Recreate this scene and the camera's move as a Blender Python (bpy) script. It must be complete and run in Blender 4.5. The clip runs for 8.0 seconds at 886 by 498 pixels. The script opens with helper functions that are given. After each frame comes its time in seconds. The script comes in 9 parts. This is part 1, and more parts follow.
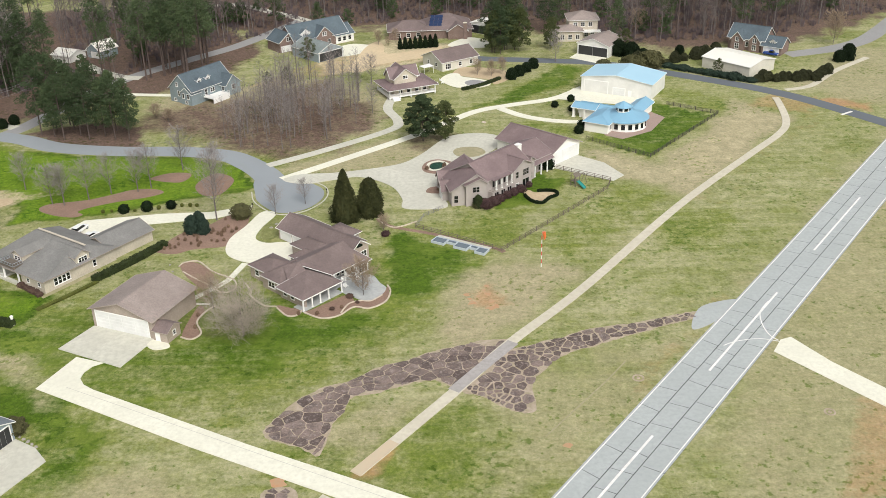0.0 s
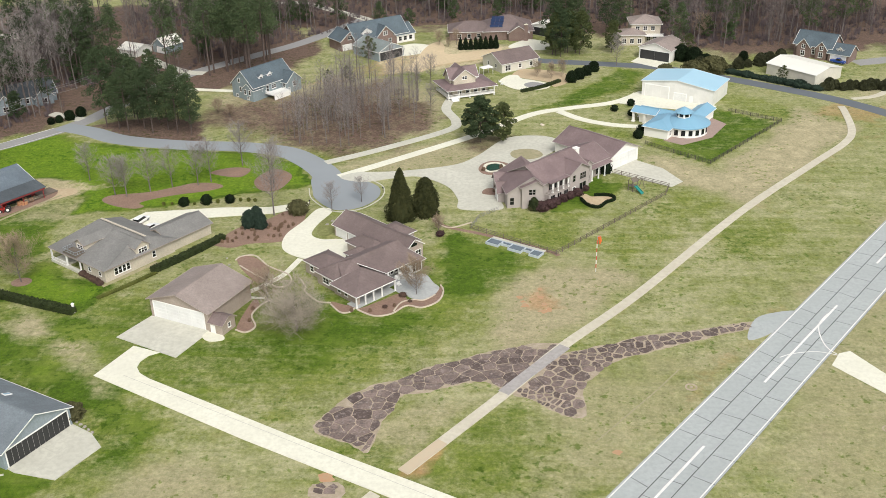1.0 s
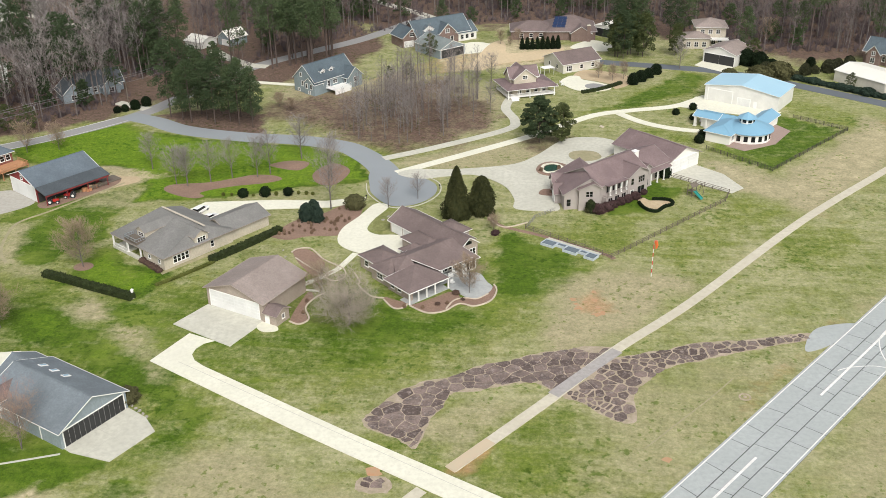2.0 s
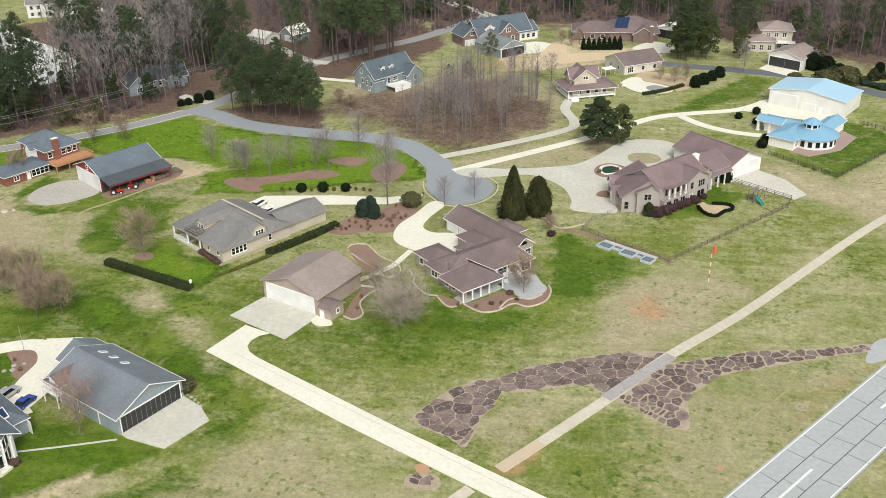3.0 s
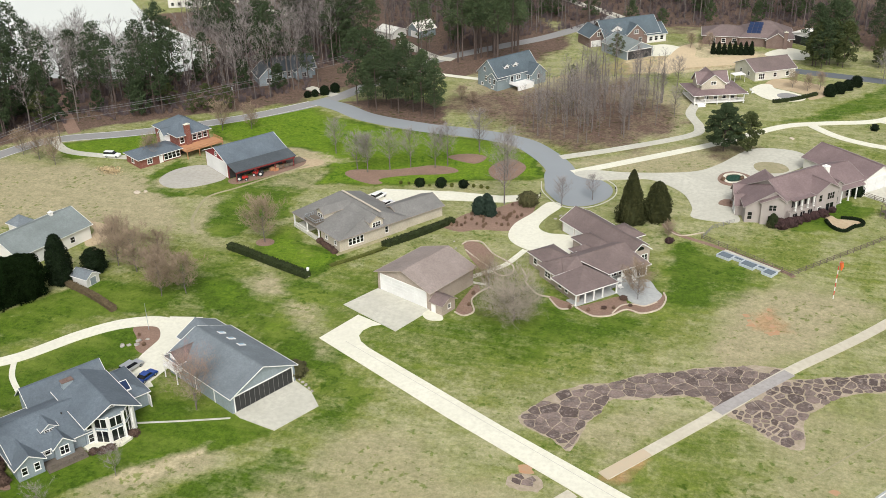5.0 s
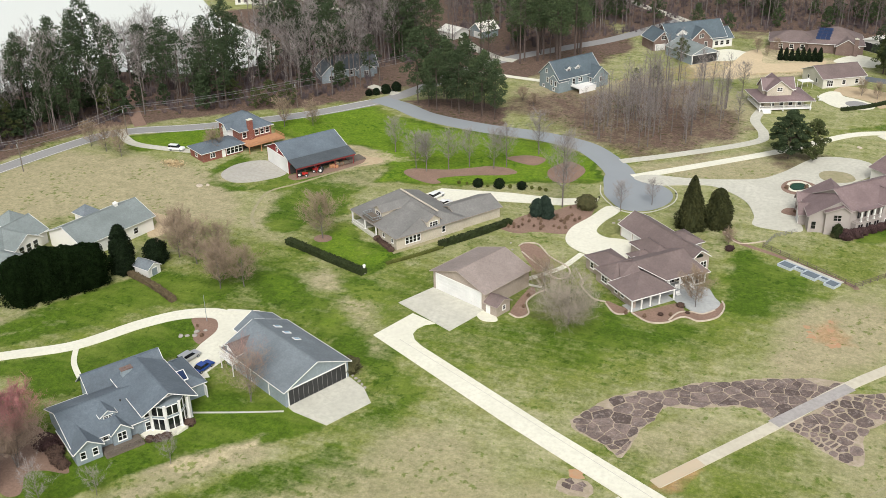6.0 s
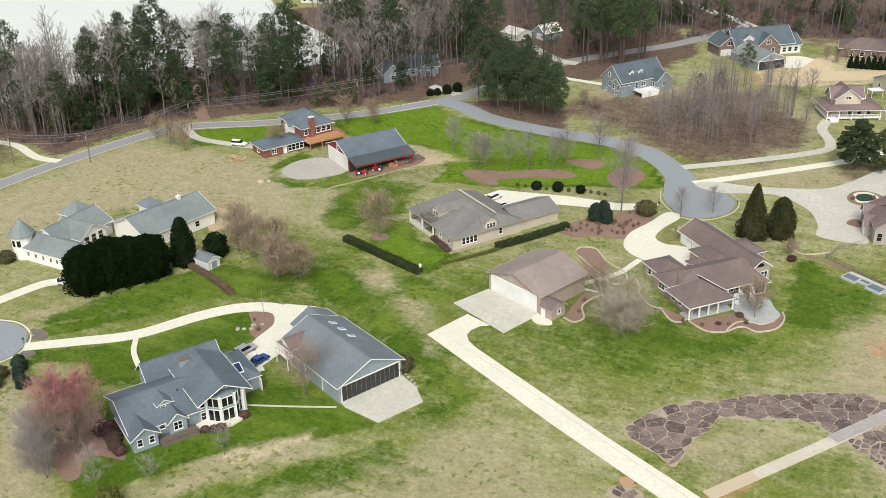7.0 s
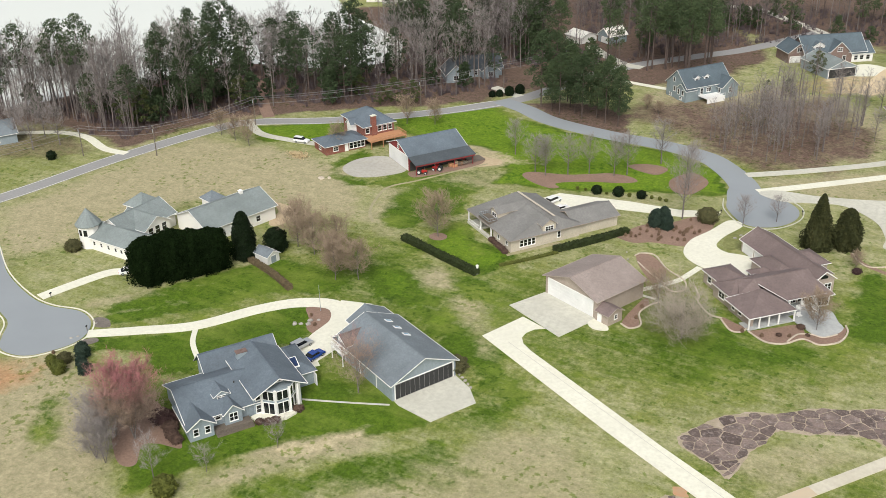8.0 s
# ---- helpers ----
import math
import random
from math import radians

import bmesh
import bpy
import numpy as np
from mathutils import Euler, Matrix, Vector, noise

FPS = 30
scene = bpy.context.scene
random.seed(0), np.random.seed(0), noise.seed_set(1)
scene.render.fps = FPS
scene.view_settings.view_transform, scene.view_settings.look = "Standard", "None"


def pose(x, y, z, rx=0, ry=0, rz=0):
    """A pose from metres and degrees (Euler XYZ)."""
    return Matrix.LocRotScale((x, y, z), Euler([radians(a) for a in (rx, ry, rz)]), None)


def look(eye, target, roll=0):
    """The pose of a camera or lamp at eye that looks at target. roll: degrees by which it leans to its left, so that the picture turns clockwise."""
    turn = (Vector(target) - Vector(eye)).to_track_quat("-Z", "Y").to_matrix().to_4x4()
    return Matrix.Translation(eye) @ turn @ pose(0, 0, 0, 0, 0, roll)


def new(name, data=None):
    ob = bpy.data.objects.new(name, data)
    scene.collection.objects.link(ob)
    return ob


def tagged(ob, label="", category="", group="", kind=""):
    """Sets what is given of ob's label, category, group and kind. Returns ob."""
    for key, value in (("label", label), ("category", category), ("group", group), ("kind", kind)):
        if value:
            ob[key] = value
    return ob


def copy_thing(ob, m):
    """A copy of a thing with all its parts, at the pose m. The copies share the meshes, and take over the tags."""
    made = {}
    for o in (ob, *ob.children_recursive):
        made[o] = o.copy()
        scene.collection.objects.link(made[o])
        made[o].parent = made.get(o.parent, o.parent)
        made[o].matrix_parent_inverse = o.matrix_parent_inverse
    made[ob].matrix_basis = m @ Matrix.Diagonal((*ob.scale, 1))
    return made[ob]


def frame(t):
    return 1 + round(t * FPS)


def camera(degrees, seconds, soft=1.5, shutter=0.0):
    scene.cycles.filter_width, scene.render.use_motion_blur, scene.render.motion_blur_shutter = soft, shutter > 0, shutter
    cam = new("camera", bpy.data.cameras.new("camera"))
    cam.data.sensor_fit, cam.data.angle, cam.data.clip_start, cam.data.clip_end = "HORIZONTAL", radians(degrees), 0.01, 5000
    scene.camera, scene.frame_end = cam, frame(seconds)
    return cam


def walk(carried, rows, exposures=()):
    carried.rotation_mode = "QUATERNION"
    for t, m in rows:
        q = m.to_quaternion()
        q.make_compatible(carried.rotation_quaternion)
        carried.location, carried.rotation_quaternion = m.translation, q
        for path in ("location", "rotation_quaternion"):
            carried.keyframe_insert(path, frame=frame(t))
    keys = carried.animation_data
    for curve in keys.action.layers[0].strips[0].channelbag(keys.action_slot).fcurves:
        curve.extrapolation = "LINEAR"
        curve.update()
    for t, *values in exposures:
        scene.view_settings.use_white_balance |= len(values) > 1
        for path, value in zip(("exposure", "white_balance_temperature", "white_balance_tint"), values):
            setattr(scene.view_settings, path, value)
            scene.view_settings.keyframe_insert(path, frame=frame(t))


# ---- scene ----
# the camera hovers on one spot and turns to its left
cam = camera(47.99, 8.0, 0.75)
EYE = Vector((0.0, 0.0, 107.0))
ROWS = [
    (0.0, 0.00, -26.79, -1.39),
    (0.5, 1.75, -26.72, -1.35),
    (1.0, 3.49, -26.67, -1.23),
    (1.5, 5.21, -26.66, -1.06),
    (1.7, 5.93, -26.68, -0.95),
    (2.8, 9.84, -26.73, -0.91),
    (3.0, 10.56, -26.73, -0.93),
    (3.5, 12.40, -26.74, -0.94),
    (4.0, 14.21, -26.75, -0.96),
    (4.5, 16.06, -26.74, -1.06),
    (4.7, 16.80, -26.71, -1.15),
    (5.8, 20.84, -26.67, -1.21),
    (6.0, 21.54, -26.61, -1.19),
    (6.5, 23.35, -26.56, -1.13),
    (7.0, 25.17, -26.49, -1.13),
    (7.5, 26.99, -26.42, -1.07),
    (8.0, 28.86, -26.38, -1.04),
]


def aim(yaw, pitch, roll):
    a, b = radians(yaw), radians(pitch)
    return look(EYE, EYE + Vector((-math.sin(a) * math.cos(b), math.cos(a) * math.cos(b), math.sin(b))), roll)


walk(cam, [(t, aim(yaw, pitch, roll)) for t, yaw, pitch, roll in ROWS], exposures=((0.0, 0.34), (8.0, 0.34)))

# ---- overcast daylight ----
world = bpy.data.worlds.new("overcast_sky")
scene.world = world
world.use_nodes = True
wn, wl = world.node_tree.nodes, world.node_tree.links
wn.clear()
sky = wn.new("ShaderNodeTexSky")
sky.sky_type = "NISHITA"
sky.sun_disc = False
sky.sun_elevation, sky.sun_rotation = radians(46), radians(160)
sky.air_density, sky.dust_density = 1.0, 4.0
grey = wn.new("ShaderNodeHueSaturation")
grey.inputs["Saturation"].default_value = 0.27
bg = wn.new("ShaderNodeBackground")
bg.inputs["Strength"].default_value = 0.15
wo = wn.new("ShaderNodeOutputWorld")
wl.new(sky.outputs[0], grey.inputs["Color"])
wl.new(grey.outputs[0], bg.inputs["Color"])
wl.new(bg.outputs[0], wo.inputs[0])
sun = new("sun", bpy.data.lights.new("sun", "SUN"))
sun.data.energy, sun.data.angle, sun.data.color = 1.3, radians(22), (1.0, 0.98, 0.96)
sun.matrix_world = look((51, -141, 155), (0, 0, 0))


# ---- materials ----
def graph(name, rough=0.8, metal=0.0):
    m = bpy.data.materials.new(name)
    m.use_nodes = True
    nt = m.node_tree
    nt.nodes.clear()
    out, bsdf = nt.nodes.new("ShaderNodeOutputMaterial"), nt.nodes.new("ShaderNodeBsdfPrincipled")
    bsdf.inputs["Roughness"].default_value, bsdf.inputs["Metallic"].default_value = rough, metal
    nt.links.new(bsdf.outputs[0], out.inputs[0])
    return m, nt, bsdf


def noise_at(nt, vec, scale, detail=4.0, rough=0.6):
    n = nt.nodes.new("ShaderNodeTexNoise")
    n.inputs["Scale"].default_value, n.inputs["Detail"].default_value, n.inputs["Roughness"].default_value = scale, detail, rough
    nt.links.new(vec, n.inputs["Vector"])
    return n.outputs["Fac"]


def ramp(nt, fac, lo, hi):
    r = nt.nodes.new("ShaderNodeMapRange")
    r.inputs["From Min"].default_value, r.inputs["From Max"].default_value = lo, hi
    nt.links.new(fac, r.inputs["Value"])
    return r.outputs["Result"]


def mixc(nt, fac, a, b, kind="MIX"):
    x = nt.nodes.new("ShaderNodeMix")
    x.data_type, x.blend_type = "RGBA", kind
    for sock, val in ((x.inputs[0], fac), (x.inputs[6], a), (x.inputs[7], b)):
        if isinstance(val, (int, float)):
            sock.default_value = val
        elif isinstance(val, tuple):
            sock.default_value = (*val, 1.0)
        else:
            nt.links.new(val, sock)
    return x.outputs[2]


def place(nt):
    return nt.nodes.new("ShaderNodeNewGeometry").outputs["Position"]


def bump(nt, bsdf, height, strength=0.3, dist=0.05):
    b = nt.nodes.new("ShaderNodeBump")
    b.inputs["Strength"].default_value, b.inputs["Distance"].default_value = strength, dist
    nt.links.new(height, b.inputs["Height"])
    nt.links.new(b.outputs[0], bsdf.inputs["Normal"])


def plain(name, col, col2=None, rough=0.7, metal=0.0, grain=6.0, patch_scale=0.25, amount=1.0, relief=0.2, each=False, spec=None):
    """A surface of two tones, mixed by fine grain and broad stains."""
    m, nt, bsdf = graph(name, rough, metal)
    col2 = col2 or tuple(c * 0.72 for c in col)
    p = place(nt)
    fine, broad = noise_at(nt, p, grain), noise_at(nt, p, patch_scale, 5.0)
    c = mixc(nt, ramp(nt, broad, 0.35, 0.68), col, tuple(a + (b - a) * 0.6 * amount for a, b in zip(col, col2)))
    c = mixc(nt, ramp(nt, fine, 0.4, 0.75), c, col2) if amount >= 1 else mixc(nt, 0.3 * amount, c, col2)
    if each:
        info = nt.nodes.new("ShaderNodeObjectInfo")
        c = mixc(nt, ramp(nt, info.outputs["Random"], -0.3, 1.3), c, tuple(x * 0.55 for x in col2))
    nt.links.new(c, bsdf.inputs["Base Color"])
    if spec is not None:
        bsdf.inputs["Specular IOR Level"].default_value = spec
    if relief:
        bump(nt, bsdf, fine, relief)
    return m


def banded(name, col, col2, step, rough=0.75, depth=0.25, grain=1.5, metal=0.0, axis=2):
    """Siding, shingle rows or ribs: bands along an axis with a shadowed lap, and stains."""
    m, nt, bsdf = graph(name, rough, metal)
    p = place(nt)
    s = nt.nodes.new("ShaderNodeSeparateXYZ")
    nt.links.new(p, s.inputs[0])
    d = nt.nodes.new("ShaderNodeMath")
    d.operation = "MULTIPLY"
    d.inputs[1].default_value = 1.0 / step
    nt.links.new(s.outputs[axis], d.inputs[0])
    f = nt.nodes.new("ShaderNodeMath")
    f.operation = "FRACT"
    nt.links.new(d.outputs[0], f.inputs[0])
    fine, broad = noise_at(nt, p, grain, 6.0, 0.7), noise_at(nt, p, 0.16, 4.0)
    c = mixc(nt, ramp(nt, fine, 0.35, 0.7), col, col2)
    c = mixc(nt, ramp(nt, broad, 0.3, 0.75), c, tuple(x * 0.8 for x in col2))
    spot = noise_at(nt, p, 3.2, 3.0, 0.8)
    c = mixc(nt, ramp(nt, spot, 0.36, 0.66), mixc(nt, 1.0, c, (1.10, 1.10, 1.10), "MULTIPLY"), mixc(nt, 1.0, c, (0.88, 0.88, 0.89), "MULTIPLY")) if rough > 0.7 else c
    nt.links.new(c, bsdf.inputs["Base Color"])
    bump(nt, bsdf, f.outputs[0], depth, 0.03)
    return m


def brickwork(name, col, col2):
    m, nt, bsdf = graph(name, 0.9)
    p = place(nt)
    s = nt.nodes.new("ShaderNodeSeparateXYZ")
    nt.links.new(p, s.inputs[0])
    add = nt.nodes.new("ShaderNodeMath")
    nt.links.new(s.outputs[0], add.inputs[0])
    nt.links.new(s.outputs[1], add.inputs[1])
    v = nt.nodes.new("ShaderNodeCombineXYZ")
    nt.links.new(add.outputs[0], v.inputs[0])
    nt.links.new(s.outputs[2], v.inputs[1])
    b = nt.nodes.new("ShaderNodeTexBrick")
    b.inputs["Scale"].default_value = 2.2
    b.inputs["Color1"].default_value, b.inputs["Color2"].default_value = (*col, 1), (*col2, 1)
    b.inputs["Mortar"].default_value, b.inputs["Mortar Size"].default_value = (0.3, 0.26, 0.22, 1), 0.012
    nt.links.new(v.outputs[0], b.inputs["Vector"])
    c = mixc(nt, ramp(nt, noise_at(nt, p, 0.5), 0.3, 0.75), b.outputs["Color"], tuple(x * 0.7 for x in col))
    nt.links.new(c, bsdf.inputs["Base Color"])
    bump(nt, bsdf, b.outputs["Fac"], 0.2, 0.01)
    return m


ROOF_BROWN = banded("brown_shingle", (0.205, 0.155, 0.142), (0.150, 0.112, 0.102), 0.16)
ROOF_TAN = banded("tan_brown_shingle", (0.340, 0.280, 0.245), (0.262, 0.214, 0.188), 0.16)
ROOF_MAUVE = banded("mauve_shingle", (0.235, 0.172, 0.165), (0.175, 0.124, 0.120), 0.16)
ROOF_GREY = banded("grey_shingle", (0.240, 0.234, 0.214), (0.180, 0.175, 0.161), 0.16)
ROOF_SLATE = banded("slate_blue_shingle", (0.201, 0.234, 0.249), (0.149, 0.174, 0.188), 0.16)
ROOF_BAY = banded("dark_slate_shingle", (0.150, 0.184, 0.210), (0.104, 0.130, 0.152), 0.16)
ROOF_OLD = banded("dark_weathered_shingle", (0.088, 0.104, 0.114), (0.060, 0.072, 0.080), 0.16)
ROOF_BLUE = banded("blue_grey_shingle", (0.105, 0.138, 0.156), (0.072, 0.098, 0.113), 0.16)
ROOF_GREEN = banded("grey_green_shingle", (0.245, 0.280, 0.268), (0.190, 0.220, 0.210), 0.16)
ROOF_METAL = plain("light_blue_roof_sheet", (0.37, 0.56, 0.655), (0.30, 0.50, 0.62), 0.45, 0.0, 1.0, 0.12, 0.8, 0.05)
ROOF_SKY = plain("sky_blue_roof_sheet", (0.215, 0.395, 0.510), (0.165, 0.330, 0.450), 0.5, 0.0, 1.0, 0.12, 0.8, 0.05)
ROOF_PALE = plain("pale_roof_sheet", (0.78, 0.76, 0.68), (0.66, 0.64, 0.56), 0.5, 0.0, 1.0, 0.12, 0.8, 0.05)
SIDE_TAN = banded("tan_siding", (0.42, 0.352, 0.290), (0.36, 0.300, 0.245), 0.18)
SIDE_BEIGE = banded("beige_siding", (0.58, 0.52, 0.41), (0.51, 0.455, 0.36), 0.18)
SIDE_WHITE = banded("white_siding", (0.78, 0.77, 0.72), (0.72, 0.71, 0.66), 0.18, 0.6)
SIDE_CREAM = banded("cream_siding", (0.66, 0.63, 0.54), (0.58, 0.55, 0.47), 0.18, 0.65)
SIDE_GREY = banded("blue_grey_siding", (0.30, 0.35, 0.37), (0.25, 0.30, 0.32), 0.18)
SIDE_SAGE = banded("grey_green_siding", (0.26, 0.32, 0.33), (0.22, 0.27, 0.28), 0.18)
STUCCO = plain("taupe_stucco", (0.39, 0.350, 0.320), (0.27, 0.240, 0.220), 0.9, 0.0, 2.2, 0.3, 0.8, 0.1)
STUCCO_WHITE = plain("white_stucco", (0.80, 0.78, 0.72), (0.70, 0.68, 0.62), 0.9, 0.0, 3.0, 0.3, 0.8, 0.1)
BRICK = brickwork("red_brick", (0.26, 0.085, 0.055), (0.18, 0.06, 0.045))
BRICK_DARK = brickwork("brown_brick", (0.22, 0.150, 0.125), (0.16, 0.105, 0.088))
BARN_RED = banded("red_barn_boards", (0.28, 0.035, 0.035), (0.20, 0.028, 0.030), 0.25, axis=0)
TRIM = plain("white_trim_paint", (0.82, 0.81, 0.77), (0.72, 0.71, 0.67), 0.5, 0.0, 4.0, 0.5, 0.6, 0.0)
DOOR_WHITE = banded("white_sectional_door", (0.80, 0.80, 0.77), (0.72, 0.72, 0.69), 0.6, 0.5, 0.15)
BLACK_DOOR = plain("black_door_panel", (0.020, 0.021, 0.022), (0.035, 0.035, 0.036), 0.5, 0.0, 2.0, 0.3, 0.8, 0.05)
# dark tone of vents and doors, also of the sheets that paint shade
DARK = plain("dark_paint_and_shade", (0.025, 0.024, 0.023), (0.04, 0.038, 0.035), 0.8)
DECK = plain("cedar_deck_boards", (0.50, 0.26, 0.13), (0.40, 0.20, 0.10), 0.7)
WOOD = plain("weathered_wood", (0.17, 0.14, 0.11), (0.11, 0.09, 0.07), 0.85)
CONCRETE = plain("pale_concrete", (0.735, 0.718, 0.590), (0.61, 0.592, 0.480), 0.9, 0.0, 1.2, 0.09, 1.0, 0.1)
CONCRETE_OLD = plain("stained_concrete", (0.57, 0.556, 0.468), (0.43, 0.417, 0.345), 0.9, 0.0, 1.0, 0.12, 1.0, 0.1)
CONCRETE_GREY = plain("grey_brown_concrete", (0.435, 0.415, 0.360), (0.335, 0.318, 0.275), 0.9, 0.0, 1.0, 0.10, 1.0, 0.1)
PATHWAY = plain("packed_sand_path", (0.58, 0.54, 0.43), (0.46, 0.415, 0.32), 0.95, 0.0, 0.8, 0.11, 1.0, 0.2)
PATH_CLAY = plain("reddish_path_soil", (0.52, 0.410, 0.285), (0.48, 0.410, 0.290), 0.95, 0.0, 0.7, 0.3, 1.0, 0.2)
ASPHALT = plain("grey_asphalt", (0.275, 0.298, 0.308), (0.230, 0.250, 0.260), 0.9, 0.0, 2.0, 0.06, 0.9, 0.1)
ASPHALT_OLD = plain("old_asphalt", (0.30, 0.295, 0.285), (0.24, 0.235, 0.226), 0.9, 0.0, 1.4, 0.08, 1.0, 0.1)
ASPHALT_DARK = plain("dark_asphalt", (0.125, 0.140, 0.155), (0.095, 0.105, 0.118), 0.9, 0.0, 2.0, 0.06, 0.9, 0.1)
RUNWAY = plain("runway_asphalt", (0.405, 0.430, 0.415), (0.330, 0.352, 0.340), 0.9, 0.0, 1.1, 0.10, 1.0, 0.1, each=False)
CRACK = plain("tar_filled_crack", (0.075, 0.078, 0.074), (0.12, 0.122, 0.118), 0.7)
PAINT = plain("worn_white_paint", (0.78, 0.77, 0.73), (0.60, 0.59, 0.55), 0.7, 0.0, 1.5, 0.3, 1.0, 0.0)
MULCH = plain("brown_mulch", (0.285, 0.185, 0.135), (0.180, 0.115, 0.084), 0.95, 0.0, 2.2, 0.25, 1.0, 0.5)
LAWN_ISLE = plain("short_olive_grass", (0.235, 0.235, 0.085), (0.120, 0.140, 0.035), 0.95, 0.0, 1.2, 0.3, 1.0, 0.4)
STRAW = plain("pale_straw", (0.60, 0.48, 0.28), (0.44, 0.34, 0.19), 0.95, 0.0, 1.4, 0.3, 1.0, 0.3)
SAND = plain("tan_sand", (0.50, 0.40, 0.26), (0.40, 0.30, 0.18), 0.95, 0.0, 1.4, 0.3, 1.0, 0.3)
SAND_DRIVE = plain("tan_drive_sand", (0.60, 0.475, 0.300), (0.48, 0.385, 0.245), 0.95, 0.0, 1.0, 0.12, 1.0, 0.2)
PAVER = plain("pink_pavers", (0.36, 0.27, 0.23), (0.29, 0.21, 0.18), 0.9, 0.0, 1.5, 0.3, 1.0, 0.2)
STONE, nt_, b_ = graph("weathered_brown_slab", 0.85)
p_ = place(nt_)
info_ = nt_.nodes.new("ShaderNodeObjectInfo")
tone_ = mixc(nt_, ramp(nt_, info_.outputs["Random"], 0.15, 0.95), (0.090, 0.066, 0.056), (0.225, 0.172, 0.148))
tone_ = mixc(nt_, ramp(nt_, noise_at(nt_, p_, 0.45, 4.0, 0.65), 0.46, 0.66), tone_, (0.070, 0.053, 0.046))
tone_ = mixc(nt_, ramp(nt_, noise_at(nt_, p_, 0.9, 5.0, 0.7), 0.50, 0.72), tone_, (0.325, 0.268, 0.236))
grain_ = noise_at(nt_, p_, 2.6, 5.0, 0.75)
tone_ = mixc(nt_, ramp(nt_, grain_, 0.36, 0.66), mixc(nt_, 1.0, tone_, (1.25, 1.22, 1.20), "MULTIPLY"), mixc(nt_, 1.0, tone_, (0.72, 0.72, 0.73), "MULTIPLY"))
nt_.links.new(tone_, b_.inputs["Base Color"])
bump(nt_, b_, grain_, 0.4)
ROCK = plain("grey_landscape_rock", (0.40, 0.37, 0.32), (0.26, 0.24, 0.21), 0.9, 0.0, 2.0, 0.5, 1.0, 0.4)
BARK = plain("grey_brown_bark", (0.200, 0.174, 0.160), (0.120, 0.102, 0.094), 0.95, 0.0, 3.0, 0.3, 1.0, 0.4, spec=0.12)
TWIG = plain("grey_brown_twigs", (0.235, 0.192, 0.182), (0.155, 0.126, 0.122), 0.95, 0.0, 0.3, 0.06, 1.0, 0.0, each=True, spec=0.12)
TWIG_TAN = plain("tan_brown_twigs", (0.350, 0.270, 0.188), (0.245, 0.186, 0.130), 0.95, 0.0, 0.3, 0.06, 1.0, 0.0, spec=0.12)
DRY_HEDGE = plain("dry_brown_leaves", (0.215, 0.145, 0.095), (0.135, 0.090, 0.062), 0.9, 0.0, 1.0, 0.25, 1.0, 0.0, spec=0.12)
TWIG_RED, nt_, b_ = graph("budding_twigs", 0.95)
b_.inputs["Specular IOR Level"].default_value = 0.12
p_ = place(nt_)
s_ = nt_.nodes.new("ShaderNodeSeparateXYZ")
nt_.links.new(p_, s_.inputs[0])
up_ = nt_.nodes.new("ShaderNodeMath")
up_.operation = "MULTIPLY_ADD"
nt_.links.new(noise_at(nt_, p_, 0.5, 3.0), up_.inputs[0])
up_.inputs[1].default_value = 6.0
nt_.links.new(s_.outputs["Z"], up_.inputs[2])
low_ = mixc(nt_, ramp(nt_, noise_at(nt_, p_, 0.4, 3.0), 0.35, 0.65), (0.36, 0.275, 0.205), (0.26, 0.195, 0.150))
top_ = mixc(nt_, ramp(nt_, noise_at(nt_, p_, 0.4, 3.0), 0.35, 0.65), (0.40, 0.165, 0.165), (0.29, 0.130, 0.130))
nt_.links.new(mixc(nt_, ramp(nt_, up_.outputs[0], 11.5, 18.0), low_, top_), b_.inputs["Base Color"])
TWIG_PALE = plain("pale_twigs", (0.315, 0.285, 0.262), (0.215, 0.190, 0.178), 0.95, 0.0, 0.3, 0.06, 1.0, 0.0, spec=0.12)
PINE_BARK = plain("pine_bark", (0.125, 0.096, 0.083), (0.080, 0.062, 0.055), 0.95, 0.0, 3.0, 0.3, 1.0, 0.4, spec=0.12)
NEEDLE = plain("pine_needles", (0.114, 0.150, 0.062), (0.060, 0.092, 0.045), 0.8, 0.0, 0.8, 0.2, 1.0, 0.0, each=True, spec=0.12)
NEEDLE_OLIVE = plain("olive_needles", (0.085, 0.100, 0.036), (0.055, 0.070, 0.026), 0.8, 0.0, 0.8, 0.2, 1.0, 0.0, spec=0.12)
CEDAR = plain("brown_green_cedar", (0.058, 0.060, 0.022), (0.026, 0.032, 0.013), 0.8, 0.0, 0.8, 0.2, 1.0, 0.0, spec=0.12)
EVERGREEN = plain("dark_evergreen_leaves", (0.016, 0.030, 0.010), (0.008, 0.016, 0.006), 0.7, 0.0, 1.0, 0.25, 1.0, 0.0, each=True, spec=0.12)
CONIFER = plain("blue_green_conifer_leaves", (0.036, 0.056, 0.038), (0.018, 0.032, 0.024), 0.7, 0.0, 1.0, 0.25, 1.0, 0.0, spec=0.12)
SHRUB_GREEN = plain("olive_green_leaves", (0.120, 0.130, 0.030), (0.070, 0.082, 0.020), 0.8, 0.0, 1.0, 0.25, 1.0, 0.0, spec=0.12)
SHRUB_RED = plain("purple_brown_shrub", (0.085, 0.050, 0.046), (0.050, 0.030, 0.030), 0.85, 0.0, 1.0, 0.25, 1.0, 0.0, spec=0.12)
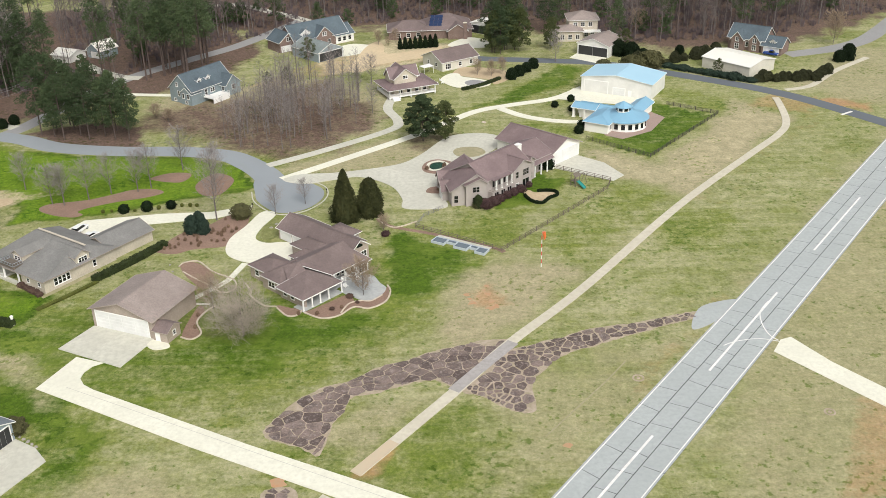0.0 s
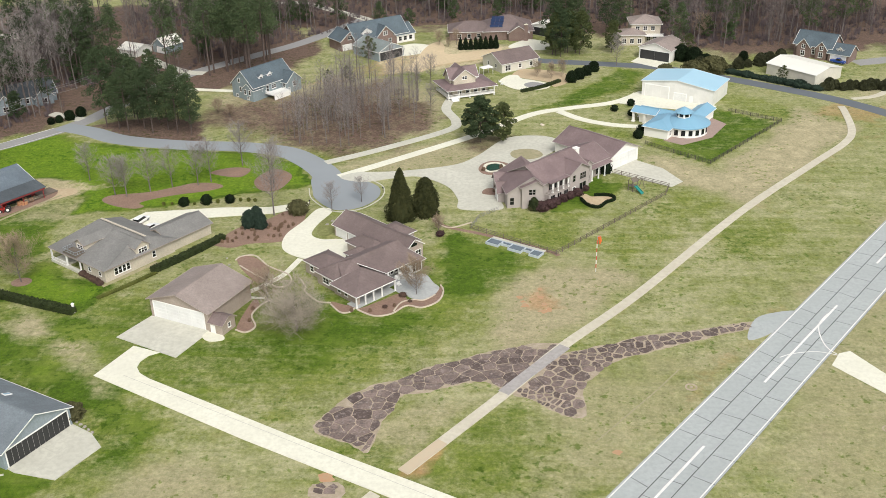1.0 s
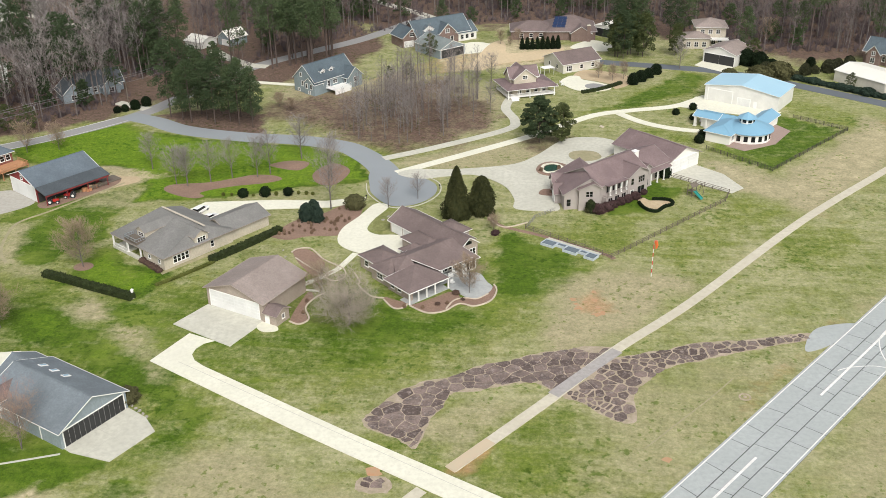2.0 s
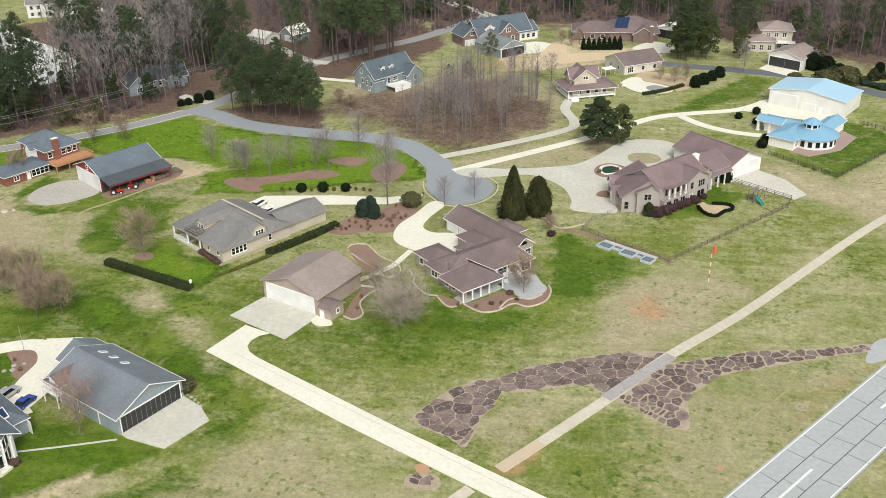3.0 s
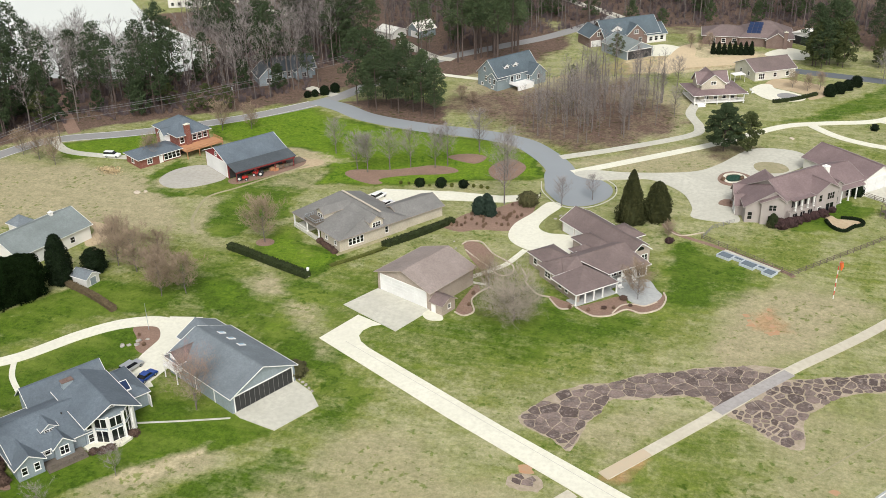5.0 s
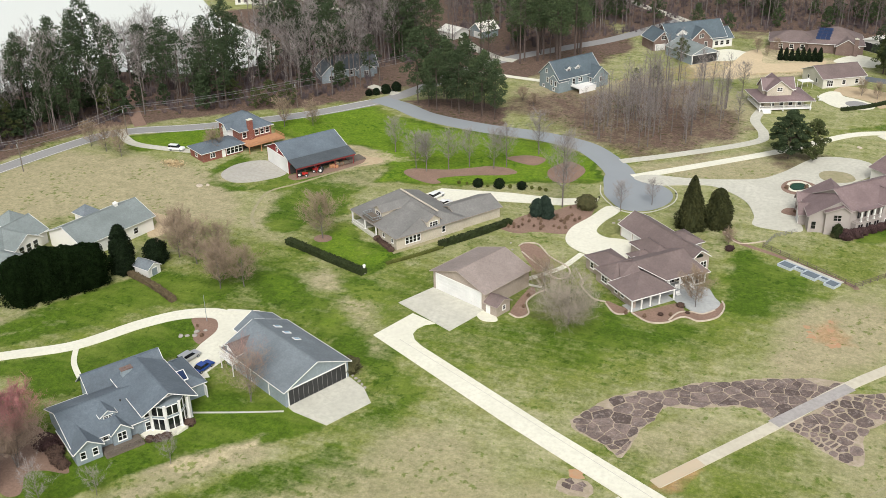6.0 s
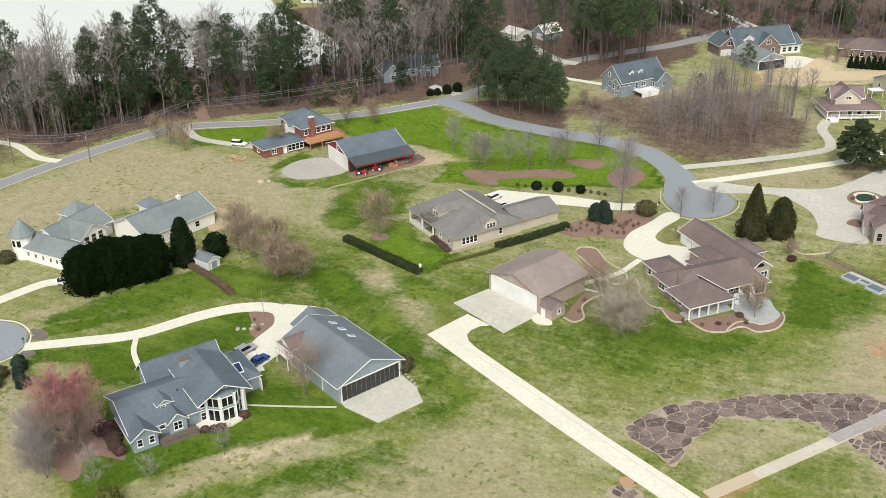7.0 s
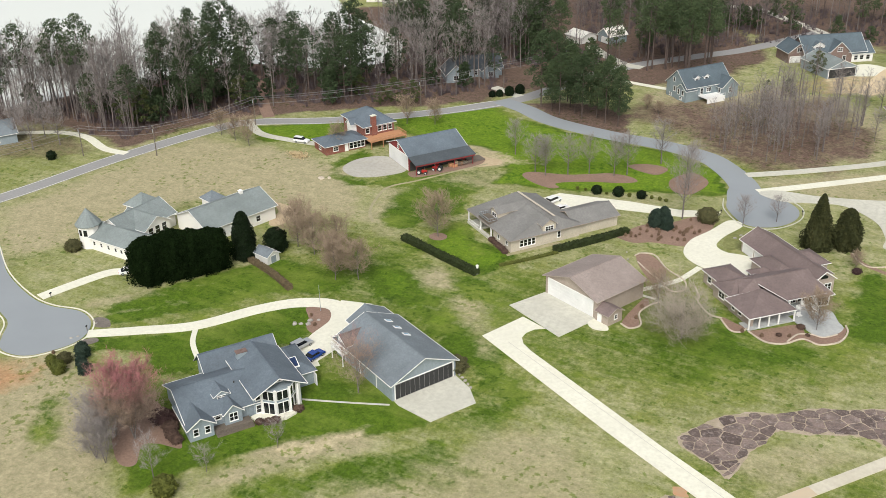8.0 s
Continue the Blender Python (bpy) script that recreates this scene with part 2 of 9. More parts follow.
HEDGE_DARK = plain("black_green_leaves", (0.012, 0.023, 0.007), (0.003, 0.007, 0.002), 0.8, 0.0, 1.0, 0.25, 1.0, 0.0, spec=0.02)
HEDGE_GREEN = plain("olive_green_hedge_leaves", (0.042, 0.056, 0.020), (0.022, 0.030, 0.012), 0.8, 0.0, 1.0, 0.25, 1.0, 0.0, spec=0.12)
TWIG_WHITE = plain("whitish_twigs", (0.42, 0.365, 0.292), (0.30, 0.255, 0.205), 0.95, 0.0, 0.3, 0.06, 1.0, 0.0, spec=0.12)
FLAGSTONE = plain("blue_grey_flagstone", (0.44, 0.45, 0.43), (0.33, 0.34, 0.33), 0.85, 0.0, 1.1, 0.4, 1.0, 0.2)
POND = plain("green_pond_water", (0.035, 0.085, 0.060), (0.025, 0.060, 0.045), 0.15, 0.0, 1.0, 0.3, 0.6, 0.0)
LOG_HEDGE = plain("olive_brown_hedge_leaves", (0.165, 0.125, 0.072), (0.095, 0.075, 0.045), 0.9, 0.0, 1.0, 0.25, 1.0, 0.0, spec=0.12)
SHRUB_TWIG = plain("reddish_brown_leaves", (0.120, 0.078, 0.058), (0.066, 0.044, 0.036), 0.9, 0.0, 1.0, 0.25, 1.0, 0.0, spec=0.12)
SHRUB_OLIVE = plain("olive_shrub", (0.105, 0.100, 0.045), (0.065, 0.065, 0.030), 0.85, 0.0, 1.0, 0.25, 1.0, 0.0, spec=0.12)
METAL = plain("galvanized_metal", (0.42, 0.45, 0.47), (0.33, 0.36, 0.38), 0.45, 0.6, 1.0, 0.3, 0.8, 0.05)
WIRE = plain("grey_wire", (0.22, 0.21, 0.21), (0.17, 0.165, 0.165), 0.6)
GREY_MULCH = plain("grey_brown_mulch", (0.20, 0.175, 0.150), (0.12, 0.10, 0.085), 0.95, 0.0, 3.0, 0.5, 1.0, 0.3)
WORN_PATH = plain("worn_grey_path", (0.395, 0.370, 0.345), (0.300, 0.280, 0.262), 0.9, 0.0, 1.4, 0.3, 1.0, 0.2)
FENCE_WOOD = plain("weathered_fence_wood", (0.150, 0.118, 0.090), (0.085, 0.066, 0.050), 0.85, 0.0, 2.0, 0.3, 0.8, 0.1)
DARK_RAIL = plain("dark_brown_fence", (0.060, 0.050, 0.042), (0.040, 0.034, 0.029), 0.8)
OLD_WHITE = plain("weathered_blue_white_paint", (0.47, 0.52, 0.55), (0.36, 0.40, 0.43), 0.7, 0.0, 2.0, 0.4, 1.0, 0.1)
DRY_TURF = plain("dry_turf_edge", (0.37, 0.325, 0.205), (0.25, 0.235, 0.120), 0.95, 0.0, 0.9, 0.2, 1.0, 0.4)
ORANGE = plain("orange_cloth", (0.75, 0.17, 0.04), (0.62, 0.13, 0.03), 0.8)
RED_PAINT = plain("red_paint", (0.55, 0.06, 0.04), (0.45, 0.05, 0.03), 0.6)
TEAL = plain("teal_plastic", (0.03, 0.28, 0.24), (0.02, 0.22, 0.19), 0.4)
TYRE = plain("black_rubber", (0.02, 0.02, 0.02), (0.03, 0.03, 0.03), 0.8)
CAR_WHITE = plain("white_car_paint", (0.78, 0.78, 0.76), (0.72, 0.72, 0.70), 0.25, 0.0, 1.0, 0.3, 0.4, 0.0)
CAR_SILVER = plain("silver_car_paint", (0.45, 0.46, 0.47), (0.40, 0.41, 0.42), 0.3, 0.5, 1.0, 0.3, 0.4, 0.0)
CAR_BLUE = plain("blue_car_paint", (0.02, 0.06, 0.26), (0.02, 0.05, 0.2), 0.25, 0.0, 1.0, 0.3, 0.4, 0.0)
CAR_BLACK = plain("black_car_paint", (0.02, 0.02, 0.022), (0.025, 0.025, 0.027), 0.25, 0.0, 1.0, 0.3, 0.4, 0.0)
CAR_RED = plain("red_machine_paint", (0.45, 0.03, 0.02), (0.35, 0.02, 0.02), 0.35)
GLASS, nt_, b_ = graph("dark_window_glass", 0.06)
b_.inputs["Base Color"].default_value = (0.012, 0.014, 0.016, 1)
SOLAR, nt_, b_ = graph("solar_panel", 0.35)
b_.inputs["Base Color"].default_value = (0.010, 0.026, 0.075, 1)
SKYLIGHT, nt_, b_ = graph("skylight_glass", 0.12)
b_.inputs["Base Color"].default_value = (0.35, 0.50, 0.60, 1)
# near-white base colour stands in for the sky's reflection on the lake
WATER, nt_, b_ = graph("lake_water_sky_glare", 0.2)
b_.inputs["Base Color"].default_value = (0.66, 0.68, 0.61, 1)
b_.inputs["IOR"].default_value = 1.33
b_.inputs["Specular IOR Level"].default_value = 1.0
bump(nt_, b_, noise_at(nt_, place(nt_), 0.6, 3.0), 0.15, 0.1)


# ---- building helpers ----
def mesh_of(name, bm, mat):
    me = bpy.data.meshes.new(name)
    bmesh.ops.recalc_face_normals(bm, faces=bm.faces)
    bm.to_mesh(me)
    bm.free()
    me.materials.append(mat)
    return me


def part(name, bm, mat, parent, label=""):
    ob = new(name, mesh_of(name, bm, mat))
    ob.parent = parent
    return tagged(ob, label)


def thing(name, label, category, x=0.0, y=0.0, z=0.0, turn=0.0, group="", kind=""):
    ob = new(name)
    ob.matrix_basis = pose(x, y, z, 0, 0, turn)
    return tagged(ob, label, category, group, kind)


def solid(bm, top, depth):
    """A slab: the polygon top, carried straight down by depth."""
    a = [bm.verts.new(p) for p in top]
    b = [bm.verts.new((p[0], p[1], p[2] - depth)) for p in top]
    bm.faces.new(a)
    bm.faces.new(b[::-1])
    for i in range(len(a)):
        j = (i + 1) % len(a)
        bm.faces.new((a[i], b[i], b[j], a[j]))


def box(bm, x0, x1, y0, y1, z0, z1):
    solid(bm, [(x0, y0, z1), (x1, y0, z1), (x1, y1, z1), (x0, y1, z1)], z1 - z0)


def beam(bm, p, q, w=0.12, h=0.2):
    """A board from p to q, w wide and h high, upright."""
    p, q = Vector(p), Vector(q)
    d = (q - p).normalized()
    side = d.cross(Vector((0, 0, 1)))
    side = (side.normalized() if side.length > 1e-4 else Vector((1, 0, 0))) * w / 2
    up = side.cross(d).normalized() * h / 2
    ring = [side + up, -side + up, -side - up, side - up]
    a, b = [bm.verts.new(p + r) for r in ring], [bm.verts.new(q + r) for r in ring]
    bm.faces.new(a)
    bm.faces.new(b[::-1])
    for i in range(4):
        j = (i + 1) % 4
        bm.faces.new((a[i], b[i], b[j], a[j]))


def tube(bm, p, q, r0, r1, n=6, cap=True):
    p, q = Vector(p), Vector(q)
    d = (q - p).normalized()
    s = d.orthogonal().normalized()
    u = d.cross(s)
    ang = [2 * math.pi * i / n for i in range(n)]
    a = [bm.verts.new(p + (s * math.cos(t) + u * math.sin(t)) * r0) for t in ang]
    b = [bm.verts.new(q + (s * math.cos(t) + u * math.sin(t)) * r1) for t in ang]
    for i in range(n):
        j = (i + 1) % n
        bm.faces.new((a[i], b[i], b[j], a[j]))
    if cap:
        bm.faces.new(a)
        bm.faces.new(b[::-1])


def spline(pts, closed=False, steps=6):
    """A smooth line through the points, in plan."""
    n, out = len(pts), []
    for i in range(n if closed else n - 1):
        p = [Vector(pts[k % n] if closed else pts[min(max(k, 0), n - 1)]) for k in (i - 1, i, i + 1, i + 2)]
        for k in range(steps):
            t = k / steps
            out.append(0.5 * (2 * p[1] + (p[2] - p[0]) * t + (2 * p[0] - 5 * p[1] + 4 * p[2] - p[3]) * t * t + (3 * p[1] - p[0] - 3 * p[2] + p[3]) * t ** 3))
    if not closed:
        out.append(Vector(pts[-1]))
    return out


def patch(name, pts, mat, top=0.05, label="", category="", smooth=True, kind="structure", depth=0.25):
    """A flat paved or planted area with an edge of its own."""
    bm = bmesh.new()
    line = spline(pts, True) if smooth else [Vector(p) for p in pts]
    solid(bm, [(p.x, p.y, top) for p in line], depth)
    ob = new(name, mesh_of(name, bm, mat))
    return tagged(ob, label, category, kind=kind)


def strip(bm, pts, width, top, depth=0.25, steps=8):
    """A ribbon of even or changing width along a smooth line."""
    line = spline(pts, False, steps)
    n = len(line)
    rows = []
    for i, p in enumerate(line):
        d = (line[min(i + 1, n - 1)] - line[max(i - 1, 0)]).normalized()
        w = width if isinstance(width, (int, float)) else width[0] + (width[1] - width[0]) * i / (n - 1)
        side = Vector((-d.y, d.x)) * w / 2
        l, r = p + side, p - side
        rows.append([bm.verts.new((*l, top)), bm.verts.new((*r, top)), bm.verts.new((*r, top - depth)), bm.verts.new((*l, top - depth))])
    for a, b in zip(rows, rows[1:]):
        for k in range(4):
            bm.faces.new((a[k], a[(k + 1) % 4], b[(k + 1) % 4], b[k]))
    bm.faces.new(rows[0])
    bm.faces.new(rows[-1][::-1])


def ribbon(name, pts, width, mat, top=0.05, label="", category="", steps=8):
    bm = bmesh.new()
    strip(bm, pts, width, top, 0.25, steps)
    ob = new(name, mesh_of(name, bm, mat))
    return tagged(ob, label, category, kind="structure")


# ---- the ground: one sheet to the horizon, dipping under the lake ----
def inside(px, py, poly):
    hit = np.zeros(px.shape, bool)
    for (x0, y0), (x1, y1) in zip(poly, poly[1:] + poly[:1]):
        cross = (y0 > py) != (y1 > py)
        hit ^= cross & (px < (x1 - x0) * (py - y0) / ((y1 - y0) or 1e-9) + x0)
    return hit


def depth_in(px, py, poly):
    """How far inside the polygon (outside: minus), in metres."""
    best = np.full(px.shape, 1e9)
    for (x0, y0), (x1, y1) in zip(poly, poly[1:] + poly[:1]):
        dx, dy = x1 - x0, y1 - y0
        t = np.clip(((px - x0) * dx + (py - y0) * dy) / (dx * dx + dy * dy), 0, 1)
        best = np.minimum(best, np.hypot(px - x0 - t * dx, py - y0 - t * dy))
    return np.where(inside(px, py, poly), best, -best)


SHORE = [(-3000, -800), (-420, 120), (-312, 190), (-290, 222), (-280, 255), (-262, 282), (-258, 300), (-240, 304), (-226, 306), (-208, 317), (-200, 332), (-214, 358), (-234, 372), (-262, 390), (-300, 430), (-500, 560), (-3000, 900)]
GREEN = [
    ([(-96, 99), (-88, 104), (-78, 116), (-66, 126), (-58, 117), (-74, 102), (-88, 91)], 5.0, 0.6),
    ([(-113.8, 171.3), (-110.0, 176.4), (-98.5, 166.9), (-87.1, 161.5), (-76.7, 151.6), (-82.8, 150.9), (-94.6, 157.7), (-103.9, 161.3)], 4.0, 1.1),
    ([(-128.5, 197.4), (-132.9, 211.7), (-128.1, 225.3), (-118.1, 230.2), (-109.0, 209.0), (-115.2, 202.1), (-117.0, 193.6), (-122.1, 191.1)], 3.0, 0.95),
    ([(-92, 90), (-84, 108), (-66, 138), (-52, 136), (-30, 116), (-40, 84), (-70, 70)], 9.0, 0.16),
    ([(-141.6, 97.5), (-140.8, 101.9), (-136.5, 101.5), (-126.8, 88.4), (-128.8, 86.3), (-135.1, 89.8)], 3.0, 0.95),
    ([(-150, 120), (-140, 170), (-120, 200), (-90, 190), (-60, 190), (-40, 210), (10, 206), (-10, 170), (-40, 150), (-80, 150), (-60, 128), (-90, 118), (-110, 92), (-130, 100)], 14.0, 0.50),
    ([(-30, 128), (-18, 150), (2, 150), (24, 128), (10, 112)], 10.0, 0.42),
    ([(30, 158), (52, 172), (42, 150)], 6.0, 0.4),
    ([(20, 214), (52, 250), (60, 240), (30, 204)], 6.0, 0.35),
    ([(-201, 240), (-180, 258), (-168, 248), (-170, 240), (-191, 230)], 1.5, 1.25),
    ([(-167, 271), (-141, 291), (-117, 281), (-94, 278), (-72, 276), (-57, 266), (-52, 252), (-72, 244), (-92, 236), (-113, 231), (-112, 243), (-122, 254), (-154, 257)], 2.0, 1.3),
    ([(-145, 222), (-132, 233), (-112, 243), (-110, 224), (-131, 211)], 4.0, 0.55),
    ([(-109, 186), (-108, 206), (-98, 196), (-87, 192), (-90, 182)], 2.0, 1.25),
    ([(-70, 164), (-58, 172), (-50, 192), (-38, 192), (-30, 180), (-12, 188), (-14, 227), (13, 207), (-3, 186), (-14, 172), (-30, 161)], 6.0, 0.56),
    ([(-47, 175), (-38, 181), (-24, 178), (-11, 188), (-13, 224), (4, 210), (-6, 190), (-20, 174), (-34, 168)], 4.0, 0.85),
    ([(-134, 130), (-120, 150), (-112, 148), (-110, 138), (-122, 127), (-125, 122)], 2.0, 0.9),
    ([(-100, 127), (-84, 131), (-73, 126), (-81, 117), (-96, 106), (-107, 88), (-122, 96), (-112, 102), (-103, 112)], 2.5, 1.02),
    ([(-98, 158), (-79, 158), (-64, 140), (-60, 128), (-70, 128), (-74, 146)], 4.0, 0.55),
    ([(-157, 130), (-150, 146), (-143, 158), (-135, 166), (-124, 168), (-114, 161), (-127, 153), (-138, 138), (-151, 126), (-155, 127.4)], 2.5, 1.0),
    ([(-149, 119.4), (-135.6, 128.6), (-130, 130), (-123.6, 122), (-126, 117), (-134, 120), (-142, 117.5), (-146, 116)], 2.5, 1.0),
    ([(-125, 160), (-124, 184), (-108, 178), (-83, 169), (-75, 156), (-98, 158)], 5.0, 0.55),
    ([(13, 243), (27, 258), (34, 252), (26, 238), (14, 233)], 2.0, 0.9),
    ([(44, 283), (70, 317), (89, 303), (60, 267)], 1.0, 0.6),
    ([(8, 313), (22, 327), (45, 362), (55, 358), (48, 338), (23, 318)], 3.0, 0.6),
    ([(-4, 222), (24, 236), (14, 212)], 5.0, 0.4),
    ([(50, 229), (75, 231), (68, 215), (53, 209)], 6.0, 0.42),
    ([(-12, 144), (6, 150), (14, 139), (-2, 124), (-14, 129)], 4.0, 0.45),
    ([(-100, 182), (-80, 178), (-79, 157), (-58, 141), (-62, 133), (-74, 143), (-86, 156)], 4.0, 0.7),
    ([(-60, 292), (-48, 270), (-30, 268), (-50, 262)], 2.0, 0.4),
    ([(14, 296), (30, 300), (44, 296), (40, 284), (30, 292)], 3.0, 0.4),
    ([(72, 340), (90, 322), (106, 306), (90, 304), (76, 318)], 3.0, 0.4),
    ([(-157, 325), (-160, 339), (-148, 340), (-142, 326)], 2.0, 1.0),
    ([(-161, 224), (-157.5, 238), (-150.2, 235), (-156, 227), (-155, 219), (-142.2, 218), (-135, 225), (-133, 218), (-147, 212), (-155, 215)], 2.0, 0.95),
    ([(-256, 302), (-234, 280), (-228, 286), (-246, 304)], 3.0, 1.0),
    ([(-214, 268), (-206, 256), (-180, 266), (-188, 258)], 3.0, 0.0),
]
TAN = [
    ([(-136, 261), (-125, 256.8), (-114.5, 253.2), (-107.4, 253.4), (-99.3, 254), (-106, 247.4), (-114.7, 244.6), (-119.9, 240.5), (-126.3, 233.5), (-129, 229), (-131, 236), (-129, 248)], 3.0, 1.05),
    ([(-128.1, 228.6), (-124.3, 235.1), (-116.2, 240.5), (-107.3, 242.5), (-103, 237.2), (-103, 231.4), (-124.7, 222.1)], 4.0, 0.62),
    ([(-107.6, 184.5), (-101.7, 181.5), (-94.2, 175.9), (-87.2, 170.7), (-80.7, 164.0), (-76.4, 156.6), (-81.7, 158.9), (-88.8, 164.7), (-96.4, 170.8), (-103.9, 177.8)], 5.0, 1.0),
    ([(-100, 320), (-78, 300), (-62, 286), (-30, 284), (-18, 300), (-18, 330), (-45, 354), (-70, 346), (-95, 342)], 6.0, 0.8),
    ([(-222, 157), (-212, 222), (-185, 228), (-153, 223), (-135, 197), (-150, 192), (-170, 190), (-186, 178), (-194, 134)], 6.0, 0.9),
    ([(-3, 185), (15, 208), (30, 200), (16, 176), (2, 168)], 6.0, 0.9),
    ([(62, 262), (90, 301), (98, 315), (112, 300), (66, 240), (44, 259), (44, 274)], 4.0, 1.0),
    ([(-84, 92), (-70, 116), (-57, 131), (-51, 133), (-26, 118), (-30, 90)], 6.0, 0.62),
    ([(-160, 108), (-146, 112), (-122, 100), (-109, 82), (-140, 60)], 5.0, 0.85),
    ([(-110, 187), (-101, 182), (-91, 174), (-80, 160), (-73, 150), (-79, 156), (-91, 169), (-103, 179)], 3.0, 0.95),
    ([(-96, 104), (-93, 109), (-88, 113.4), (-84, 119), (-81, 121), (-80, 117), (-84, 110), (-87, 105)], 3.5, 1.25),
    ([(-132, 196), (-134, 206), (-136, 216), (-131, 218), (-127, 206), (-124, 196), (-112, 190), (-122, 188)], 4.0, 0.7),
    ([(-25, 140), (-15, 150), (-2, 152), (-14, 134)], 4.0, 0.6),
    ([(10, 150), (40, 172), (54, 172), (20, 126), (6, 124)], 8.0, 0.45),
    ([(60, 182), (140, 290), (160, 280), (100, 150), (70, 120), (40, 110)], 8.0, 0.5),
    ([(-52, 262), (-16, 288), (4, 270), (-16, 262)], 3.0, 0.7),
    ([(-99, 92), (-96, 99.5), (-89, 108), (-82, 116.5), (-78.0, 118), (-79.0, 113.6), (-88, 105.0), (-93, 98)], 3.0, 1.1),
    ([(-160, 124), (-146, 139), (-133, 154), (-131, 152), (-144, 137), (-157, 122.6)], 1.6, 0.8),
    ([(-162, 131), (-149, 144.5), (-139, 157), (-137, 155.6), (-147, 142.5), (-160, 129)], 1.6, 0.7),
    ([(120, 330), (150, 370), (190, 380), (150, 300)], 8.0, 0.6),
    ([(-42, 356), (-46, 372), (-38, 388), (-24, 402), (-20, 408), (-8, 398), (10, 394), (16, 384), (0, 374), (-22, 362)], 2.0, 1.5),
]
LITTER_AND_SHADE = [
    ([(-12, 284), (-8, 292), (2, 292), (8, 286), (2, 276), (-7, 276)], 3.0, 0.55),
    ([(-132, 300), (-117, 289), (-91, 283), (-96, 304), (-114, 309)], 1.5, 1.0),
    ([(-63, 279), (-37, 273), (-17, 300), (-22, 322), (-45, 352), (-69, 330), (-100, 318), (-95, 300), (-76, 288)], 9.0, 0.72),
    ([(-58, 286), (-40, 278), (-26, 298), (-32, 322), (-50, 326)], 10.0, 0.78),
    # litter tone here also paints the trees' shade on the grass
    ([(-290, 150), (-246, 186), (-232, 200), (-262, 214), (-300, 190)], 8.0, 0.55),
    ([(-420, 130), (-262, 214), (-226, 207), (-217, 240), (-191, 263), (-150, 293), (-139, 310), (-150, 400), (-230, 420), (-420, 300)], 4.0, 1.0),
    ([(-150, 322), (-133, 314), (-120, 330), (-80, 350), (-70, 400), (-120, 470), (-300, 470)], 6.0, 0.9),
    ([(-70, 410), (-40, 420), (0, 430), (40, 410), (60, 402), (90, 376), (110, 384), (140, 385), (200, 430), (300, 600), (-300, 600)], 10.0, 0.9),
    ([(-60, 176), (-44, 174), (-38, 186), (-50, 196)], 3.0, 0.25),
]
CLAY = [
    ([(-16, 129), (-8, 141), (-5, 139), (-13, 128)], 2.5, 0.8),
    ([(30, 150), (60, 190), (64, 188), (34, 148)], 3.0, 0.35),
    ([(100, 310), (112, 322), (126, 312), (116, 300)], 4.0, 0.6),
    ([(5, 191), (10, 196), (13, 186), (7, 183)], 3.0, 0.75),
    ([(-164, 105), (-154, 108), (-147, 103), (-148, 96), (-156, 92)], 4.0, 0.9),
    ([(124, 319), (142, 309), (138, 301), (127, 309)], 3.0, 0.95),
    ([(-76, 340), (-66, 348), (-40, 384), (-22, 380), (10, 392), (12, 384), (-24, 362), (-44, 352)], 3.0, 0.45),
    ([(78, 150), (60, 120), (70, 118), (84, 146)], 4.0, 0.6),
    ([(60, 230), (120, 305), (124, 300), (66, 226)], 3.0, 0.25),
]


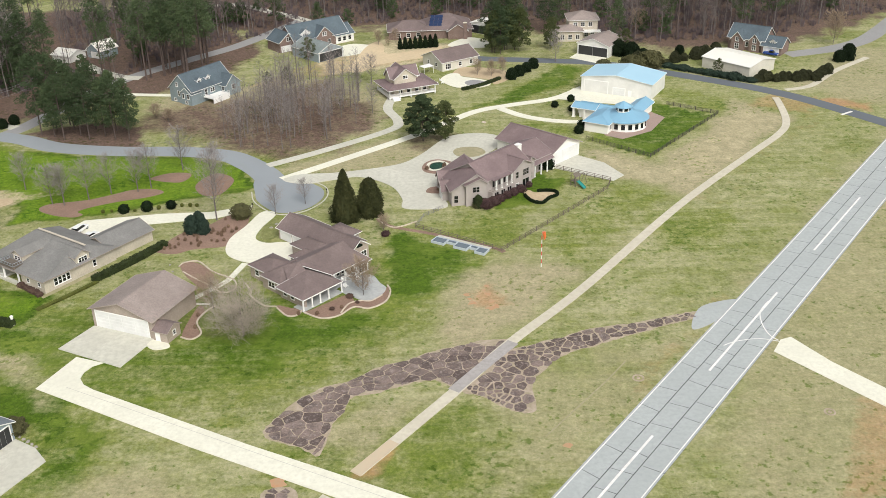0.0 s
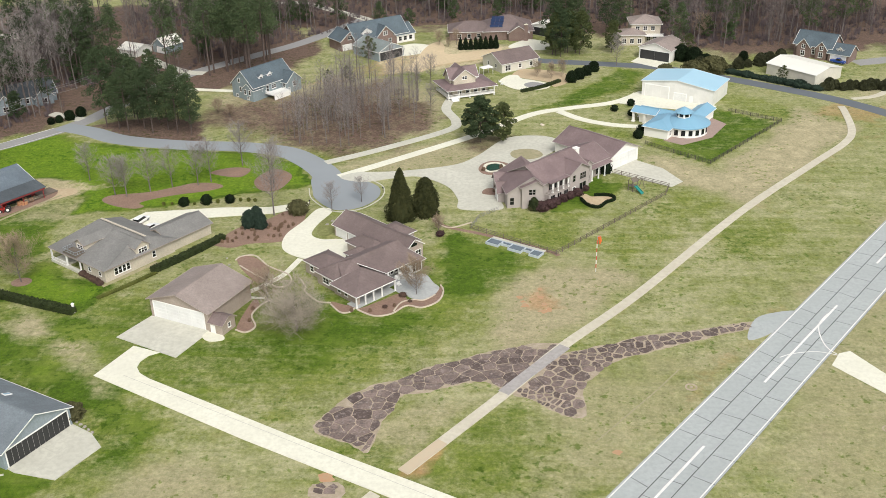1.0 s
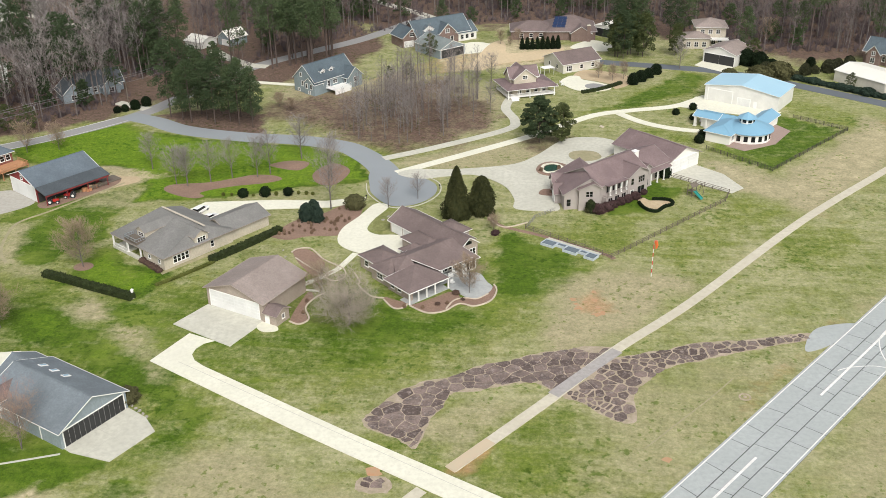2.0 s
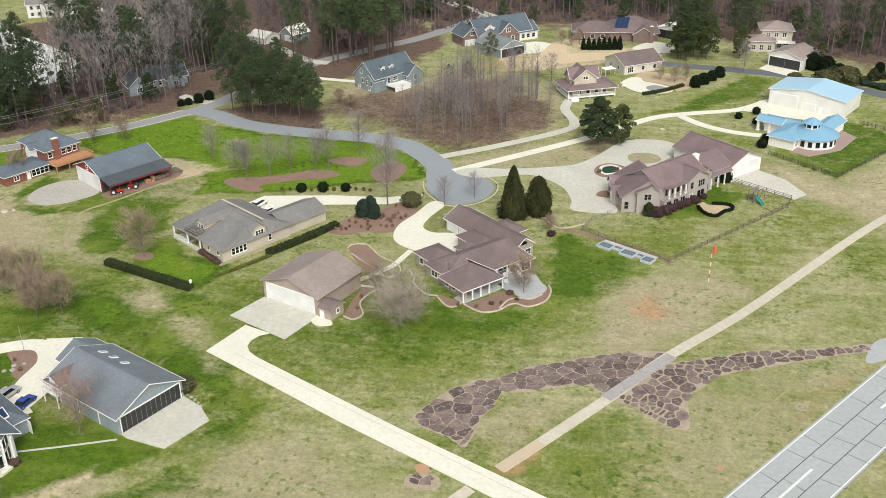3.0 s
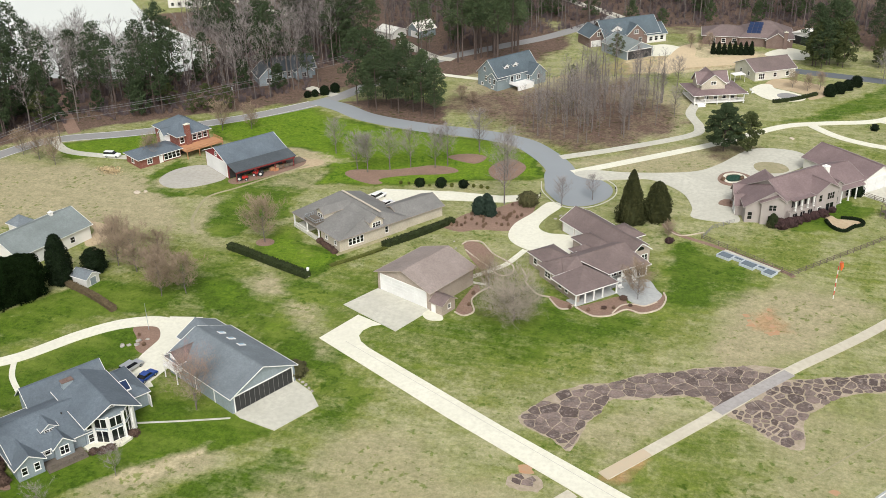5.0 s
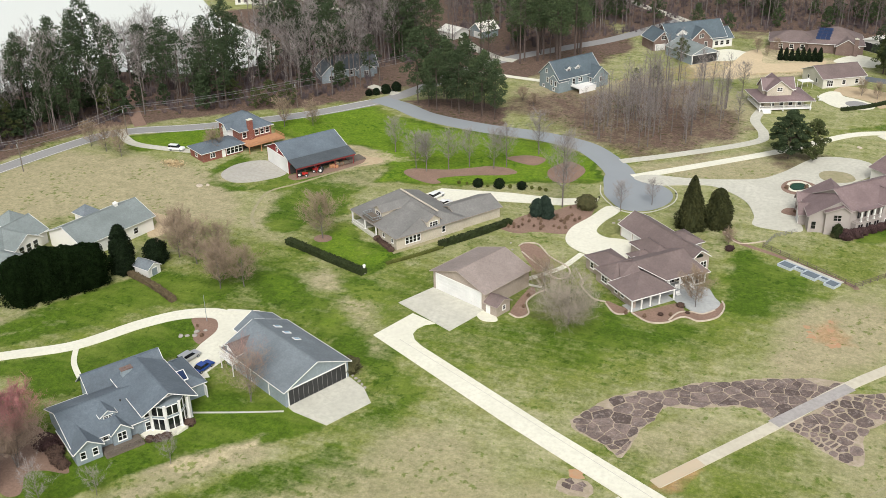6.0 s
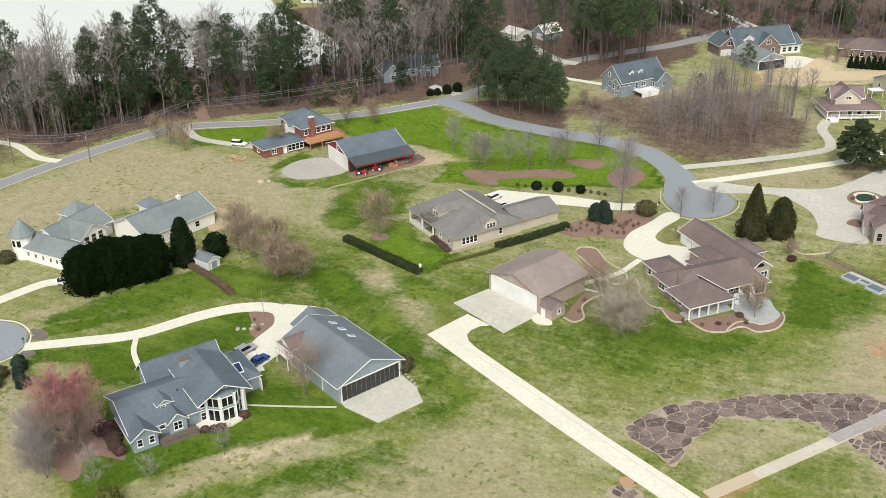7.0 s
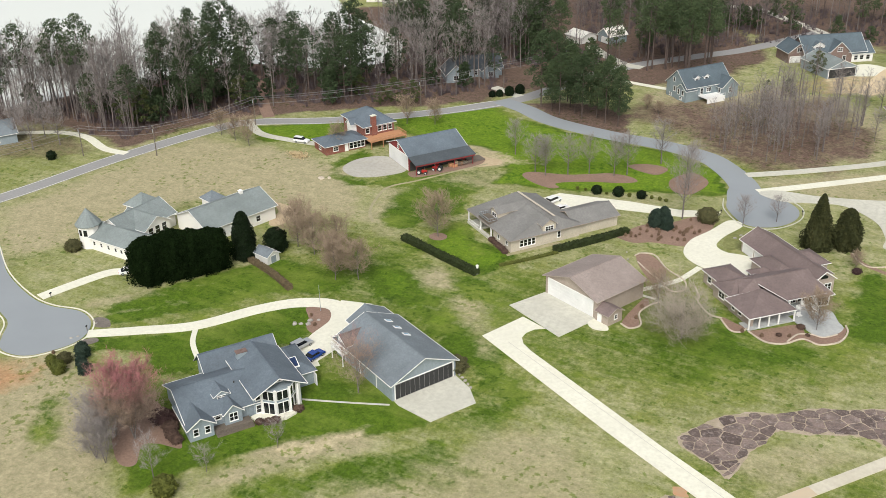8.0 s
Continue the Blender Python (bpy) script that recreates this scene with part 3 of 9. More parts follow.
def build_ground():
    xs = np.concatenate([[-4200, -2600, -1500, -900, -620, -500], np.arange(-440, 301, 2.5), [340, 420, 600, 1000, 1800, 4200]])
    ys = np.concatenate([[-4200, -1500, -600, -300, -160, -100, -70], np.arange(-50, 60, 5), np.arange(60, 481, 2.5), [500, 540, 600, 720, 1000, 1800, 4200]])
    gx, gy = np.meshgrid(xs, ys)
    d = depth_in(gx, gy, SHORE)
    gz = -3.0 * np.clip((d + 4) / 12, 0, 1) ** 2 * (3 - 2 * np.clip((d + 4) / 12, 0, 1))
    wob = np.array([noise.noise((x * 0.09, y * 0.09, 0)) + 0.6 * noise.noise((x * 0.31, y * 0.31, 5)) for x, y in zip(gx.ravel(), gy.ravel())]).reshape(gx.shape)

    def cover(regions):
        w = np.zeros(gx.shape)
        for poly, soft, strength in regions:
            s = np.clip((depth_in(gx, gy, poly) + wob * soft * 0.9) / soft + 0.5, 0, 1)
            w = np.maximum(w, s * strength)
        return w

    chan = np.stack([cover(GREEN), cover(TAN), cover(LITTER_AND_SHADE), cover(CLAY)], -1).reshape(-1, 4) / 1.5
    w, h = len(xs), len(ys)
    verts = np.stack([gx, gy, gz], -1).reshape(-1, 3)
    i = (np.arange(h - 1)[:, None] * w + np.arange(w - 1)).ravel()
    faces = np.stack([i, i + 1, i + w + 1, i + w], -1)
    me = bpy.data.meshes.new("ground")
    me.from_pydata(verts.tolist(), [], faces.tolist())
    att = me.color_attributes.new("cover", "FLOAT_COLOR", "POINT")
    att.data.foreach_set("color", chan.astype(np.float32).ravel())
    for f in me.polygons:
        f.use_smooth = True

    m, nt, bsdf = graph("grass_and_soil", 0.95)
    bsdf.inputs["Specular IOR Level"].default_value = 0.2
    a = nt.nodes.new("ShaderNodeAttribute")
    a.attribute_name = "cover"
    s = nt.nodes.new("ShaderNodeSeparateColor")
    nt.links.new(a.outputs["Color"], s.inputs[0])
    p = place(nt)
    fine, mid, big = noise_at(nt, p, 1.6, 6.0, 0.75), noise_at(nt, p, 0.22, 6.0, 0.7), noise_at(nt, p, 0.035, 5.0, 0.6)

    def plus(x, y, k):
        n = nt.nodes.new("ShaderNodeMath")
        n.operation = "MULTIPLY_ADD"
        nt.links.new(y, n.inputs[0])
        n.inputs[1].default_value = k
        nt.links.new(x, n.inputs[2])
        return n.outputs[0]

    turned = nt.nodes.new("ShaderNodeMapping")
    turned.inputs["Rotation"].default_value = (0, 0, radians(-33))
    turned.inputs["Scale"].default_value = (0.03, 0.42, 1.0)
    nt.links.new(p, turned.inputs["Vector"])
    streak = noise_at(nt, turned.outputs[0], 1.0, 4.0, 0.6)
    tuft, grit = noise_at(nt, p, 0.75, 5.0, 0.75), noise_at(nt, p, 1.1, 5.0, 0.82)
    wild = plus(plus(plus(plus(mid, big, 1.0), fine, 0.75), tuft, 0.75), streak, 0.55)
    base = mixc(nt, ramp(nt, wild, 1.78, 2.24), (0.366, 0.344, 0.202), (0.194, 0.218, 0.064))
    spots = noise_at(nt, p, 0.075, 7.0, 0.68)
    base = mixc(nt, ramp(nt, plus(spots, fine, 0.3), 0.70, 0.92), base, (0.115, 0.142, 0.026))
    base = mixc(nt, ramp(nt, plus(noise_at(nt, p, 0.11, 7.0, 0.7), fine, 0.25), 0.70, 0.90), base, (0.410, 0.345, 0.205))
    tan = mixc(nt, ramp(nt, plus(fine, tuft, 0.8), 0.65, 1.15), (0.418, 0.364, 0.238), (0.304, 0.266, 0.164))
    base = mixc(nt, ramp(nt, plus(plus(s.outputs["Green"], mid, 0.6), tuft, 0.4), 0.52, 1.05), base, tan)
    straw = mixc(nt, ramp(nt, plus(fine, tuft, 0.8), 0.65, 1.15), (0.57, 0.485, 0.335), (0.39, 0.325, 0.205))
    lush = mixc(nt, ramp(nt, plus(fine, tuft, 0.8), 0.65, 1.15), (0.102, 0.164, 0.012), (0.040, 0.082, 0.005))
    vivid = mixc(nt, ramp(nt, plus(plus(fine, tuft, 0.6), mid, 0.5), 0.82, 1.22), (0.215, 0.300, 0.022), (0.080, 0.165, 0.008))
    lush = mixc(nt, ramp(nt, plus(noise_at(nt, p, 0.05, 5.0, 0.65), streak, 0.35), 0.64, 0.86), lush, (0.162, 0.206, 0.034))
    dull = mixc(nt, ramp(nt, plus(fine, tuft, 0.8), 0.65, 1.15), (0.226, 0.254, 0.048), (0.106, 0.140, 0.020))
    lush = mixc(nt, ramp(nt, plus(s.outputs["Red"], mid, 0.30), 0.38, 0.54), dull, lush)
    lush = mixc(nt, ramp(nt, s.outputs["Red"], 0.64, 0.93), lush, vivid)
    lush = mixc(nt, ramp(nt, plus(noise_at(nt, p, 0.09, 6.0, 0.7), fine, 0.25), 0.70, 0.92), lush, (0.195, 0.222, 0.048))
    base = mixc(nt, ramp(nt, plus(plus(plus(plus(s.outputs["Red"], mid, 0.75), tuft, 0.5), streak, 0.45), s.outputs["Green"], -0.55), 0.86, 1.26), base, lush)
    base = mixc(nt, ramp(nt, plus(plus(s.outputs["Green"], mid, 0.40), tuft, 0.30), 0.98, 1.10), base, straw)
    litter = mixc(nt, ramp(nt, plus(fine, tuft, 0.7), 0.6, 1.1), (0.200, 0.132, 0.106), (0.084, 0.056, 0.046))
    base = mixc(nt, ramp(nt, plus(plus(s.outputs["Blue"], mid, 0.6), tuft, 0.3), 0.55, 0.98), base, litter)
    clay = mixc(nt, ramp(nt, mid, 0.35, 0.7), (0.46, 0.225, 0.115), (0.36, 0.26, 0.155))
    base = mixc(nt, ramp(nt, plus(plus(a.outputs["Alpha"], mid, 0.8), tuft, 0.4), 0.78, 1.25), base, clay)
    base = mixc(nt, ramp(nt, grit, 0.34, 0.68), mixc(nt, 1.0, base, (1.20, 1.18, 1.16), "MULTIPLY"), mixc(nt, 1.0, base, (0.70, 0.74, 0.66), "MULTIPLY"))
    clump = noise_at(nt, p, 0.33, 4.0, 0.7)
    base = mixc(nt, ramp(nt, clump, 0.36, 0.64), mixc(nt, 1.0, base, (1.10, 1.09, 1.08), "MULTIPLY"), mixc(nt, 1.0, base, (0.86, 0.89, 0.84), "MULTIPLY"))
    weed = plus(noise_at(nt, p, 0.62, 3.0, 0.6), noise_at(nt, p, 0.06, 3.0, 0.6), 0.55)
    base = mixc(nt, ramp(nt, weed, 0.88, 0.96), base, mixc(nt, 1.0, base, (0.52, 0.66, 0.36), "MULTIPLY"))
    nt.links.new(base, bsdf.inputs["Base Color"])
    bump(nt, bsdf, plus(fine, tuft, 1.0), 0.6, 0.25)
    me.materials.append(m)
    tagged(new("ground", me), "mown winter grass, part green and part dormant tan", "ground", kind="structure")


build_ground()
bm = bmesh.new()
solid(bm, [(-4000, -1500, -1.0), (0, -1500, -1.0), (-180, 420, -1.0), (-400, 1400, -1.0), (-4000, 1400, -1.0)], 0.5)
tagged(new("water", mesh_of("water", bm, WATER)), "still lake water, its colour holding the overcast sky's pale glare", "lake", kind="structure")

# ---- roads, drives and paths ----
ribbon("road", [(-240, 130), (-228, 162), (-221.5, 198), (-212, 232), (-204, 244), (-183, 256), (-158, 276), (-139, 298), (-131, 316), (-124, 340), (-112, 362), (-96, 382), (-80, 402), (-60, 440)], 6.2, ASPHALT_OLD, 0.04, "grey two-lane asphalt road", "road")
ribbon("road_branch", [(-141, 299), (-130, 294.5), (-117, 287), (-97, 282.5), (-78, 281), (-64, 277), (-56, 270), (-50, 262), (-46, 254)], (7.0, 8.5), ASPHALT, 0.06, "blue-grey asphalt lane to a turning circle", "road")
patch("turning_circle", [(-52, 257), (-50.5, 248), (-48.6, 242), (-42.5, 235), (-36, 236.6), (-32, 243), (-32.5, 250), (-38, 255.4), (-43, 257), (-48, 263)], ASPHALT, 0.08, "blue-grey asphalt turning circle", "road")
ribbon("kerb", [(-44, 258), (-37.5, 256.4), (-31.6, 251), (-31.0, 243), (-35.6, 235.6), (-42.6, 234), (-49.4, 241.5), (-51.6, 249)], 0.28, CONCRETE_OLD, 0.14, "pale concrete kerb of the turning circle", "kerb")
ribbon("cross_road", [(150, 270), (138, 291), (116, 321.5), (90, 343), (62, 362), (40, 368), (18, 372.4), (3, 377)], 6.0, ASPHALT_DARK, 0.05, "dark blue-grey asphalt taxi road", "road")
ribbon("far_road", [(195, 420), (170, 388), (152, 375), (132, 368)], 7.0, ASPHALT_OLD, 0.05, "grey asphalt drive", "road")
patch("west_turning_circle", [(-205, 142), (-190, 132.5), (-176, 126.8), (-168, 125.6), (-160, 126.8), (-153.8, 123.8), (-151.3, 117.4), (-155, 110.0), (-159.2, 108.0), (-163.8, 108.6), (-167.2, 112.2), (-170.4, 116.2), (-176, 118.8), (-192, 124.5), (-210, 133)], ASPHALT, 0.06, "blue-grey asphalt turning circle", "road")
ribbon("west_kerb", [(-205, 142.6), (-190, 133), (-176, 127.4), (-168, 126.2), (-160, 127.4), (-153.3, 124.2), (-150.7, 117.4), (-154.6, 109.5), (-159.2, 107.4), (-164.2, 108.1), (-167.8, 112.0), (-170.8, 115.6), (-176, 118.2), (-192, 123.9)], 0.28, CONCRETE, 0.12, "pale concrete kerb", "kerb")
patch("long_drive", [(-77.8, 157.2), (-44.5, 138.4), (-20.6, 125.8), (6, 111.6), (12, 116), (-6.1, 124), (-34.6, 138.7), (-66.6, 156.4), (-69.0, 158.2), (-70.3, 160.3), (-70.2, 162.4), (-69.2, 164.4), (-67.4, 165.6), (-73.5, 168)], CONCRETE, 0.10, "pale concrete driveway strip", "driveway", False)
patch("garage_apron", [(-78.2, 171.2), (-73.6, 180.0), (-59.2, 174.2), (-63.6, 163.8)], CONCRETE_OLD, 0.12, "stained concrete apron before the garage", "driveway", False)
patch("annex_apron", [(-60.4, 171.8), (-59.2, 174.2), (-56.2, 172.2), (-55.8, 170.6), (-58.5, 170)], CONCRETE, 0.13, "pale concrete pad", "driveway", True)
ribbon("sand_path", [(-15.2, 130.4), (1.1, 152.4), (13.3, 169.8), (30.5, 191), (61.8, 234.4), (89, 267.4), (102.8, 284), (108.4, 295), (111.5, 312), (112, 318)], 2.3, PATHWAY, 0.135, "narrow pale packed path across the grass", "path")
ribbon("sand_path", [(-24.5, 117.0), (-21.6, 121.6), (-19.4, 124.8)], 2.2, PATHWAY, 0.03, "narrow pale packed path beyond the drive", "path")
ribbon("path_patch", [(1.3, 153.2), (7.2, 161.2), (13.6, 169.6)], 2.4, WORN_PATH, 0.142, "grey worn section of the path between the slabs", "path")
ribbon("path_end", [(-15.4, 130.2), (-12.4, 134.2), (-9.2, 138.4)], 2.2, PATH_CLAY, 0.141, "reddish soil where the path meets the drive", "path")
ribbon("field_track", [(118, 326), (128, 330), (142, 346), (160, 362)], 2.4, PATHWAY, 0.03, "pale worn track in the grass", "path")
ribbon("hold_line", [(127.4, 299.6), (131.8, 302.4)], 0.9, PAINT, 0.07, "white painted bar across the road", "road marking", 2)
patch("house_drive", [(-46.8, 235.6), (-42.9, 234.4), (-45.4, 226), (-46.0, 220.2), (-43, 217.4), (-38.5, 217.6), (-33, 216), (-31, 208), (-38, 205.5), (-46.3, 207.4), (-51.6, 212), (-52.4, 219.7), (-49.5, 227.6)], CONCRETE, 0.11, "bright concrete driveway and forecourt", "driveway")
ribbon("upper_drive", [(-50, 268), (-35.4, 278.6), (-15.8, 295.4), (-13.5, 304), (-17.2, 316), (-16, 328)], 3.2, CONCRETE_OLD, 0.09, "pale concrete driveway", "driveway")
ribbon("blue_house_drive", [(-44.5, 257.5), (-29.6, 270.5), (-6.8, 291.2), (10.5, 310.1), (22.9, 316.6), (38.6, 322.6), (50, 334)], 3.1, CONCRETE, 0.10, "long pale concrete driveway", "driveway")
ribbon("blue_house_loop", [(20, 313.5), (27, 305.5), (36, 300.5), (45, 299), (50, 303)], 3.0, CONCRETE, 0.12, "curved concrete drive", "driveway")
patch("blue_house_court", [(40, 322), (46.5, 333), (54, 330.5), (72, 318.5), (66, 313), (56, 316), (48, 318)], CONCRETE, 0.13, "pale concrete forecourt", "driveway", False)
patch("big_house_drive", [(-44, 256.5), (-37.7, 253.6), (-30, 256), (-22.3, 257.6), (-14, 251), (-10.5, 242), (-9.6, 235.6), (1.1, 235.7), (0, 243), (-1.4, 248.1), (3.1, 260), (16.9, 277.9), (18, 287), (12, 290.5), (2.4, 288), (-6, 273.5), (-13, 266.1), (-28.8, 261.4), (-40, 260.5)], CONCRETE_OLD, 0.12, "wide pale concrete driveway and court", "driveway")
patch("court_island", [(3.7, 275.5), (5.1, 278.0), (8.5, 278.9), (11.8, 277.8), (13.2, 274.1), (11.2, 271.5), (7.9, 270.6), (4.6, 272.1)], DRY_TURF, 0.17, "dry grass island in the court", "planting bed")
patch("fountain_island", [(-5.4, 263.9), (-4.2, 267.4), (-1.5, 269.3), (1.9, 268.2), (3.5, 265.9), (2.0, 262.0), (-0.6, 258.8), (-3.3, 259.1), (-5.0, 261.0)], MULCH, 0.17, "mulched round bed with shrubs", "planting bed")
ribbon("fountain_ring", [(-3.9, 263.2), (-3.2, 266.4), (-0.4, 267.7), (1.9, 265.2), (0.6, 262.0), (-2.2, 260.9), (-3.7, 262.6)], 0.8, CONCRETE, 0.30, "pale stone ring round a small pond", "edging")
patch("pond", [(-3.2, 263.5), (-2.5, 266.1), (-0.3, 266.9), (1.4, 264.9), (-0.2, 262.5), (-2.4, 261.7)], POND, 0.22, "small dark green garden pond", "pond")
patch("south_island", [(-4, 245.5), (-3, 249), (1, 249), (0.6, 245)], MULCH, 0.17, "small mulched bed", "planting bed")
patch("hangar_apron", [(31.0, 261.4), (39.0, 271.0), (46.6, 263.9), (50.6, 254.4), (47, 250.6)], CONCRETE_OLD, 0.10, "grey concrete apron", "driveway", False)
ribbon("west_drive", [(-151.6, 120.6), (-143, 126.5), (-133.5, 133.6), (-126, 145), (-119.5, 151.6), (-112, 154.0), (-107.4, 149), (-107.2, 141), (-105.5, 134), (-103, 131)], (3.0, 5.0), CONCRETE, 0.10, "curved pale concrete driveway", "driveway")
patch("west_court", [(-112, 156.5), (-105, 158.2), (-101.5, 150), (-101.5, 141), (-103, 131), (-107.5, 133), (-109, 141), (-108.4, 148)], CONCRETE, 0.12, "pale concrete forecourt", "driveway", False)
ribbon("turret_house_drive", [(-173.2, 127.4), (-171, 135), (-168, 143), (-164, 146)], 3.2, CONCRETE, 0.10, "pale concrete driveway", "driveway")
patch("black_hangar_apron", [(-82.3, 129.2), (-75.9, 141.8), (-71.5, 139.2), (-68.3, 135.4), (-72.9, 126.5), (-80.6, 128.2)], CONCRETE_OLD, 0.10, "stained concrete hangar apron", "driveway", False)
ribbon("garden_walk", [(-98.2, 121.6), (-90, 124.6), (-82.2, 127.7)], 0.45, CONCRETE_OLD, 0.06, "thin concrete garden walk", "path")
ribbon("front_walk", [(-132.7, 132.6), (-129.5, 128), (-124.5, 123.8)], 1.1, CONCRETE, 0.07, "concrete front walk", "path")
patch("grey_house_drive", [(-97, 224), (-92, 233), (-73, 236), (-60, 236.5), (-50, 240), (-50, 237), (-58, 232.5), (-76, 229.5), (-84, 218)], CONCRETE, 0.09, "pale concrete driveway", "driveway", False)
patch("entry_bed", [(-155.2, 126.2), (-152.5, 127.2), (-149.6, 125.0), (-152.6, 123.6)], GREY_MULCH, 0.05, "grey mulched bed at the drive's mouth", "planting bed")
patch("entry_bed", [(-150.6, 118.4), (-148.8, 120.3), (-147.4, 119.2), (-150.0, 115.6)], GREY_MULCH, 0.05, "grey mulched bed at the drive's mouth", "planting bed")
patch("tree_bed", [(-122.6, 98.6), (-115.0, 92.3), (-111.7, 93.1), (-114.4, 97.6), (-112.2, 99.3), (-107.8, 100.4), (-114.9, 105.0), (-122.0, 108.9), (-126.6, 105.3)], MULCH, 0.05, "reddish-brown mulched bed under the trees", "planting bed")
patch("barn_front_dirt", [(-136.4, 228.2), (-131, 233.6), (-125.4, 241.1), (-122.2, 247.5), (-121.0, 242.0), (-129.6, 229.0), (-133.6, 225.4)], MULCH, 0.05, "bare trodden soil before the barn lean-to", "yard")
patch("barn_apron", [(-148, 236), (-138, 229.5), (-142, 222), (-149, 218.5), (-155.5, 222.6), (-155, 231)], CONCRETE_GREY, 0.08, "round-ended concrete barn apron", "driveway")
ribbon("brick_house_drive", [(-207, 244), (-196, 236), (-184, 235), (-172, 236)], 3.0, CONCRETE_OLD, 0.07, "gravel driveway", "driveway")
ribbon("lake_drive", [(-221.5, 203.5), (-230.5, 203.5), (-243, 208.5), (-252, 208.8), (-260, 206), (-272, 198)], 2.8, CONCRETE, 0.07, "pale driveway through the trees", "driveway")
ribbon("lake_track", [(-203, 250), (-210, 257), (-222, 270), (-236, 286)], 4.0, MULCH, 0.05, "bare brown track between trees", "path")
ribbon("wood_drive", [(-110, 358), (-118, 360), (-130, 370), (-139, 380)], 4.6, CONCRETE_OLD, 0.07, "pale concrete driveway", "driveway")
ribbon("far_lane", [(-112, 470), (-95, 473), (-77, 458), (-58, 439), (-50, 424), (-44, 404)], 5.0, CONCRETE_OLD, 0.07, "pale lane between bare trees", "road")
ribbon("lake_lane", [(-262, 436), (-252, 435), (-233, 426), (-210, 413), (-196, 410)], 4.0, CONCRETE, 0.07, "pale drive beside the lake", "driveway")
ribbon("wood_house_drive", [(-137, 306), (-143, 309), (-150, 312)], 4.0, CONCRETE_OLD, 0.07, "pale concrete drive", "driveway")
ribbon("cape_house_drive", [(-92, 336), (-106, 338), (-118, 340)], 2.6, CONCRETE, 0.07, "pale concrete driveway", "driveway")
patch("tan_house_patio", [(0.5, 347), (3.5, 353.5), (7, 354), (8.5, 350), (13, 347.5), (17.5, 344), (18, 339.5), (13.5, 336.5), (7, 337), (3, 341)], CONCRETE, 0.09, "pale pool patio", "patio")
patch("pool_cover", [(9.4, 343.5), (12.4, 345.4), (15.8, 343.6), (16, 340.6), (13, 338.9), (9.8, 340.4)], ASPHALT_OLD, 0.16, "grey-green covered pool", "pool")
patch("pool_yard", [(5, 354), (10, 362), (24, 357), (26, 348), (20, 340), (17.5, 346), (10, 350)], SAND, 0.05, "sandy dry yard round the pool", "yard")
patch("sandy_drive", [(-33.9, 361.5), (-31.5, 378), (-28.6, 394), (-24.5, 401), (-21.6, 393.8), (-20.1, 382.7), (-7.5, 387.3), (1.5, 391.5), (-3.9, 378.0), (-22.5, 367.5), (-28.7, 358.8)], SAND_DRIVE, 0.10, "wide tan sandy drive", "driveway")
# pale patch standing for the gabled house's pool, drawn with the concrete material
patch("gabled_house_pool", [(-46, 384), (-36, 398), (-26, 394), (-28, 386), (-38, 380)], CONCRETE, 0.09, "pale concrete-toned surface by the house", "driveway")
patch("solar_house_court", [(4, 392), (12, 404), (20, 398), (18, 388)], CONCRETE, 0.10, "pale concrete-toned surface by the house", "driveway")
patch("white_hangar_apron", [(50, 371), (53.6, 377), (64.2, 370), (60, 362)], CONCRETE, 0.10, "pale hangar apron", "driveway", False)
patch("octagon_patio", [(50, 286.5), (55, 282.5), (65, 289), (71.6, 301), (68, 307), (60, 298)], PAVER, 0.10, "pink-brown paver patio", "patio", False)

for k, (off, m_) in enumerate(((2.75, "white"), (-2.75, "white"))):
    line = spline([(-240, 130), (-228, 162), (-221.5, 198), (-212, 232), (-204, 244), (-183, 256), (-158, 276), (-141, 296)], False, 6)
    shifted = []
    for i, p in enumerate(line):
        d = (line[min(i + 1, len(line) - 1)] - line[max(i - 1, 0)]).normalized()
        shifted.append((p.x - d.y * off, p.y + d.x * off))
    ribbon("road_line", shifted[::2], 0.18, PAINT, 0.055, "thin white road edge line", "road marking", 4)

# ---- planting beds ----
patch("lower_bed", [(-61.5, 207.0), (-59.4, 208.2), (-56.6, 206.7), (-52.7, 201.5), (-52.4, 197.1), (-53.7, 195.0), (-56.9, 198.4), (-60.0, 203.0)], MULCH, 0.06, "brown mulch bed in a pale stone ring", "planting bed")
patch("cds_bed", [(-69.9, 214.6), (-68.1, 218.3), (-65.4, 223.5), (-62.1, 225.8), (-58.6, 229.2), (-55.3, 233.8), (-50.4, 236.6), (-49.4, 226), (-51.6, 218.4), (-53.4, 215.9), (-60.1, 214.9), (-64.5, 212.6)], MULCH, 0.06, "brown mulch bed with low shrubs", "planting bed")
patch("garage_bed", [(-54.2, 175.6), (-51.8, 173.9), (-50.6, 176), (-52.4, 180.6), (-51.4, 185), (-53.2, 187)], MULCH, 0.07, "mulch bed with a pale stone edge", "planting bed")
patch("house_bed", [(-29.7, 183.2), (-26.0, 181.0), (-22.4, 181.9), (-19.6, 185.2), (-19.7, 188.5), (-21.7, 190.4), (-24.8, 187.7), (-27.9, 185.0)], MULCH, 0.07, "mulch bed before the porch", "planting bed")
patch("patio_bed", [(-19.6, 185.5), (-16.0, 184.7), (-12.9, 187.4), (-12.1, 191.8), (-12.6, 193.8), (-13.7, 190.6), (-15.8, 188.3), (-18.0, 188.5)], MULCH, 0.08, "raised mulch bed round the patio", "planting bed")
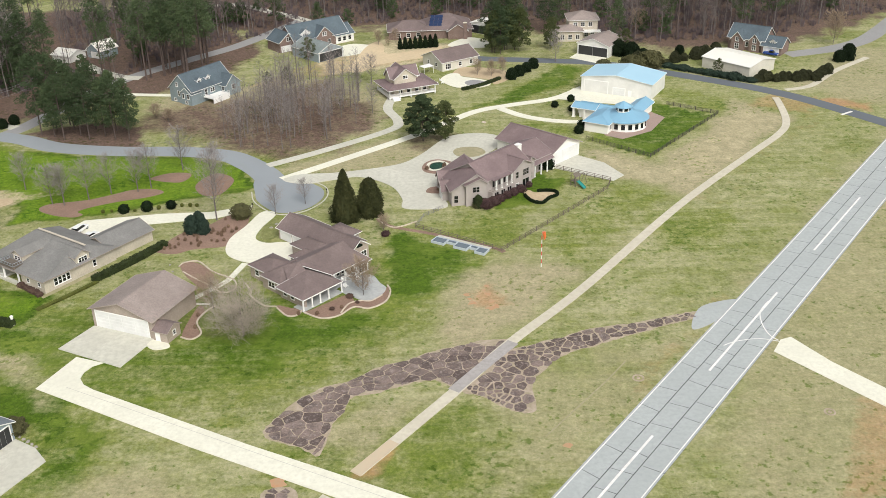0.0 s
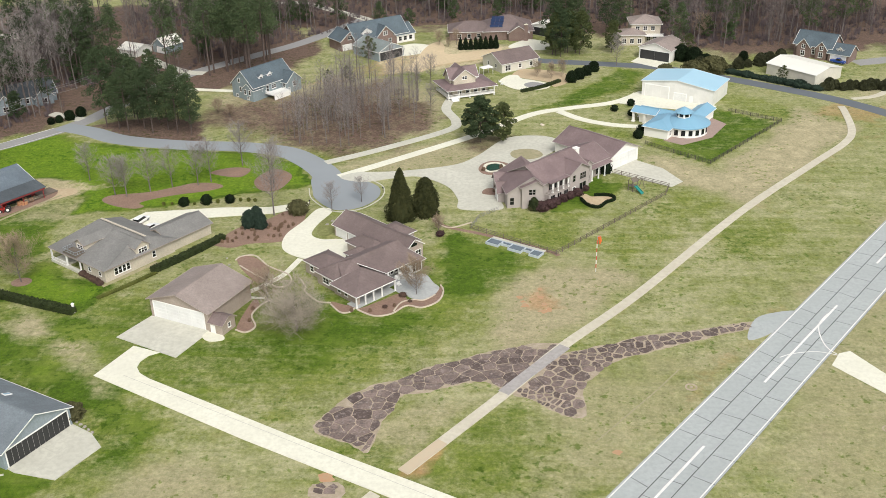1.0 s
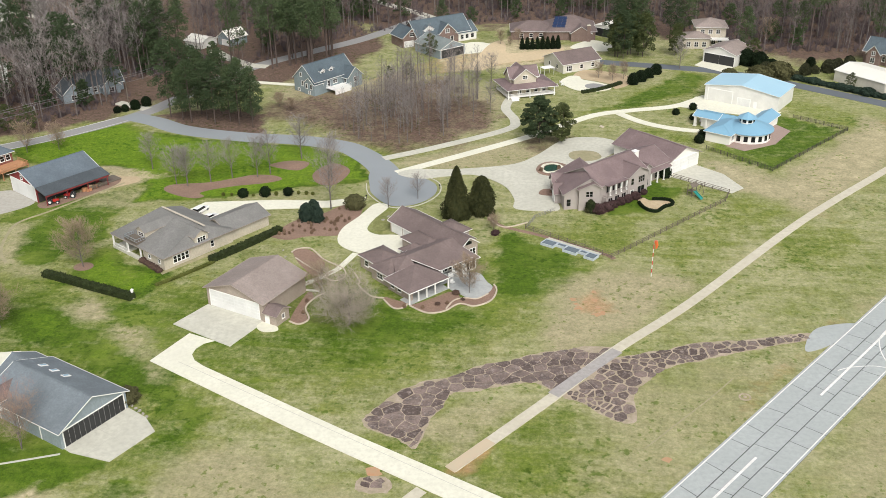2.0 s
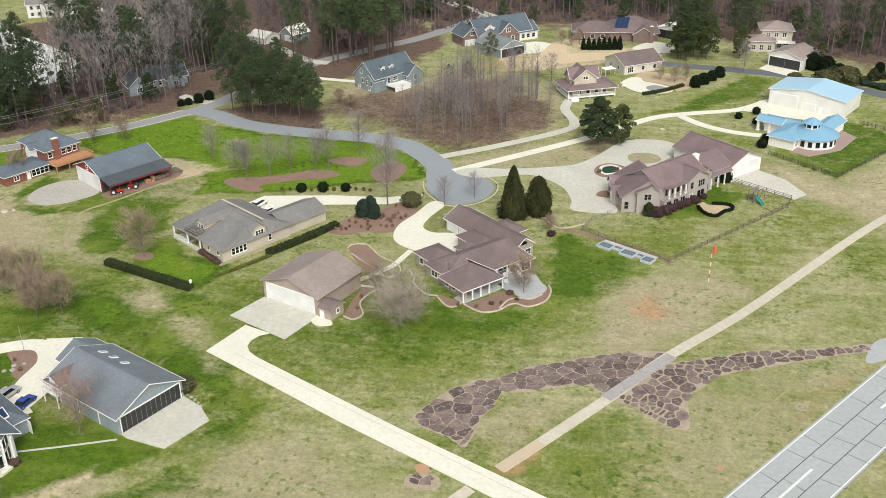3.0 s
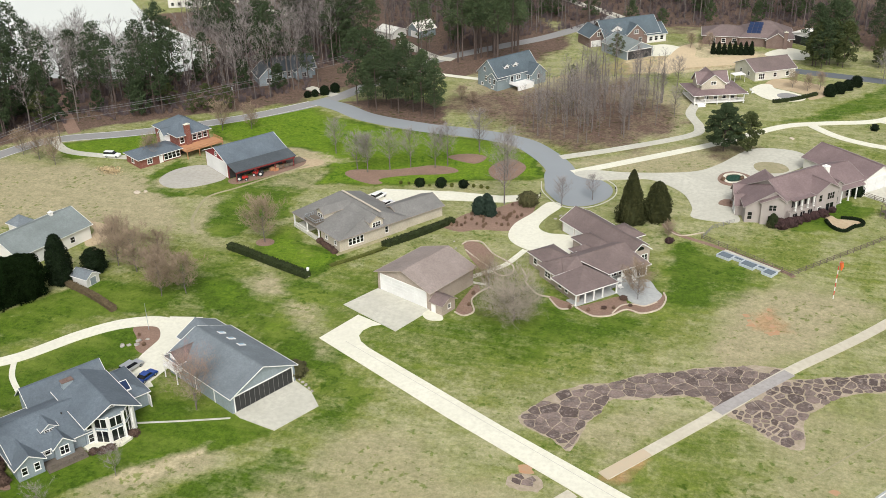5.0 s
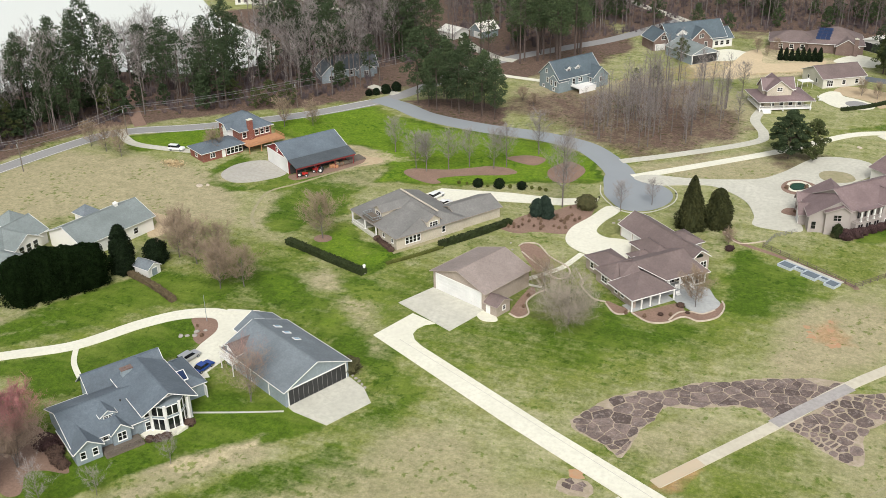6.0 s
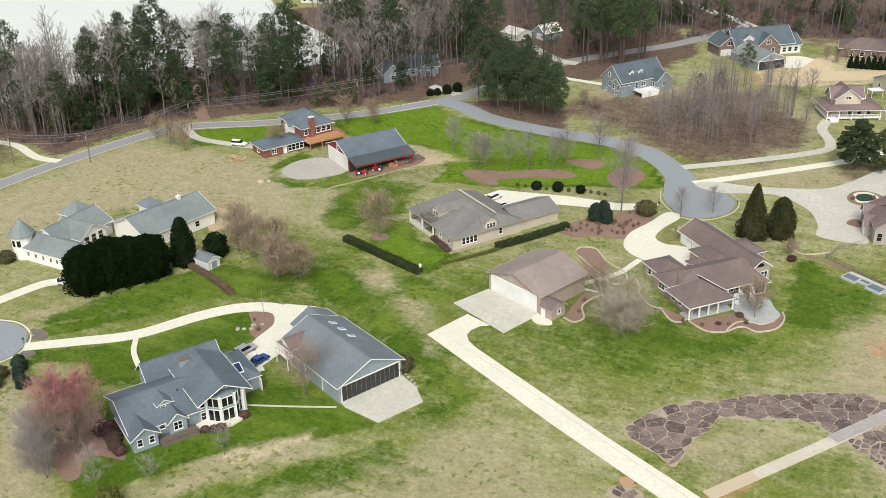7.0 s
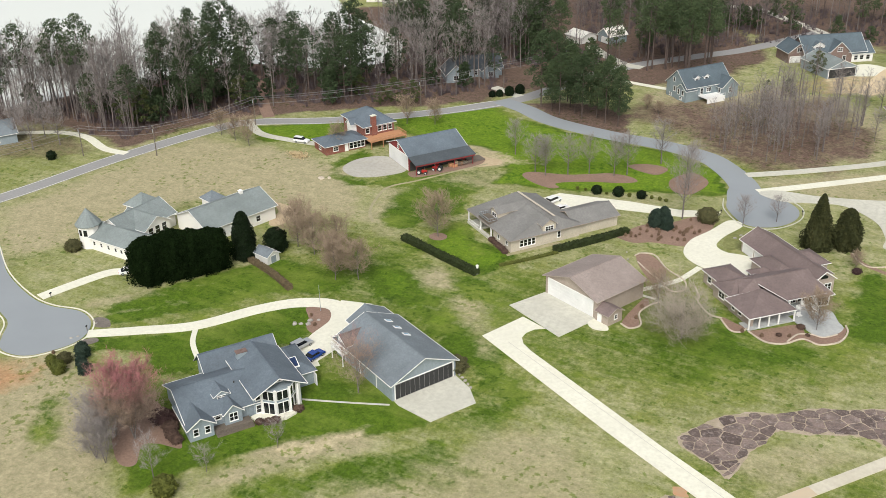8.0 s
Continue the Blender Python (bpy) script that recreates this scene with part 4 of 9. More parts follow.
patch("corner_bed", [(-36.0, 185.8), (-33.4, 182.5), (-31.5, 182.5), (-30.8, 184.6), (-33.1, 185.5), (-35.7, 186.7)], MULCH, 0.07, "small mulch bed at the house corner", "planting bed")
patch("tree_bed", [(-106.4, 240.4), (-104.9, 243.9), (-95.4, 246.2), (-88.6, 250.1), (-84.7, 252.5), (-78.9, 252.6), (-75.8, 250.1), (-79.6, 247.1), (-86.8, 244.6), (-93.1, 241.3), (-95.6, 238.7), (-93.7, 236.7), (-96.0, 235.2), (-101.7, 236.9)], MULCH, 0.06, "long mulch bed under young trees", "planting bed")
patch("tree_bed", [(-82, 260), (-77, 264), (-71, 263), (-73, 257)], MULCH, 0.06, "oval mulch bed", "planting bed")
patch("tree_bed", [(-68, 255), (-64, 263), (-58, 258), (-60, 248), (-65, 248)], MULCH, 0.06, "round mulch bed under a bare tree", "planting bed")
patch("driveway_lawn", [(-45.2, 226), (-42.9, 231), (-40, 230), (-40.8, 221), (-44, 219.4)], LAWN_ISLE, 0.06, "small lawn in the bend of the drive", "lawn")
patch("driveway_bed", [(-41.2, 229), (-40.2, 231.6), (-37.6, 230.4), (-38.6, 224), (-40.2, 222)], MULCH, 0.065, "mulch bed beside the drive", "planting bed")
patch("rock_bed", [(-117, 150.6), (-112, 152), (-108.8, 148.5), (-109, 142.6), (-112, 143.4), (-114, 147)], MULCH, 0.06, "mulch island with rocks and shrubs", "planting bed")
patch("patio", [(-22.5, 192.1), (-22.6, 197), (-18.9, 199.5), (-16.2, 199.4), (-14.2, 195.6), (-12.8, 193.3), (-13.7, 190.3), (-15.8, 188.0), (-18.0, 188.2), (-19.9, 189.7)], FLAGSTONE, 0.14, "blue-grey flagstone patio", "patio")
patch("sandbox", [(22.0, 244.4), (23.5, 245.5), (24.9, 244.0), (27.4, 244.1), (29.8, 243.7), (30.2, 241.9), (28.1, 240.4), (26.5, 237.3), (24.6, 237.7), (23.0, 239.8)], SAND, 0.12, "sand play area with a dark border", "sandpit")
patch("bare_yard", [(-158.3, 193.6), (-151.1, 192.4), (-147.6, 184.6), (-149.6, 181.0), (-152.6, 184.0), (-153.4, 189)], SAND, 0.03, "bare pale soil behind the white building", "yard")
patch("turnoff", [(50.4, 173), (53.5, 181), (58.8, 184), (63, 184), (56, 176)], RUNWAY, 0.05, "grey asphalt turnoff beside the runway", "taxiway")
patch("east_taxiway", [(64.2, 164.0), (66.8, 168.2), (69.2, 169.1), (74, 160), (82, 149), (92, 134), (90, 130), (78.5, 145)], CONCRETE, 0.06, "pale concrete taxiway", "taxiway", False)

# ---- houses: walls, roofs, windows, doors ----
def walls(h, u0, u1, v0, v1, z1, mat, z0=-0.3, name="wall"):
    bm = bmesh.new()
    box(bm, u0, u1, v0, v1, z0, z1)
    return part(name, bm, mat, h)


EDGE = {"mat": TRIM, "label": "white fascia board"}
FRAME = {"mat": TRIM, "label": "white-framed window"}


def trim_run(h, pts, closed=False, tall=0.15):
    bm = bmesh.new()
    for p, q in zip(pts, pts[1:] + (pts[:1] if closed else [])):
        beam(bm, p, q, 0.09, tall)
    return part("fascia", bm, EDGE["mat"], h, EDGE["label"])


def gable(h, u0, u1, v0, v1, ze, zr, axis, roof, wall, over=0.5, z0=-0.3, at=0.5, ends=None, ze2=None, cap=True, tall=0.15, rakes=(True, True), eaves=True, front=None):
    """A block under a gabled roof. The ridge runs along axis, at the share at of the width; ze, ze2: the two eaves; front: a deeper first overhang."""
    ze2 = ze if ze2 is None else ze2
    flip = (lambda a, b, z: (a, b, z)) if axis == "u" else (lambda a, b, z: (b, a, z))
    (a0, a1), (b0, b1) = ((u0, u1), (v0, v1)) if axis == "u" else ((v0, v1), (u0, u1))
    br = b0 + (b1 - b0) * at
    bm = bmesh.new()
    sec = [(b0, z0), (b1, z0), (b1, ze2), (br, zr), (b0, ze)]
    A, B = [bm.verts.new(flip(a0, b, z)) for b, z in sec], [bm.verts.new(flip(a1, b, z)) for b, z in sec]
    bm.faces.new(A)
    bm.faces.new(B[::-1])
    for i in range(5):
        j = (i + 1) % 5
        bm.faces.new((A[i], B[i], B[j], A[j]))
    part("wall", bm, wall, h)
    s0, s1 = (zr - ze) / (br - b0), (zr - ze2) / (b1 - br)
    o = over
    of = over if front is None else front
    e0, e1 = ends if ends else (o, o)
    x0, x1 = a0 - e0, a1 + e1
    lift = 0.16
    bm = bmesh.new()
    solid(bm, [flip(x0, b0 - of, ze - s0 * of + lift), flip(x1, b0 - of, ze - s0 * of + lift), flip(x1, br, zr + lift), flip(x0, br, zr + lift)], 0.15)
    solid(bm, [flip(x0, b1 + o, ze2 - s1 * o + lift), flip(x1, b1 + o, ze2 - s1 * o + lift), flip(x1, br + 0.002, zr + lift), flip(x0, br + 0.002, zr + lift)], 0.15)
    r = part("roof", bm, roof, h)
    if cap:
        bm = bmesh.new()
        beam(bm, flip(x0, br, zr + lift + 0.03), flip(x1, br, zr + lift + 0.03), 0.32, 0.07)
        part("ridge_cap", bm, roof, r)
    lo, d = lift - 0.05, 0.03
    for b, z in ((b0 - of - d, ze - s0 * of), (b1 + o + d, ze2 - s1 * o)) if eaves else ():
        trim_run(h, [flip(x0, b, z + lo), flip(x1, b, z + lo)], tall=tall)
    for x in [x_ for x_, on in ((x0 - d, rakes[0]), (x1 + d, rakes[1])) if on]:
        trim_run(h, [flip(x, b0 - of, ze - s0 * of + lo), flip(x, br, zr + lo), flip(x, b1 + o, ze2 - s1 * o + lo)], tall=tall)
    return r


def hip(h, u0, u1, v0, v1, ze, zr, roof, wall, over=0.5, z0=-0.3, ends=(True, True), body=True):
    """A block under a hipped roof; the ridge runs along its longer side. ends: which ridge ends slope down."""
    if body:
        walls(h, u0, u1, v0, v1, ze, wall, z0)
    x0, x1, y0, y1 = u0 - over, u1 + over, v0 - over, v1 + over
    long_u = (x1 - x0) >= (y1 - y0)
    flip = (lambda a, b, z: (a, b, z)) if long_u else (lambda a, b, z: (b, a, z))
    (a0, a1), (b0, b1) = ((x0, x1), (y0, y1)) if long_u else ((y0, y1), (x0, x1))
    half, bm_ = (b1 - b0) / 2, (b0 + b1) / 2
    r0, r1 = a0 + half * ends[0], a1 - half * ends[1]
    if r1 - r0 < 0.1:
        r0 = r1 = (r0 + r1) / 2
        r0, r1 = r0 - 0.05, r1 + 0.05
    t = ze + 0.12
    bm = bmesh.new()
    solid(bm, [flip(a0, b0, t), flip(a1, b0, t), flip(r1, bm_, zr), flip(r0, bm_, zr)], 0.16)
    solid(bm, [flip(a1, b1, t), flip(a0, b1, t), flip(r0, bm_, zr), flip(r1, bm_, zr)], 0.16)
    if ends[0]:
        solid(bm, [flip(a0, b1, t), flip(a0, b0, t), flip(r0, bm_, zr)], 0.16)
    if ends[1]:
        solid(bm, [flip(a1, b0, t), flip(a1, b1, t), flip(r1, bm_, zr)], 0.16)
    r = part("roof", bm, roof, h)
    bm = bmesh.new()
    beam(bm, flip(r0, bm_, zr + 0.03), flip(r1, bm_, zr + 0.03), 0.3, 0.06)
    for a, b, rr in ((a0, b0, r0), (a0, b1, r0), (a1, b0, r1), (a1, b1, r1)):
        beam(bm, flip(a, b, t + 0.03), flip(rr, bm_, zr + 0.03), 0.26, 0.05)
    part("ridge_cap", bm, roof, r)
    d = 0.04
    trim_run(h, [flip(a0 - d, b0 - d, t - 0.12), flip(a1 + d, b0 - d, t - 0.12), flip(a1 + d, b1 + d, t - 0.12), flip(a0 - d, b1 + d, t - 0.12)], True)
    return r


def skew_hip(h, x0, x1, y0, y1, ze, r0, r1, zr, roof):
    """A hipped roof over the eaves' rectangle, its ridge from r0 to r1 wherever they stand."""
    t = ze + 0.12
    a, b, c, d = (x0, y0, t), (x1, y0, t), (x1, y1, t), (x0, y1, t)
    p, q = (*r0, zr), (*r1, zr)
    bm = bmesh.new()
    for face in ((a, b, p), (b, c, q, p), (c, d, q), (d, a, p, q)):
        solid(bm, list(face), 0.16)
    r = part("roof", bm, roof, h)
    bm = bmesh.new()
    for e, f in ((a, p), (b, p), (c, q), (d, q), (p, q)):
        beam(bm, (e[0], e[1], e[2] + 0.03), (f[0], f[1], f[2] + 0.031), 0.26, 0.05)
    part("ridge_cap", bm, roof, r)
    k = 0.04
    trim_run(h, [(x0 - k, y0 - k, t - 0.12), (x1 + k, y0 - k, t - 0.12), (x1 + k, y1 + k, t - 0.12), (x0 - k, y1 + k, t - 0.12)], True)
    return r


def face_pt(side, plane, along, z, out):
    """A point on a wall: side names the wall's outward way, plane its place, out metres before it."""
    return {"u0": (plane - out, along, z), "u1": (plane + out, along, z), "v0": (along, plane - out, z), "v1": (along, plane + out, z)}[side]


def face_box(bm, side, plane, a0, a1, z0, z1, o0, o1):
    p, q = face_pt(side, plane, a0, z0, o0), face_pt(side, plane, a1, z1, o1)
    box(bm, min(p[0], q[0]), max(p[0], q[0]), min(p[1], q[1]), max(p[1], q[1]), z0, z1)


def window(h, side, plane, a, z, w=1.1, t=1.4, lights=1, frame_mat=None, name="window"):
    """A framed window, its middle at a along the wall and z up; sill, bars and pane are parts of it."""
    frame_mat = frame_mat or FRAME["mat"]
    a0, a1, z0, z1, f = a - w / 2, a + w / 2, z - t / 2, z + t / 2, 0.12
    bm = bmesh.new()
    rings = [[bm.verts.new(face_pt(side, plane, x, y, o)) for x, y in ((a0 - g, z0 - g), (a1 + g, z0 - g), (a1 + g, z1 + g), (a0 - g, z1 + g))] for g, o in ((f, -0.05), (f, 0.09), (0.0, 0.09), (0.0, -0.05))]
    for r0, r1 in zip(rings, rings[1:] + rings[:1]):
        for i in range(4):
            bm.faces.new((r0[i], r0[(i + 1) % 4], r1[(i + 1) % 4], r1[i]))
    win = part(name, bm, frame_mat, h, FRAME["label"])
    bm = bmesh.new()
    face_box(bm, side, plane, a0 - f - 0.05, a1 + f + 0.05, z0 - f - 0.07, z0 - f + 0.03, -0.04, 0.16)
    part("sill", bm, frame_mat, win)
    for k in range(1, lights):
        c = a0 + w * k / lights
        bm = bmesh.new()
        face_box(bm, side, plane, c - 0.06, c + 0.06, z0, z1, -0.05, 0.08)
        part("mullion", bm, frame_mat, win)
    if t < 2.05 or lights == 1:
        bm = bmesh.new()
        face_box(bm, side, plane, a0, a1, z - 0.03, z + 0.03, 0.0, 0.06)
        part("glazing_bar", bm, frame_mat, win)
    bm = bmesh.new()
    face_box(bm, side, plane, a0, a1, z0, z1, -0.03, 0.035)
    part("pane", bm, GLASS, win, "dark glass pane")
    return win


def big_door(h, side, plane, a0, a1, z1, mat, leaves=4, rows=4, gap=None, label="white sectional garage door", z0=0.12):
    """A wide door of panels in a frame, each panel raised."""
    bm = bmesh.new()
    face_box(bm, side, plane, a0 - 0.2, a1 + 0.2, z1, z1 + 0.22, -0.05, 0.12)
    face_box(bm, side, plane, a0 - 0.2, a0, z0, z1, -0.05, 0.12)
    face_box(bm, side, plane, a1, a1 + 0.2, z0, z1, -0.05, 0.12)
    door = part("garage_door", bm, TRIM, h, label)
    bm = bmesh.new()
    face_box(bm, side, plane, a0, a1, z0, z1, -0.04, 0.02)
    part("backing", bm, gap or mat, door)
    dw, dz = (a1 - a0) / leaves, (z1 - z0) / rows
    for i in range(leaves):
        for j in range(rows):
            bm = bmesh.new()
            face_box(bm, side, plane, a0 + i * dw + 0.03, a0 + (i + 1) * dw - 0.03, z0 + j * dz + 0.02, z0 + (j + 1) * dz - 0.02, 0.0, 0.07)
            part("panel", bm, mat, door)
    return door


def person_door(h, side, plane, a, mat=None, t=2.05, w=0.95, z0=0.1):
    bm = bmesh.new()
    for p0, p1, q0, q1 in ((a - w / 2 - 0.1, a - w / 2, z0, z0 + t), (a + w / 2, a + w / 2 + 0.1, z0, z0 + t), (a - w / 2 - 0.1, a + w / 2 + 0.1, z0 + t, z0 + t + 0.12)):
        face_box(bm, side, plane, p0, p1, q0, q1, -0.04, 0.09)
    d = part("door", bm, TRIM, h, "door in a white frame")
    bm = bmesh.new()
    face_box(bm, side, plane, a - w / 2, a + w / 2, z0, z0 + t, -0.03, 0.05)
    part("leaf", bm, mat or TRIM, d)


def post(h, u, v, z0, z1, r=0.14, mat=None, name="post"):
    bm = bmesh.new()
    box(bm, u - r, u + r, v - r, v + r, z0, z1)
    box(bm, u - r * 1.5, u + r * 1.5, v - r * 1.5, v + r * 1.5, z0, z0 + 0.2)
    box(bm, u - r * 1.4, u + r * 1.4, v - r * 1.4, v + r * 1.4, z1 - 0.18, z1 - 0.002)
    return part(name, bm, mat or TRIM, h, "white post")


def rail(h, p, q, z, height=0.95, mat=None, step=0.45):
    """A railing with balusters from p to q in plan, standing at z."""
    p, q = Vector(p), Vector(q)
    bm = bmesh.new()
    beam(bm, (*p, z + height), (*q, z + height), 0.10, 0.10)
    beam(bm, (*p, z + 0.12), (*q, z + 0.12), 0.07, 0.07)
    n = max(2, int((q - p).length / step))
    for i in range(n + 1):
        c = p.lerp(q, i / n)
        beam(bm, (*c, z), (*c, z + height), 0.06, 0.06)
    return part("railing", bm, mat or TRIM, h, "white railing")


def chimney(h, u, v, z0, z1, w=1.2, d=1.0, mat=None, cap_mat=None):
    bm = bmesh.new()
    box(bm, u - w / 2, u + w / 2, v - d / 2, v + d / 2, z0, z1)
    c = part("chimney", bm, mat or BRICK, h)
    bm = bmesh.new()
    box(bm, u - w / 2 - 0.1, u + w / 2 + 0.1, v - d / 2 - 0.1, v + d / 2 + 0.1, z1 + 0.002, z1 + 0.18)
    box(bm, u - 0.2, u + 0.2, v - 0.2, v + 0.2, z1 + 0.18, z1 + 0.45)
    part("chimney_cap", bm, cap_mat or CONCRETE, c)


def dormer(h, side, plane, a, z, w, t, depth, roof, wall, lights=2):
    """A small gabled dormer whose front stands at plane, looking to side."""
    s = -1 if side[1] == "0" else 1
    axis = "v" if side[0] == "v" else "u"
    back = plane - s * depth
    lo, hi = sorted((plane, back))
    args = (a - w / 2, a + w / 2, lo, hi) if axis == "v" else (lo, hi, a - w / 2, a + w / 2)
    gable(h, *args, z + t, z + t + w * 0.32, axis, roof, wall, 0.3, z - 0.6, ends=(0.3, 0.0) if s < 0 else (0.0, 0.3), cap=False, tall=0.1, rakes=(s < 0, s > 0))
    window(h, side, plane, a, z + t * 0.45, w * 0.6, t * 0.62, lights)


# the two-car hangar garage
EDGE.update(mat=SIDE_TAN, label="tan fascia board")
h = thing("garage", "tan garage with brown shingle roof and wide white door", "garage", -73.5, 180.1, 0, -23.2)
gable(h, 0, 15.3, 0, 14.6, 4.35, 6.9, "v", ROOF_TAN, SIDE_TAN, 0.6)
big_door(h, "v0", 0, 1.0, 14.2, 3.95, DOOR_WHITE, 4, 5)
gable(h, 15.4, 19.0, -0.35, 3.9, 2.45, 3.55, "u", ROOF_BROWN, SIDE_TAN, 0.35, ends=(0.0, 0.35))
window(h, "u1", 19.0, 1.9, 1.55, 0.7, 0.9)
person_door(h, "v0", -0.35, 16.6)

EDGE.update(mat=TRIM, label="white fascia board")

# the low brown-roofed house by the garage
h = thing("ranch_house", "tan ranch house with sprawling brown shingle roofs", "house", -29.5, 183.9, 0, 47.2)
gable(h, 10.9, 20.3, 6.4, 15.4, 4.37, 5.75, "u", ROOF_BROWN, SIDE_TAN, 0.5, at=0.39, ze2=3.3, ends=(0.0, 0.15), rakes=(False, False), front=3.2)
bm = bmesh.new()
solid(bm, [(10.9, 3.2, 3.27), (10.9, 9.91, 5.91), (6.9, 9.91, 5.91), (6.75, 8.5, 5.36)], 0.15)
solid(bm, [(6.9, 9.92, 5.91), (10.9, 9.92, 5.91), (10.9, 15.9, 3.27), (6.0, 15.9, 3.27)], 0.15)
solid(bm, [(6.89, 9.91, 5.90), (4.6, 12.5, 4.88), (2.3, 8.44, 3.74)], 0.14)
solid(bm, [(6.88, 9.90, 5.90), (2.3, 8.42, 3.74), (6.72, 7.26, 4.92), (6.74, 8.5, 5.34)], 0.14)
part("hipped_end", bm, ROOF_BROWN, h)
trim_run(h, [(10.9, 2.9, 3.16), (6.80, 8.4, 5.36)], tall=0.10)
# the front wing: two slopes and their backs rising to one point against the main roof
bm = bmesh.new()
FW_A, FW_F, FW_R, FW_B, FW_T = (-0.7, 9.2, 2.95), (-0.7, -0.1, 2.95), (10.7, -0.1, 2.95), (10.7, 9.2, 2.95), (6.8, 7.2, 4.90)
for tri in ((FW_F, FW_R, FW_T), (FW_A, FW_F, FW_T), (FW_B, FW_A, FW_T), (FW_R, FW_B, FW_T)):
    solid(bm, tri, 0.14)
part("roof", bm, ROOF_BROWN, h)
trim_run(h, [(-0.7, 9.2, 2.86), (-0.74, -0.14, 2.86), (10.74, -0.14, 2.86), (10.74, 3.0, 2.86)], tall=0.2)
trim_run(h, [(-0.7, 9.24, 2.95), (4.6, 7.86, 4.29)], tall=0.06)
walls(h, 0.6, 10.2, 3.4, 9.1, 2.95, SIDE_TAN)
walls(h, 0.7, 1.3, 1.2, 3.5, 2.9, SIDE_TAN)
hip(h, 1.0, 11.5, 9.3, 15.7, 3.0, 4.9, ROOF_BROWN, SIDE_TAN, 0.4)
hip(h, 2.4, 9.0, 14.0, 21.8, 3.0, 4.7, ROOF_BROWN, SIDE_TAN, 0.4)
gable(h, 19.2, 27.6, 10.2, 32.2, 3.05, 5.3, "v", ROOF_BROWN, SIDE_TAN, 0.5, ends=(0.0, 0.5), rakes=(False, True))
hip(h, 15.4, 20.6, 13.0, 22.6, 2.9, 4.7, ROOF_BROWN, SIDE_TAN, 0.4)
hip(h, 11.4, 16.0, 14.5, 18.2, 2.8, 4.2, ROOF_BROWN, SIDE_TAN, 0.4)
hip(h, 25.0, 30.2, 15.2, 22.0, 3.0, 4.5, ROOF_BROWN, SIDE_TAN, 0.5)
gable(h, 20.6, 26.0, 7.6, 14.0, 3.7, 5.6, "v", ROOF_BROWN, SIDE_TAN, 0.35, rakes=(True, False))
bm = bmesh.new()
solid(bm, [(17.9, 2.5, 2.99), (22.2, 2.5, 2.99), (20.5, 7.0, 4.76), (20.47, 7.0, 4.76), (20.47, 3.18, 3.26), (17.9, 3.18, 3.26)], 0.16)
part("porch_roof", bm, ROOF_BROWN, h)
trim_run(h, [(17.9, 2.45, 2.92), (22.24, 2.45, 2.92), (20.54, 7.0, 4.66)])
walls(h, 18.2, 21.6, 3.2, 7.6, 2.9, SIDE_WHITE, name="sunroom_wall")
window(h, "v0", 3.2, 19.9, 1.5, 2.6, 2.0, 3)
window(h, "u0", 18.2, 4.6, 1.5, 1.8, 2.0, 2)
for s in (11.6, 14.6, 17.6):
    post(h, s, 3.5, 0.0, 3.0, 0.12)
for s in (-0.4, 2.1, 4.4, 6.8, 10.6):
    post(h, s, 0.3, 0.0, 2.9, 0.13)
for a in (5.0, 7.4):
    window(h, "u0", 0.6, a, 1.7, 1.0, 1.4)
for a in (2.4, 5.2, 7.2):
    window(h, "v0", 3.4, a, 1.6, 1.5, 1.7, 2)
window(h, "u0", 1.0, 12.5, 1.7, 2.0, 1.3, 2)
window(h, "u0", 2.4, 19.4, 1.7, 1.2, 1.3)
for a in (12.2, 14.6, 16.9):
    window(h, "v0", 6.4, a, 1.4, 1.7, 2.1, 2)
window(h, "v0", 7.6, 24.4, 1.8, 1.6, 1.6, 2)
bm = bmesh.new()
for y_ in (7.5, 7.56):
    bm.faces.new([bm.verts.new(p) for p in ((22.3, y_, 4.0), (24.1, y_, 4.0), (24.1, y_, 4.5), (23.2, y_, 5.0), (22.3, y_, 4.5))])
part("gable_window", bm, GLASS, h, "small dark gable window")
big_door(h, "u0", 19.2, 23.2, 26.8, 2.5, DOOR_WHITE, 4, 4)
big_door(h, "u0", 19.2, 27.6, 31.4, 2.5, DOOR_WHITE, 4, 4)
bm = bmesh.new()
box(bm, -0.6, 10.6, 0.1, 3.4, 0.0, 0.18)
box(bm, 10.6, 18.2, 2.4, 6.4, 0.0, 0.16)
part("porch_floor", bm, FLAGSTONE, h, "grey stone porch floor")
for u, v in ((12.6, 4.4), (14.6, 4.0), (16.2, 4.6), (12.8, 1.4), (16.9, 1.6)):
    bm = bmesh.new()
    box(bm, u - 0.5, u + 0.5, v - 0.4, v + 0.4, 0.30, 0.42)
    box(bm, u - 0.5, u + 0.5, v + 0.28, v + 0.4, 0.42, 0.95)
    for du in (-0.45, 0.37):
        for dv in (-0.36, 0.28):
            box(bm, u + du, u + du + 0.08, v + dv, v + dv + 0.08, 0.14, 0.30)
    ob = new("patio_chair", mesh_of("patio_chair", bm, TRIM))
    ob.matrix_basis = h.matrix_basis.copy()
    tagged(ob, "white patio chair on the stone patio", "chair", "chairs on the patio")

